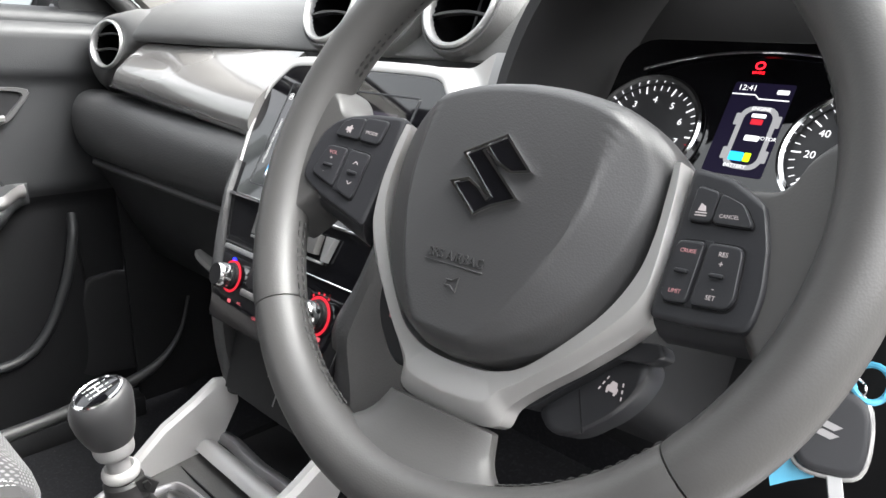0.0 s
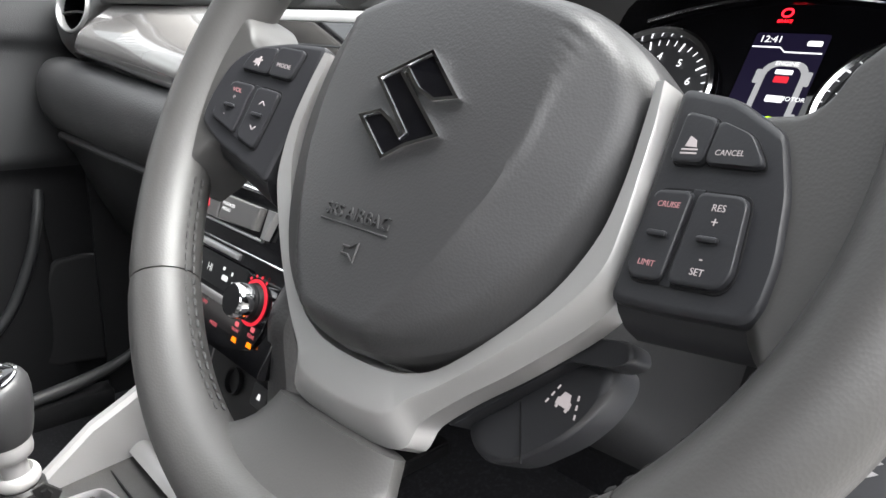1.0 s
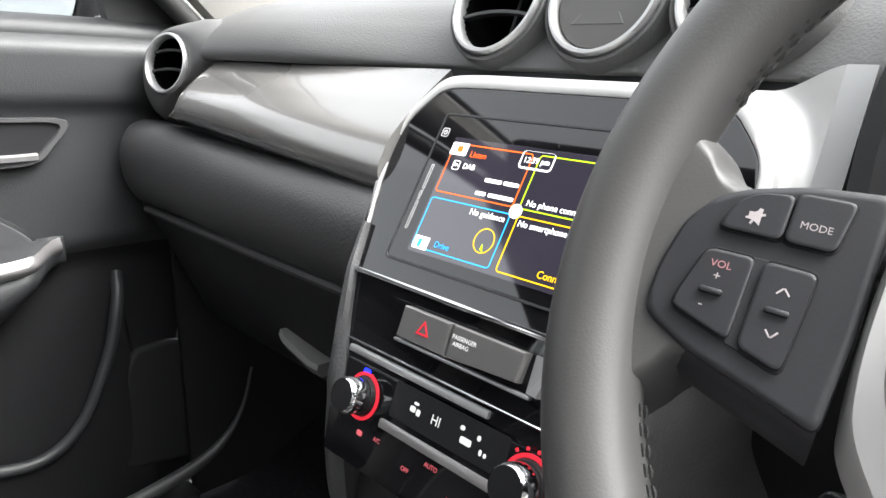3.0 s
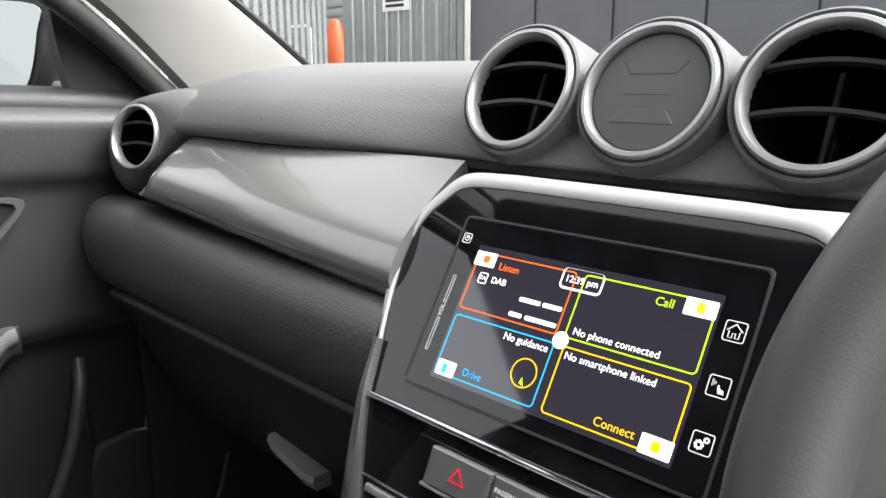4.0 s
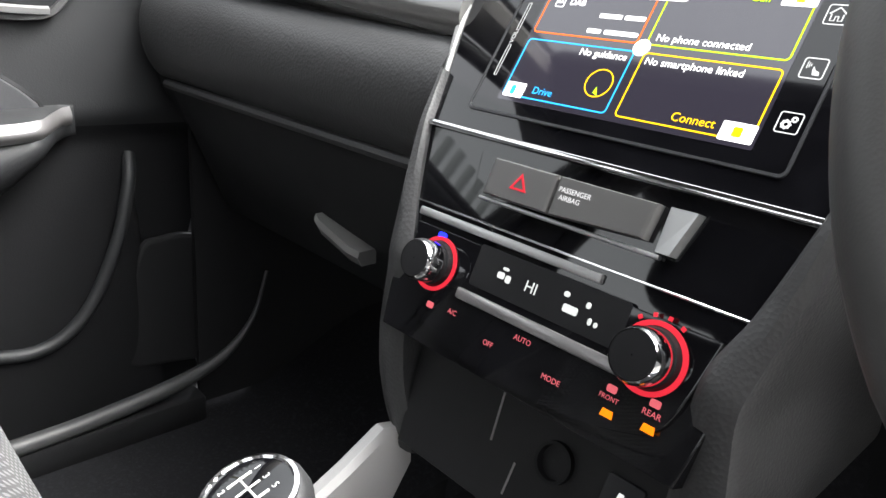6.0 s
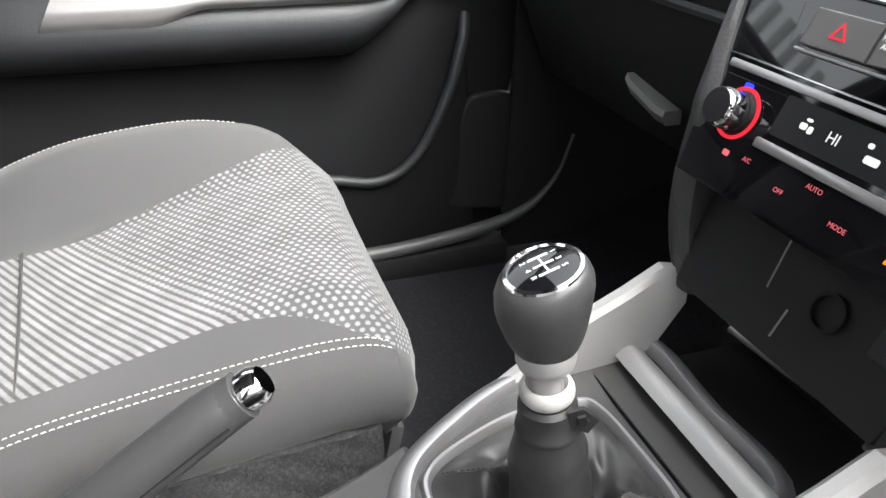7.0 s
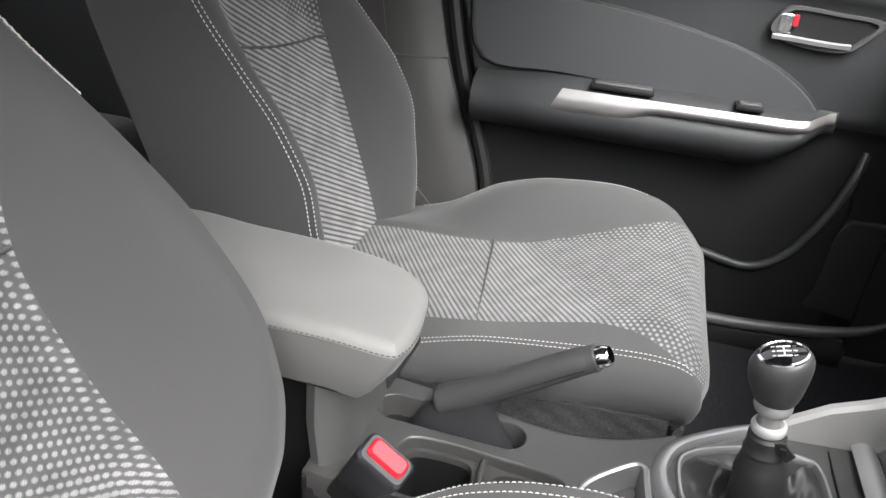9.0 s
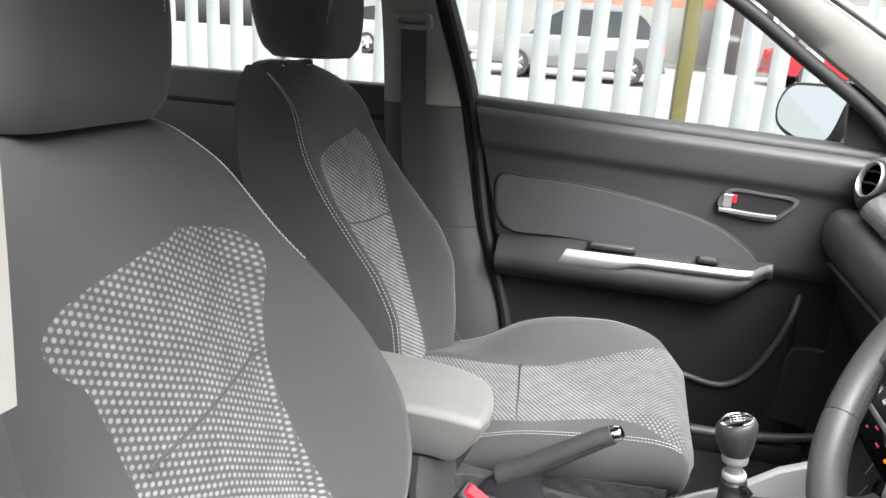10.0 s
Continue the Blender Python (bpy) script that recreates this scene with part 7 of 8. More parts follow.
for line in CUP:
    cup = part("cup_holder", lip(line, lambda x, y: cons_z(y) - 0.014, ((0, 0), (0.0004, -0.0016), (0.0020, -0.0016), (0.0030, 0.002), (0.0034, 0.006))), CONSOLE, tunnel, "moulded cup holder")
    # inside the cups the shade is put into a black colour
    part("cup_wall", lip(line, lambda x, y: cons_z(y) - 0.014, ((0.0034, 0.006), (0.006, 0.035), (0.010, 0.070))), DEEP, cup, "cup wall blackened for shade")
    part("cup_floor", fill_between(offset(line, 0.009), [], lambda x, y: cons_z(y) - 0.080), DEEP, cup, "cup floor blackened for shade")
part("divider", tube([(0.006, 0.058, 0.537), (0.04, 0.060, 0.5385), (0.084, 0.060, 0.537)], 0.004, 8), CONSOLE, tunnel)
# coin tray with a bright lip
part("coin_tray", lip(TRAY, cz, ((-0.0045, 0.0005), (-0.004, -0.0045), (-0.001, -0.0060), (0.0025, -0.0045), (0.0035, 0.002), (0.005, 0.030))), FRAME, tunnel, "satin metal lip of the small tray")
part("tray_floor", fill_between(offset(TRAY, 0.004), [], lambda x, y: cons_z(y) - 0.026), CONSOLE, tunnel)
part("tray_rest", plate(rounded(0.034, 0.026, 0.008, 5, 0.048, 0.210), 0.012, Matrix.Translation((0, 0, 0.536)), 0.003), PALE, tunnel, "pale pad in the tray")


# gear surround: satin frame that rises towards the dash
def sz(x, y):
    return curve([(0.24, 0.568), (0.30, 0.582), (0.40, 0.597), (0.48, 0.604)])(y) + 0.10 * max(0.0, -0.055 - x) * soft((y - 0.26) / 0.1)


CREST = spline([(-0.026, 0.250, 0), (0.008, 0.254, 0), (0.032, 0.266, 0), (0.048, 0.288, 0), (0.054, 0.33, 0), (0.056, 0.40, 0), (0.056, 0.470, 0), (-0.020, 0.474, 0), (-0.104, 0.470, 0), (-0.104, 0.40, 0), (-0.098, 0.345, 0), (-0.082, 0.300, 0), (-0.060, 0.264, 0)], 6, closed=True)
part("gear_frame", lip(CREST, sz, ((-0.016, 0.060), (-0.016, 0.016), (-0.012, 0.007), (-0.006, 0.002), (-0.001, 0.0), (0.002, 0.0008), (0.0045, 0.005), (0.0055, 0.012))), FRAME, tunnel, "satin metal gear surround")
BOOTLINE = spline([(-0.034, 0.266, 0), (0.008, 0.269, 0), (0.030, 0.278, 0), (0.041, 0.296, 0), (0.044, 0.35, 0), (0.044, 0.400, 0), (0.036, 0.410, 0), (-0.010, 0.410, 0), (-0.055, 0.406, 0), (-0.068, 0.392, 0), (-0.074, 0.345, 0), (-0.066, 0.300, 0), (-0.054, 0.274, 0)], 6, closed=True)


def plate_z(x, y):
    return sz(x, y) - 0.011


part("gear_plate", fill_between(offset(CREST, 0.005), [offset(BOOTLINE, 0.001)], plate_z), CONSOLE, tunnel, "grey plate round the boot")
part("gear_inner_rim", lip(BOOTLINE, plate_z, ((-0.003, 0.001), (-0.003, -0.002), (-0.0015, -0.004), (0.001, -0.004), (0.003, -0.001), (0.0045, 0.008))), FRAME, tunnel, "thin satin rim of the boot")
part("plate_joint", box((-0.098, 0.4185, 0.580), (0.052, 0.4200, 0.5912), 0.0003, 1), DEEP, tunnel)
for s in (-1, 1):
    fin = [[Vector((s * x, y, z)) for x, z in ((0.094, lo), (0.112, lo), (0.113, hi - 0.006), (0.108, hi), (0.100, hi), (0.096, hi - 0.005))] for y, lo, hi in ((0.285, 0.530, 0.548), (0.33, 0.555, 0.578), (0.36, 0.568, 0.600), (0.41, 0.580, 0.639), (0.445, 0.586, 0.656), (0.475, 0.604, 0.673), (0.497, 0.640, 0.668))]
    part("fin", loft(fin), PALE, tunnel, "pale silver fin rising to the stack")
part("tray", box((-0.092, 0.474, 0.575), (0.092, 0.60, 0.590), 0.003), DEEP, tunnel, "black tray floor")
part("tray_step", grid(lambda u, v: Vector((lerp(-0.096, 0.094, u), lerp(0.440, 0.470, v), 0.594 + 0.014 * math.sin(math.pi * (0.15 + 0.85 * v)))), 8, 8, thick=0.01, seen=Vector((0, 0.3, 1.5))), PALE, tunnel, "pale sill ahead of the gear lever")

# gear lever
COLLAR = surface("pale_collar", (0.36, 0.355, 0.345), 0.42, wear=0.04)
lever_m = frame_at((0.004, 0.336, 0.595), (1, 0, 0.0), (0.0, 1, 0.12))
gear = thing("gear_lever", "black gear knob with a chrome ringed cap on a leather boot", "gear lever", (0.0, 0.325, 0.58))


def oval(r, sx, sy, z, n=28, dy=0.0):
    # the top of the knob leans back towards the driver
    lean = 0.20 * soft((z - 0.112) / 0.035)
    return [lever_m @ Vector((r * sx * math.cos(k * math.tau / n) * 1.08, 1.08 * r * sy * math.sin(k * math.tau / n) + dy, z + lean * 1.08 * r * sy * math.sin(k * math.tau / n))) for k in range(n)]


knob = part("knob", loft([oval(0.0140, 1, 1, 0.1145), oval(0.0176, 1, 1, 0.1150), oval(0.0190, 1, 1, 0.118), oval(0.0216, 0.98, 1.0, 0.126), oval(0.0238, 0.97, 1.02, 0.138), oval(0.0251, 0.96, 1.02, 0.148), oval(0.0251, 0.96, 1.01, 0.155), oval(0.0236, 0.95, 0.99, 0.1605), oval(0.0217, 0.95, 0.97, 0.1637), oval(0.0200, 0.95, 0.97, 0.1645)]), PADSKIN, gear, "black leather knob")
part("cap_ring", loft([oval(0.0212, 0.95, 0.97, 0.1630), oval(0.0208, 0.95, 0.97, 0.1655), oval(0.0190, 0.95, 0.97, 0.1662), oval(0.0183, 0.95, 0.97, 0.1652)], cap=False), CHROME, knob, "chrome ring")
part("cap", loft([oval(0.0187, 0.95, 0.97, 0.1650), oval(0.0130, 0.95, 0.97, 0.1668), oval(0.0004, 0.95, 0.97, 0.1675)]), PIANO, knob, "glossy black cap")
MG = lever_m @ Matrix.Translation((0, 0, 0.1678)) @ Matrix.Rotation(math.atan(0.20), 4, "X")
for x in (-0.0075, 0.0, 0.0075):
    part("gate_mark", box((x - 0.0005, -0.006, -0.0012), (x + 0.0005, 0.006, 0.0001), 0.0002, 1, MG), WHITE, knob)
part("gate_mark", box((-0.0075, -0.0005, -0.0012), (0.0075, 0.0005, 0.0001), 0.0002, 1, MG), WHITE, knob)
for x, y, body in ((-0.0075, 0.0090, "1"), (0.0, 0.0090, "3"), (0.0075, 0.0090, "5"), (-0.0075, -0.0090, "2"), (0.0, -0.0090, "4"), (0.0075, -0.0090, "R")):
    words("gate_number", body, 0.0046, MG @ Matrix.Translation((x, y, -0.0004)), WHITE, knob)
part("grip_neck", loft([oval(0.0095, 1, 1, 0.0985), oval(0.0128, 1, 1, 0.0990), oval(0.0152, 1, 1, 0.1010), oval(0.0163, 1, 1, 0.1050), oval(0.0165, 1, 1, 0.1135), oval(0.0150, 1, 1, 0.116)]), PALE, gear, "pale plastic neck")
part("shaft", loft([oval(0.0092, 1, 1, 0.074), oval(0.0092, 1, 1, 0.0990)]), PALE, gear)
part("reverse_collar", loft([oval(0.0120, 1, 1, 0.0725)] + [oval(0.0112 + 0.0043 * math.sin(a), 1, 1, 0.0800 - 0.0065 * math.cos(a)) for a in np.linspace(0.3, 3.0, 9)] + [oval(0.0092, 1, 1, 0.0825)]), COLLAR, gear, "white rounded lift collar")
part("boot_top", loft([oval(0.0185, 1, 1, 0.0500), oval(0.0190, 1, 1, 0.0520), oval(0.0186, 1, 1, 0.0545), oval(0.0172, 1, 1, 0.0565), oval(0.0168, 1, 1, 0.0640), oval(0.0166, 1, 1, 0.0705), oval(0.0140, 1, 1, 0.0735)]), BOOT, gear, "leather band of the boot")

SLEEVE = curve([(0.0, 0.0192), (0.10, 0.0210), (0.25, 0.0243), (0.45, 0.0258), (0.70, 0.0268), (0.90, 0.0285), (1.0, 0.0315)])
BOOT_CORNERS = (-2.32, -1.02, 1.09, 2.39)


def boot(u, v):
    """Leather sleeve round the lever, a trough at its foot, and slack panels creased towards the corners of the rim."""
    i = u * len(BOOTLINE)
    k = int(i) % len(BOOTLINE)
    q = BOOTRIM[k].lerp(BOOTRIM[(k + 1) % len(BOOTRIM)], i - int(i))
    base = Vector((q.x, q.y, plate_z(q.x, q.y) - 0.003))
    d = Vector((q.x - 0.004, q.y - 0.336, 0)).normalized()
    ang = math.atan2(d.y, d.x)
    s = min(1.0, v / 0.55)
    r = SLEEVE(s) * (1 + 0.035 * math.sin(3 * ang + 5 * s) * s + 0.02 * math.sin(7 * ang - 8 * s) * s)
    p = lever_m @ Vector((r * d.x, r * d.y, lerp(0.052, -0.032, s)))
    p += d * 0.0005 * math.sin(17 * s + 5.0 * math.sin(ang + 0.8)) * soft(s / 0.2) * soft((1 - s) / 0.3)
    if v <= 0.55:
        return p
    f = (v - 0.55) / 0.45
    near = min(abs(math.remainder(ang - c, math.tau)) for c in BOOT_CORNERS)
    crease = max(0.0, 1 - near / 0.55)
    z = lerp(p.z, base.z, soft(f / 0.8))
    out = p.lerp(base, f)
    # a rolled fold stands up round the trough, a sharp ridge runs out to each corner
    z += (0.007 + 0.004 * math.sin(2 * ang + 0.6)) * math.exp(-((f - 0.28) / 0.15) ** 2) * soft(f / 0.16)
    z += 0.015 * crease ** 1.4 * soft(f / 0.2) * math.sin(math.pi * min(1.0, f ** 0.75))
    z += soft(f / 0.3) * (1 - f) * (0.0030 * math.sin(5 * ang + 9 * f + 1.2) + 0.0016 * math.sin(13 * ang - 14 * f))
    out.z = z
    return out


BOOTRIM = offset(BOOTLINE, 0.003)
part("boot", grid(boot, 208, 60, wrap_u=True), BOOT, gear, "creased black leather boot")
for ang in BOOT_CORNERS:
    near = [abs(math.remainder(math.atan2(p.y - 0.336, p.x - 0.004) - ang, math.tau)) for p in BOOTLINE]
    k = near.index(min(near))
    line = [boot(k / len(BOOTLINE), v) + Vector((0, 0, 0.0008)) for v in np.linspace(0.66, 0.97, 20)]
    part("boot_stitching", stitches([line], 0.0026, 0.0016, 0.0005, 0.0004), DARKTHREAD, gear, "black seam thread")
tag_m = frame_at((0.0215, 0.3420, 0.6630), (0.30, 0.93, 0.25), (0.10, -0.30, 1.0))
part("boot_tag", plate([(-0.0080, 0.0090), (0.0015, 0.0110), (0.0095, -0.0030), (0.0015, -0.0130), (-0.0085, -0.0040)], 0.0022, tag_m, 0.0008), BOOT, gear, "small black leather tag")
part("tag_stud", plate([(-0.0030, 0.0060), (0.0020, 0.0066), (0.0034, 0.0), (0.0, -0.0050), (-0.0040, -0.0016)], 0.0030, tag_m, 0.0012, 0.0015), RUBBER, gear, "glossy black stud")

# hand brake
brake = thing("parking_brake", "black parking brake lever with a chrome button", "parking brake", (-0.045, 0.0, 0.55))
HB = [(-0.048, -0.016, 0.560), (-0.048, -0.004, 0.566), (-0.047, 0.030, 0.587), (-0.045, 0.085, 0.626), (-0.043, 0.136, 0.663), (-0.042, 0.153, 0.6735)]
part("grip", tube(spline(HB, 6), lambda t: curve([(0, 0.010), (0.04, 0.016), (0.15, 0.0185), (0.5, 0.0172), (0.85, 0.0158), (1, 0.0145)])(t), 20), PADSKIN, brake, "black moulded grip")
part("grip_seam", tube([Vector(p) + Vector((0.0172 - 0.002 * k / 20, 0.0, -0.004)) for k, p in enumerate(spline(HB, 4)) if 2 < k < 19], 0.0007, 6), DEEP, brake)
part("collar", tube([HB[-2], (-0.0418, 0.1570, 0.6765)], 0.0150, 18), PADSKIN, brake)
part("button", tube([(-0.0418, 0.158, 0.6770), (-0.0412, 0.1660, 0.6825), (-0.0410, 0.1695, 0.6850)], lambda t: 0.0122 - 0.003 * (t > 0.7), 18), CHROME, brake, "chrome release button")
part("foot", loft([[Vector((-0.047 + hw * math.cos(t), lerp(y0, y1, 0.5) + (y1 - y0) / 2 * math.sin(t), z)) for t in np.linspace(0, math.tau, 21)[:-1]] for z, y0, y1, hw in ((0.490, -0.050, 0.092, 0.030), (0.522, -0.046, 0.082, 0.026), (0.545, -0.034, 0.066, 0.0195), (0.565, -0.018, 0.058, 0.0165), (0.590, 0.012, 0.062, 0.0150), (0.610, 0.040, 0.075, 0.012))]), BUTTON, brake, "dark rubber lever skirt")

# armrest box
# the lid's own skin again, with the shade of its sides in the colour
ARMSHADE = surface("armrest_side_shaded", (0.075, 0.073, 0.071), 0.6, grain=0.3, grain_size=900, sheen=0.1)
BINSKIN = surface("storage_box_plastic", (0.056, 0.056, 0.055), 0.45, grain=0.2)
armrest = thing("console_box", "grey padded armrest lid on a dark storage box between the seats", "armrest", (0.0, -0.2, 0.50))


LID = spline([(-0.070, -0.36, 0), (-0.069, -0.25, 0), (-0.066, -0.165, 0), (-0.055, -0.095, 0), (-0.040, -0.052, 0), (-0.018, -0.028, 0), (0.020, -0.018, 0), (0.060, -0.014, 0), (0.088, -0.018, 0), (0.101, -0.032, 0), (0.102, -0.10, 0), (0.104, -0.20, 0), (0.106, -0.36, 0), (0.02, -0.366, 0)], 6, closed=True)


def lid_ring(z, inset, back):
    out = []
    for p in offset(LID, inset):
        y = p.y if p.y < -0.095 else -0.095 + (p.y + 0.095) * (1 - back)
        out.append(Vector((p.x, y, z - 0.006 * soft((p.y + 0.10) / 0.10))))
    return out


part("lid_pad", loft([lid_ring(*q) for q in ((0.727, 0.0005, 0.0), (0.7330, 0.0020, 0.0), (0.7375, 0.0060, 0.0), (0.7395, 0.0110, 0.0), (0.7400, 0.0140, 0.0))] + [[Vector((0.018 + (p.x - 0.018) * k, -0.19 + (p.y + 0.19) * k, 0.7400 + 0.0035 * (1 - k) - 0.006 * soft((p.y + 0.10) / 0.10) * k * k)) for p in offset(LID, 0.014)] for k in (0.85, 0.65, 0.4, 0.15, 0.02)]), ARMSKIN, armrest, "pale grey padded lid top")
part("lid_base", loft([lid_ring(*q) for q in ((0.660, 0.016, 0.55), (0.664, 0.008, 0.50), (0.678, 0.002, 0.36), (0.700, -0.0005, 0.16), (0.720, 0.0, 0.02), (0.727, 0.0012, 0.0))]), ARMSHADE, armrest, "padded lid side, its grey darkened for shade")
part("lid_stitching", stitches([[p + Vector((0, 0, 0.001)) for p in lid_ring(0.7285, 0.0004, 0.0)]], 0.0032, 0.0022, 0.0006, 0.0003, lambda p: (p - Vector((0.02, -0.2, 0.72))).normalized()), DARKTHREAD, armrest, "dark thread round the lid")
part("bin", loft([[Vector((x, y, z)) for x, y in ((-0.060, f - 0.030), (-0.060, f), (-0.054, f + 0.008), (0.060, f + 0.008), (0.072, f), (0.084, f - 0.012), (0.086, f - 0.018), (0.080, f - 0.030))] for z, f in ((0.50, -0.088), (0.555, -0.090), (0.60, -0.094), (0.664, -0.092))]), BINSKIN, armrest, "dark grey front of the storage box")
# matt black carries the shade of the gap behind the box front
part("bin_back", box((-0.045, -0.25, 0.42), (0.045, -0.121, 0.662), 0.004), DEEP, armrest, "storage box body blackened for the shaded gap")

# seat belt buckles
for bname, org, right, up, lab in (("seat_belt_buckle", (0.150, -0.010, 0.648), (0.10, 0.86, -0.50), (0.36, 0.50, 0.79), "black seat belt buckle with a red button beside the driver's seat"), ("seat_belt_buckle", (-0.088, -0.077, 0.618), (0.05, 0.93, -0.36), (-0.22, 0.29, 0.93), "black seat belt buckle with a red button beside the passenger seat")):
    bk = thing(bname, lab, "belt buckle", org, group="belt buckles")
    mb = frame_at(org, right, up)
    mb = mb @ Matrix.Rotation(radians(-90), 4, "X")
    part("body", loft([[mb @ Vector((p[0], p[1], z)) for p in rounded(w, d, 0.006, 4)] for w, d, z in ((0.042, 0.020, -0.090), (0.046, 0.024, -0.060), (0.052, 0.030, -0.012), (0.051, 0.030, 0.0), (0.046, 0.026, 0.003))]), BUTTON, bk, "black plastic body")
    part("button", loft([[mb @ Vector((p[0], p[1] + 0.001, z)) for p in rounded(w, d, 0.005, 4)] for w, d, z in ((0.041, 0.019, -0.004), (0.040, 0.0185, 0.006), (0.035, 0.014, 0.0090))]), RED, bk, "red release button")
    part("stalk", loft([[mb @ Vector((p[0], p[1], z)) for p in rounded(w, d, 0.004, 3)] for w, d, z in ((0.034, 0.012, -0.17), (0.040, 0.014, -0.09))]), RUBBER, bk)

# seat belt on the pillar
belt = thing("seat_belt", "dark seat belt hanging from a beige ring on the door pillar", "seat belt", (-0.67, -0.37, 1.2))
MB = frame_at((-0.630, -0.375, 1.268), (0.12, 1.0, 0.0), (0.12, 0.0, 1.0))
part("guide", band(rounded(0.092, 0.036, 0.015, 5), rounded(0.064, 0.012, 0.005, 5), 0.012, MB, -0.004, 0.004), PILLAR, belt, "beige belt guide")
part("webbing", loft([[Vector((x, y + dy, z)) for dy in (-0.030, 0.030) for _ in (0,)] + [Vector((x - 0.002, y + dy, z)) for dy in (0.030, -0.030)] for x, y, z in ((-0.630, -0.375, 1.262), (-0.640, -0.372, 1.15), (-0.648, -0.366, 1.0), (-0.672, -0.355, 0.85), (-0.675, -0.33, 0.65), (-0.68, -0.31, 0.50))]), WEB, belt, "dark woven webbing")
part("upper_webbing", loft([[Vector((x, y + dy, z)) for dy in (-0.020, 0.020)] + [Vector((x - 0.002, y + dy, z)) for dy in (0.020, -0.020)] for x, y, z in ((-0.632, -0.372, 1.268), (-0.620, -0.375, 1.36), (-0.600, -0.38, 1.45))]), PILLAR, belt)
anchor = solo("belt_anchor", loft([[Vector((x, y + dy, z + dy * 0.9)) for x, dy in ((-0.660, -0.009), (-0.652, -0.010), (-0.650, 0.0), (-0.652, 0.010), (-0.660, 0.009))] for y, z in ((-0.315, 0.612), (-0.272, 0.566), (-0.231, 0.521), (-0.20, 0.487))]), LOWPILLAR, "grey belt anchor strap beside the passenger seat", "belt anchor")

# rear bench, only its top shows between the front seats
bench = thing("rear_bench", "dark cloth rear bench seat", "rear seat", (0, -1.1, 0.4))
part("cushion", box((-0.66, -1.35, 0.42), (0.66, -0.85, 0.60), 0.04, 4), CLOTH, bench)
part("backrest", box((-0.66, -1.52, 0.55), (0.66, -1.38, 1.08), 0.04, 4), CLOTH, bench)

# ---- the yard outside ----
GALV = surface("galvanised_steel", (0.155, 0.168, 0.17), 0.55, metal=0.1, wear=0.12, wear_size=3)
fence = thing("palisade_fence", "galvanised steel palisade fence beside the car", "fence", (-3.1, 0.0, 0), kind="structure")
pale_bm = bmesh.new()
add_loft(pale_bm, [[Vector((x, y, z)) for x, y in ((0.0, -0.043), (0.014, -0.018), (0.014, 0.018), (0.0, 0.043), (-0.004, 0.043), (0.009, 0.016), (0.009, -0.016), (-0.004, -0.043))] for z in (0.05, 2.3)])
pale_me = mesh_of(pale_bm)
pale_me.materials.append(GALV)
k = 0
for y in np.arange(-6.5, 1.05, 0.152):
    p = hang(new("pale", pale_me), fence)
    p.location = (-3.1 + 0.004 * math.sin(7 * k), y + 0.004 * math.sin(3 * k), 0.01 * math.sin(5 * k))
    k += 1
for y in np.arange(1.18, 5.0, 0.152):
    p = hang(new("pale", pale_me), fence)
    p.location = (-3.1 - 0.75 * (y - 1.1), y, 0)
    p.rotation_euler = (0, 0, 0.64)
for z in (0.45, 1.9):
    part("rail", box((-3.15, -6.6, z - 0.025), (-3.115, 1.1, z + 0.025), 0.004), GALV, fence)
OLIVE = surface("olive_paint", (0.055, 0.048, 0.009), 0.7, wear=0.2)
post = solo("fence_post", box((-3.09, 0.305, 0), (-3.02, 0.380, 2.5), 0.008), OLIVE, "olive painted steel gate post", "fence post")


# buildings and parked cars across the road
BRICK = surface("red_brick", (0.30, 0.12, 0.08), 0.9, wear=0.25, wear_size=5, grain=0.6, grain_size=25)
RENDER_ = surface("pale_render", (0.125, 0.125, 0.119), 0.9, wear=0.12, wear_size=1.5)
DARKGLASS = surface("dark_window", (0.012, 0.015, 0.017), 0.2, spec=0.15)
house = thing("brick_building", "red brick building with pale window surrounds across the road", "building", (-30, 2, 0))
part("wall", box((-34, -16, 0), (-30, 14, 3.0), 0.02), RENDER_, house)
part("upper_wall", box((-34, -16, 3.0), (-30.02, 14, 7), 0.02), BRICK, house, "red brick upper storey")
for y in np.arange(-13.5, 13, 3.4):
    wd = part("window", box((-30.02, y - 0.7, 3.7), (-29.94, y + 0.7, 5.3), 0.01), RENDER_, house, "pale window surround")
    part("pane", box((-29.95, y - 0.58, 3.82), (-29.92, y + 0.58, 5.18), 0.005), DARKGLASS, wd)
part("plinth", box((-30.15, -16, 0), (-29.95, 14, 0.9), 0.02), RENDER_, house)
part("roof", box((-34.4, -16.5, 7.0), (-29.6, 14.5, 7.4), 0.05), DARKGLASS, house)


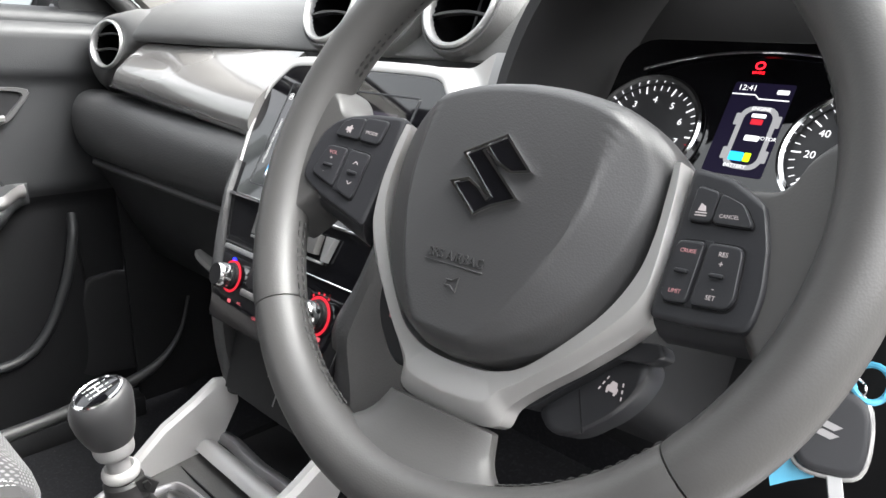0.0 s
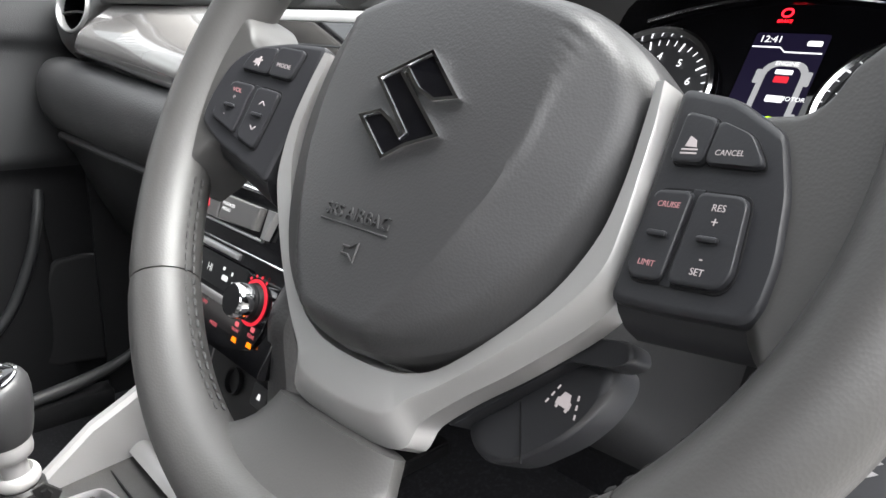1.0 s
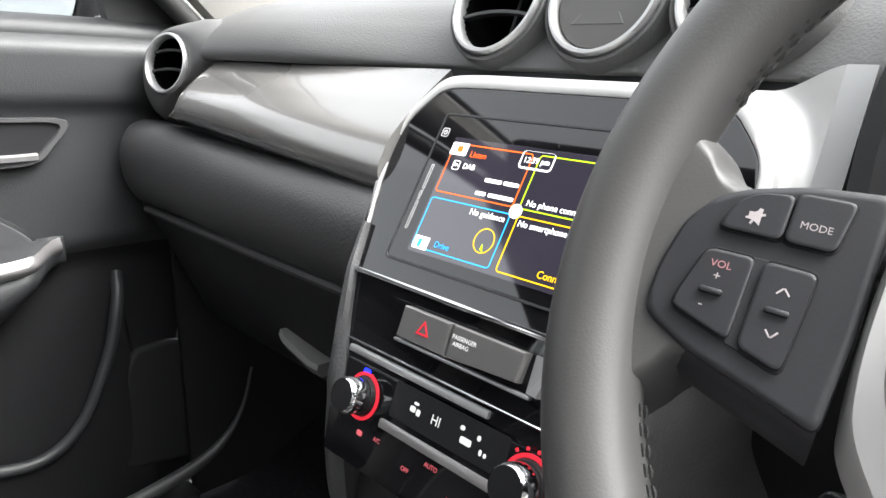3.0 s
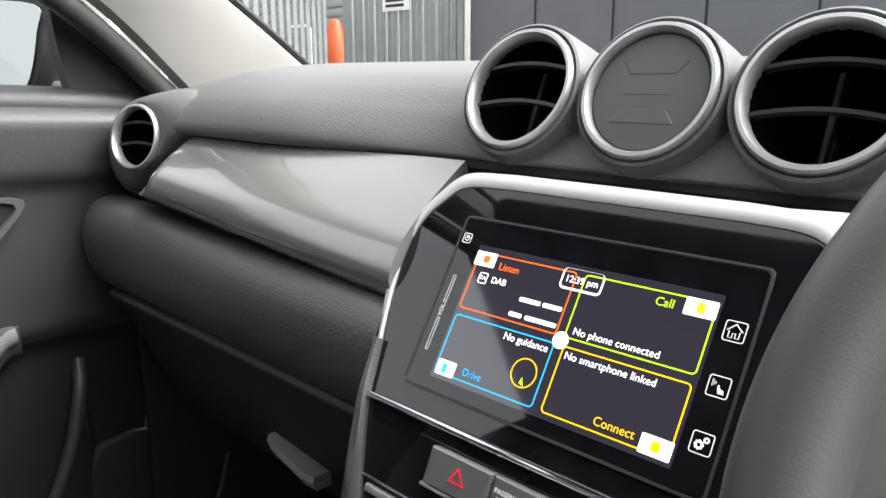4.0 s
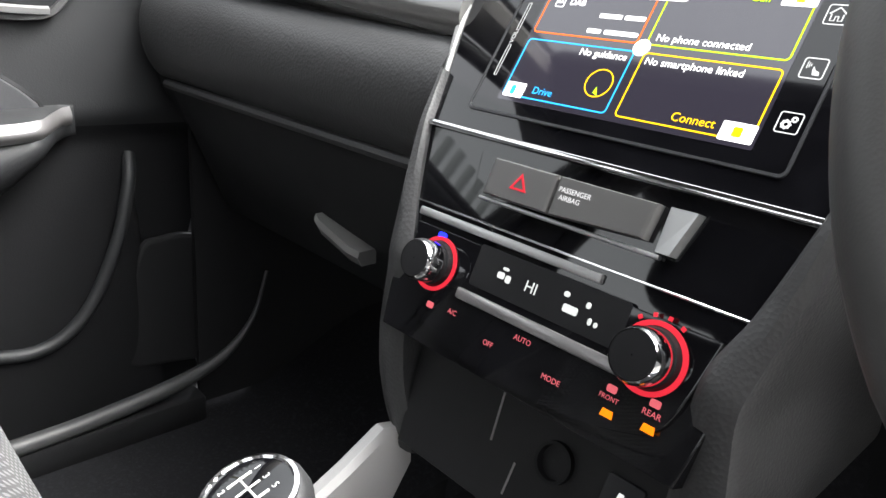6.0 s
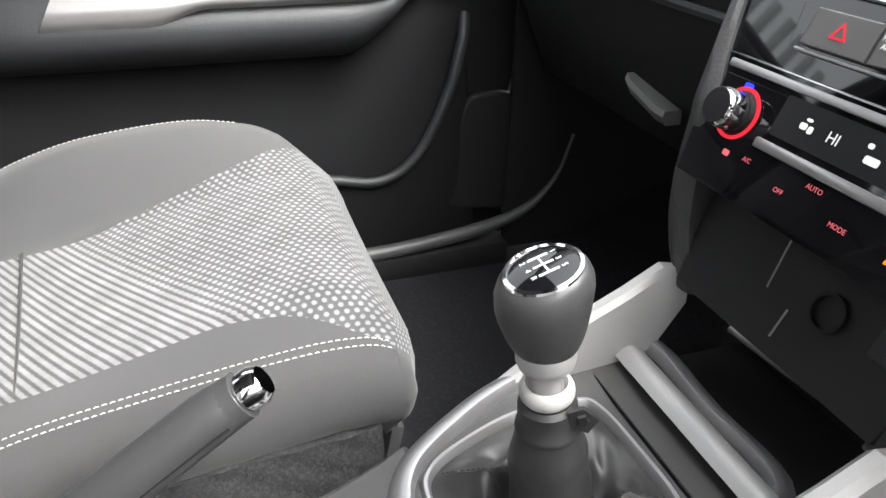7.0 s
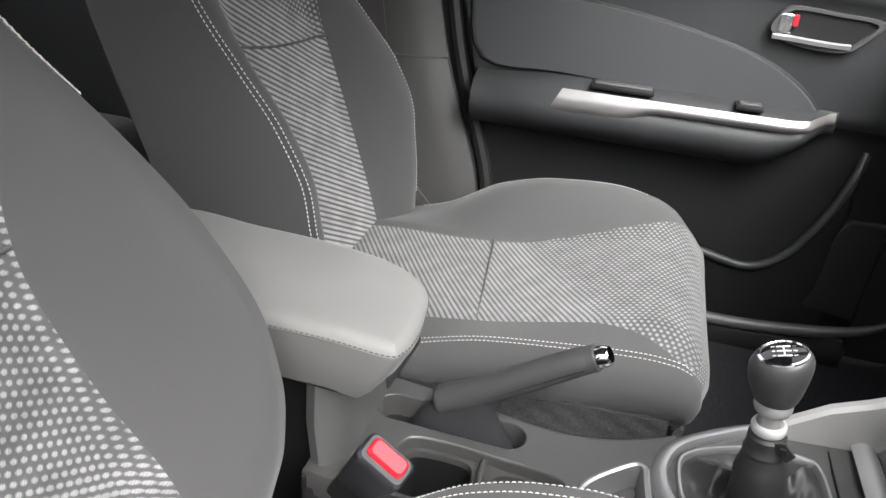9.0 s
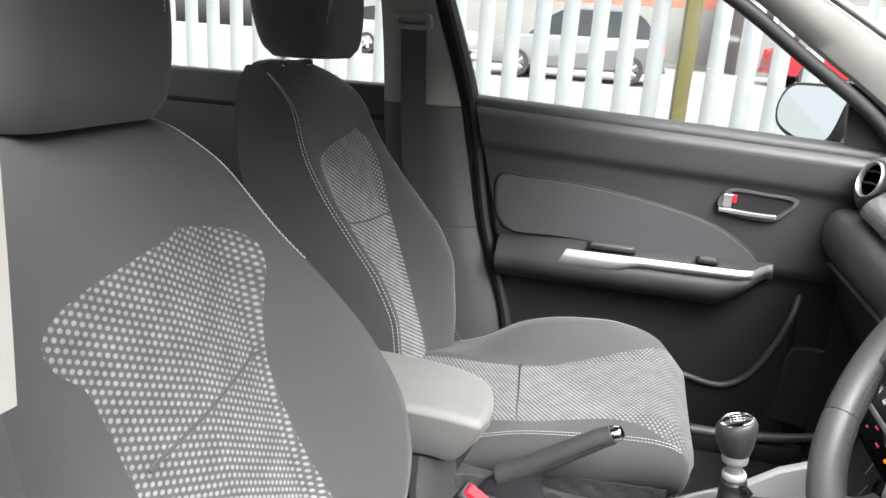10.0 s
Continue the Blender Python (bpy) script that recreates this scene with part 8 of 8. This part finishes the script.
def parked_car(label, at, turn, paint, tall=1.62, long=4.2):
    """A parked family car: body, glasshouse, wheels with tyres and rims, lamps."""
    car = thing("parked_car", label, "car", at, group="parked cars")
    m = Matrix.Translation(at) @ Matrix.Rotation(radians(turn), 4, "Z")
    h = long / 2
    low_ = [(-h, 0.45), (-h + 0.02, 0.80), (-h + 0.10, 0.98), (-h + 0.35, 1.02), (-0.75, 1.02), (0.85, 1.00), (h - 0.55, 0.94), (h - 0.12, 0.82), (h, 0.62), (h - 0.02, 0.36), (h - 0.3, 0.28), (-h + 0.3, 0.28)]
    line = spline([(x, z, 0) for x, z in low_], 3, closed=True)
    rings = [[m @ Vector((p.x, y, lerp(0.55, p.y, k))) for p in line] for y, k in ((-0.88, 0.86), (-0.84, 1.0), (0.84, 1.0), (0.88, 0.86))]
    body = part("body", loft(rings), paint, car)
    cab = spline([(x, z, 0) for x, z in ((-h + 0.25, 1.0), (-h + 0.42, 1.35), (-h + 0.75, tall - 0.04), (-0.4, tall), (0.35, tall - 0.06), (1.05, 1.0))], 4)
    rings = [[m @ Vector((p.x, y * lerp(1.0, 0.80, (p.y - 1.0) / (tall - 1.0)), p.y)) for p in cab] for y in (-0.82, 0.82)]
    part("glasshouse", loft(rings), DARKGLASS, car, "dark car windows")
    top_ = [p for p in cab if p.y > tall - 0.12]
    part("roof", loft([[m @ Vector((p.x, y, p.y + 0.012)) for p in top_] + [m @ Vector((p.x, y, p.y - 0.03)) for p in reversed(top_)] for y in (-0.66, 0.66)]), paint, car)
    for x in (-h + 0.75, h - 0.82):
        for s in (-1, 1):
            mw = m @ Matrix.Translation((x, s * 0.80, 0.33)) @ Matrix.Rotation(radians(90), 4, "X")
            wh = part("wheel", lathe([(0.22, -0.10), (0.31, -0.10), (0.33, -0.06), (0.33, 0.06), (0.31, 0.10), (0.22, 0.10)], mw, 28, close=True), RUBBER, car, "black tyre")
            part("rim", lathe([(0.22, -0.09), (0.18, -0.05 * 0), (0.05, -0.09), (0.0004, -0.095), ], mw, 28), SILVER, wh)
            for k in range(5):
                part("spoke", box((0.03, -0.03, -0.098), (0.21, 0.03, -0.06), 0.01, 1, mw @ Matrix.Rotation(k * math.tau / 5, 4, "Z")) if s > 0 else box((0.03, -0.03, 0.06), (0.21, 0.03, 0.098), 0.01, 1, mw @ Matrix.Rotation(k * math.tau / 5, 4, "Z")), SILVER, wh)
    for s in (-1, 1):
        part("headlamp", box((h - 0.22, s * 0.60 - 0.18, 0.66), (h - 0.02, s * 0.60 + 0.18, 0.80), 0.04, 2, m), WHITE, car)
        part("tail_lamp", box((-h - 0.01, s * 0.66 - 0.14, 0.70), (-h + 0.12, s * 0.66 + 0.14, 0.96), 0.03, 2, m), RED, car)
    return car


CARSILVER = surface("silver_car_paint", (0.085, 0.089, 0.093), 0.4, metal=0.3, coat=0.3, wear=0.02)
CARWHITE = surface("white_car_paint", (0.20, 0.20, 0.198), 0.3, coat=1.0, wear=0.02)
CARRED = surface("red_car_paint", (0.22, 0.008, 0.013), 0.3, coat=0.4, wear=0.02)
parked_car("silver family car parked beyond the fence", (-17.6, -1.5, 0.50), -90, CARSILVER)
parked_car("white family car parked beyond the fence", (-22.5, -7.0, 0.65), 80, CARWHITE, 1.5)
parked_car("red family car parked beyond the fence", (-21.5, 5.6, 0.62), 100, CARRED, 1.5)
hut = thing("white_building", "plain white commercial building with a long sign board", "building", (-26, 16, 0))
part("wall", box((-32, 3.2, 0), (-26, 30, 5), 0.02), RENDER_, hut)
part("sign", box((-26.05, 3.4, 2.3), (-25.95, 12, 3.1), 0.01), WHITE, hut)
for y in (3.7, 4.3, 4.9, 5.5, 6.4):
    part("sign_bar", box((-25.96, y, 2.45), (-25.92, y + 0.4, 2.85), 0.01), DEEP, hut)

# works building ahead of the car
PANEL = surface("grey_cladding", (0.085, 0.09, 0.105), 0.5, wear=0.1, wear_size=2)
shed = thing("works_building", "grey clad works building ahead of the car", "building", (0, 8.5, 0))
part("wall", box((-7.18, 8.5, 0), (14, 9.0, 5.5), 0.02), PANEL, shed)
for x in np.arange(-6.0, 13, 1.2):
    part("panel_joint", box((x - 0.012, 8.485, 0), (x + 0.012, 8.502, 5.5), 0.002), DEEP, shed)
gate = thing("steel_gate", "grey corrugated steel gate beside the works building", "gate", (-8.6, 8.4, 0))
for k, x in enumerate(np.arange(-9.97, -7.25, 0.14)):
    part("rib", box((x, 8.38 - 0.02 * (k % 2), 0.05), (x + 0.105, 8.42, 2.7), 0.008), GALV, gate)
part("frame", box((-9.97, 8.42, 0.1), (-7.2, 8.46, 0.2), 0.005), GALV, gate)
part("notice", box((-8.90, 8.33, 2.06), (-8.30, 8.36, 2.40), 0.004), WHITE, gate, "white notice")
for z in (2.14, 2.22, 2.30):
    part("notice_bar", box((-8.82, 8.322, z - 0.025), (-8.40, 8.332, z + 0.02), 0.002), DEEP, gate)
SHUT = surface("pale_shutter", (0.24, 0.26, 0.245), 0.5, wear=0.08, wear_size=2)
shut = thing("roller_shutter", "pale green-grey roller shutter building", "building", (-11, 8.8, 0))
part("wall", box((-18, 8.9, 0), (-10.2, 9.3, 4.5), 0.02), SHUT, shut)
for z in np.arange(0.2, 4.4, 0.16):
    part("slat", box((-17.9, 8.86, z), (-10.3, 8.91, z + 0.12), 0.01), SHUT, shut)
part("post", box((-10.15, 8.6, 0), (-9.99, 8.85, 4.5), 0.02), WHITE, shut)
ORANGE = surface("orange_plastic", (0.5, 0.07, 0.012), 0.5)
beacon = solo("orange_sack", lathe([(0.10, 0.0), (0.16, 0.1), (0.18, 0.5), (0.15, 0.9), (0.09, 1.05), (0.0004, 1.08)], Matrix.Translation((-10.28, 8.45, 0.95)), 20), ORANGE, "orange hanging plastic bag on the gate post", "bag")
arch = solo("white_hoop", tube([(-11.5, 8.3, 0), (-11.5, 8.3, 1.88), (-11.45, 8.3, 1.93), (-10.85, 8.3, 1.93), (-10.8, 8.3, 1.88), (-10.8, 8.3, 0)], 0.025, 8), WHITE, "white tubular steel hoop barrier", "barrier")
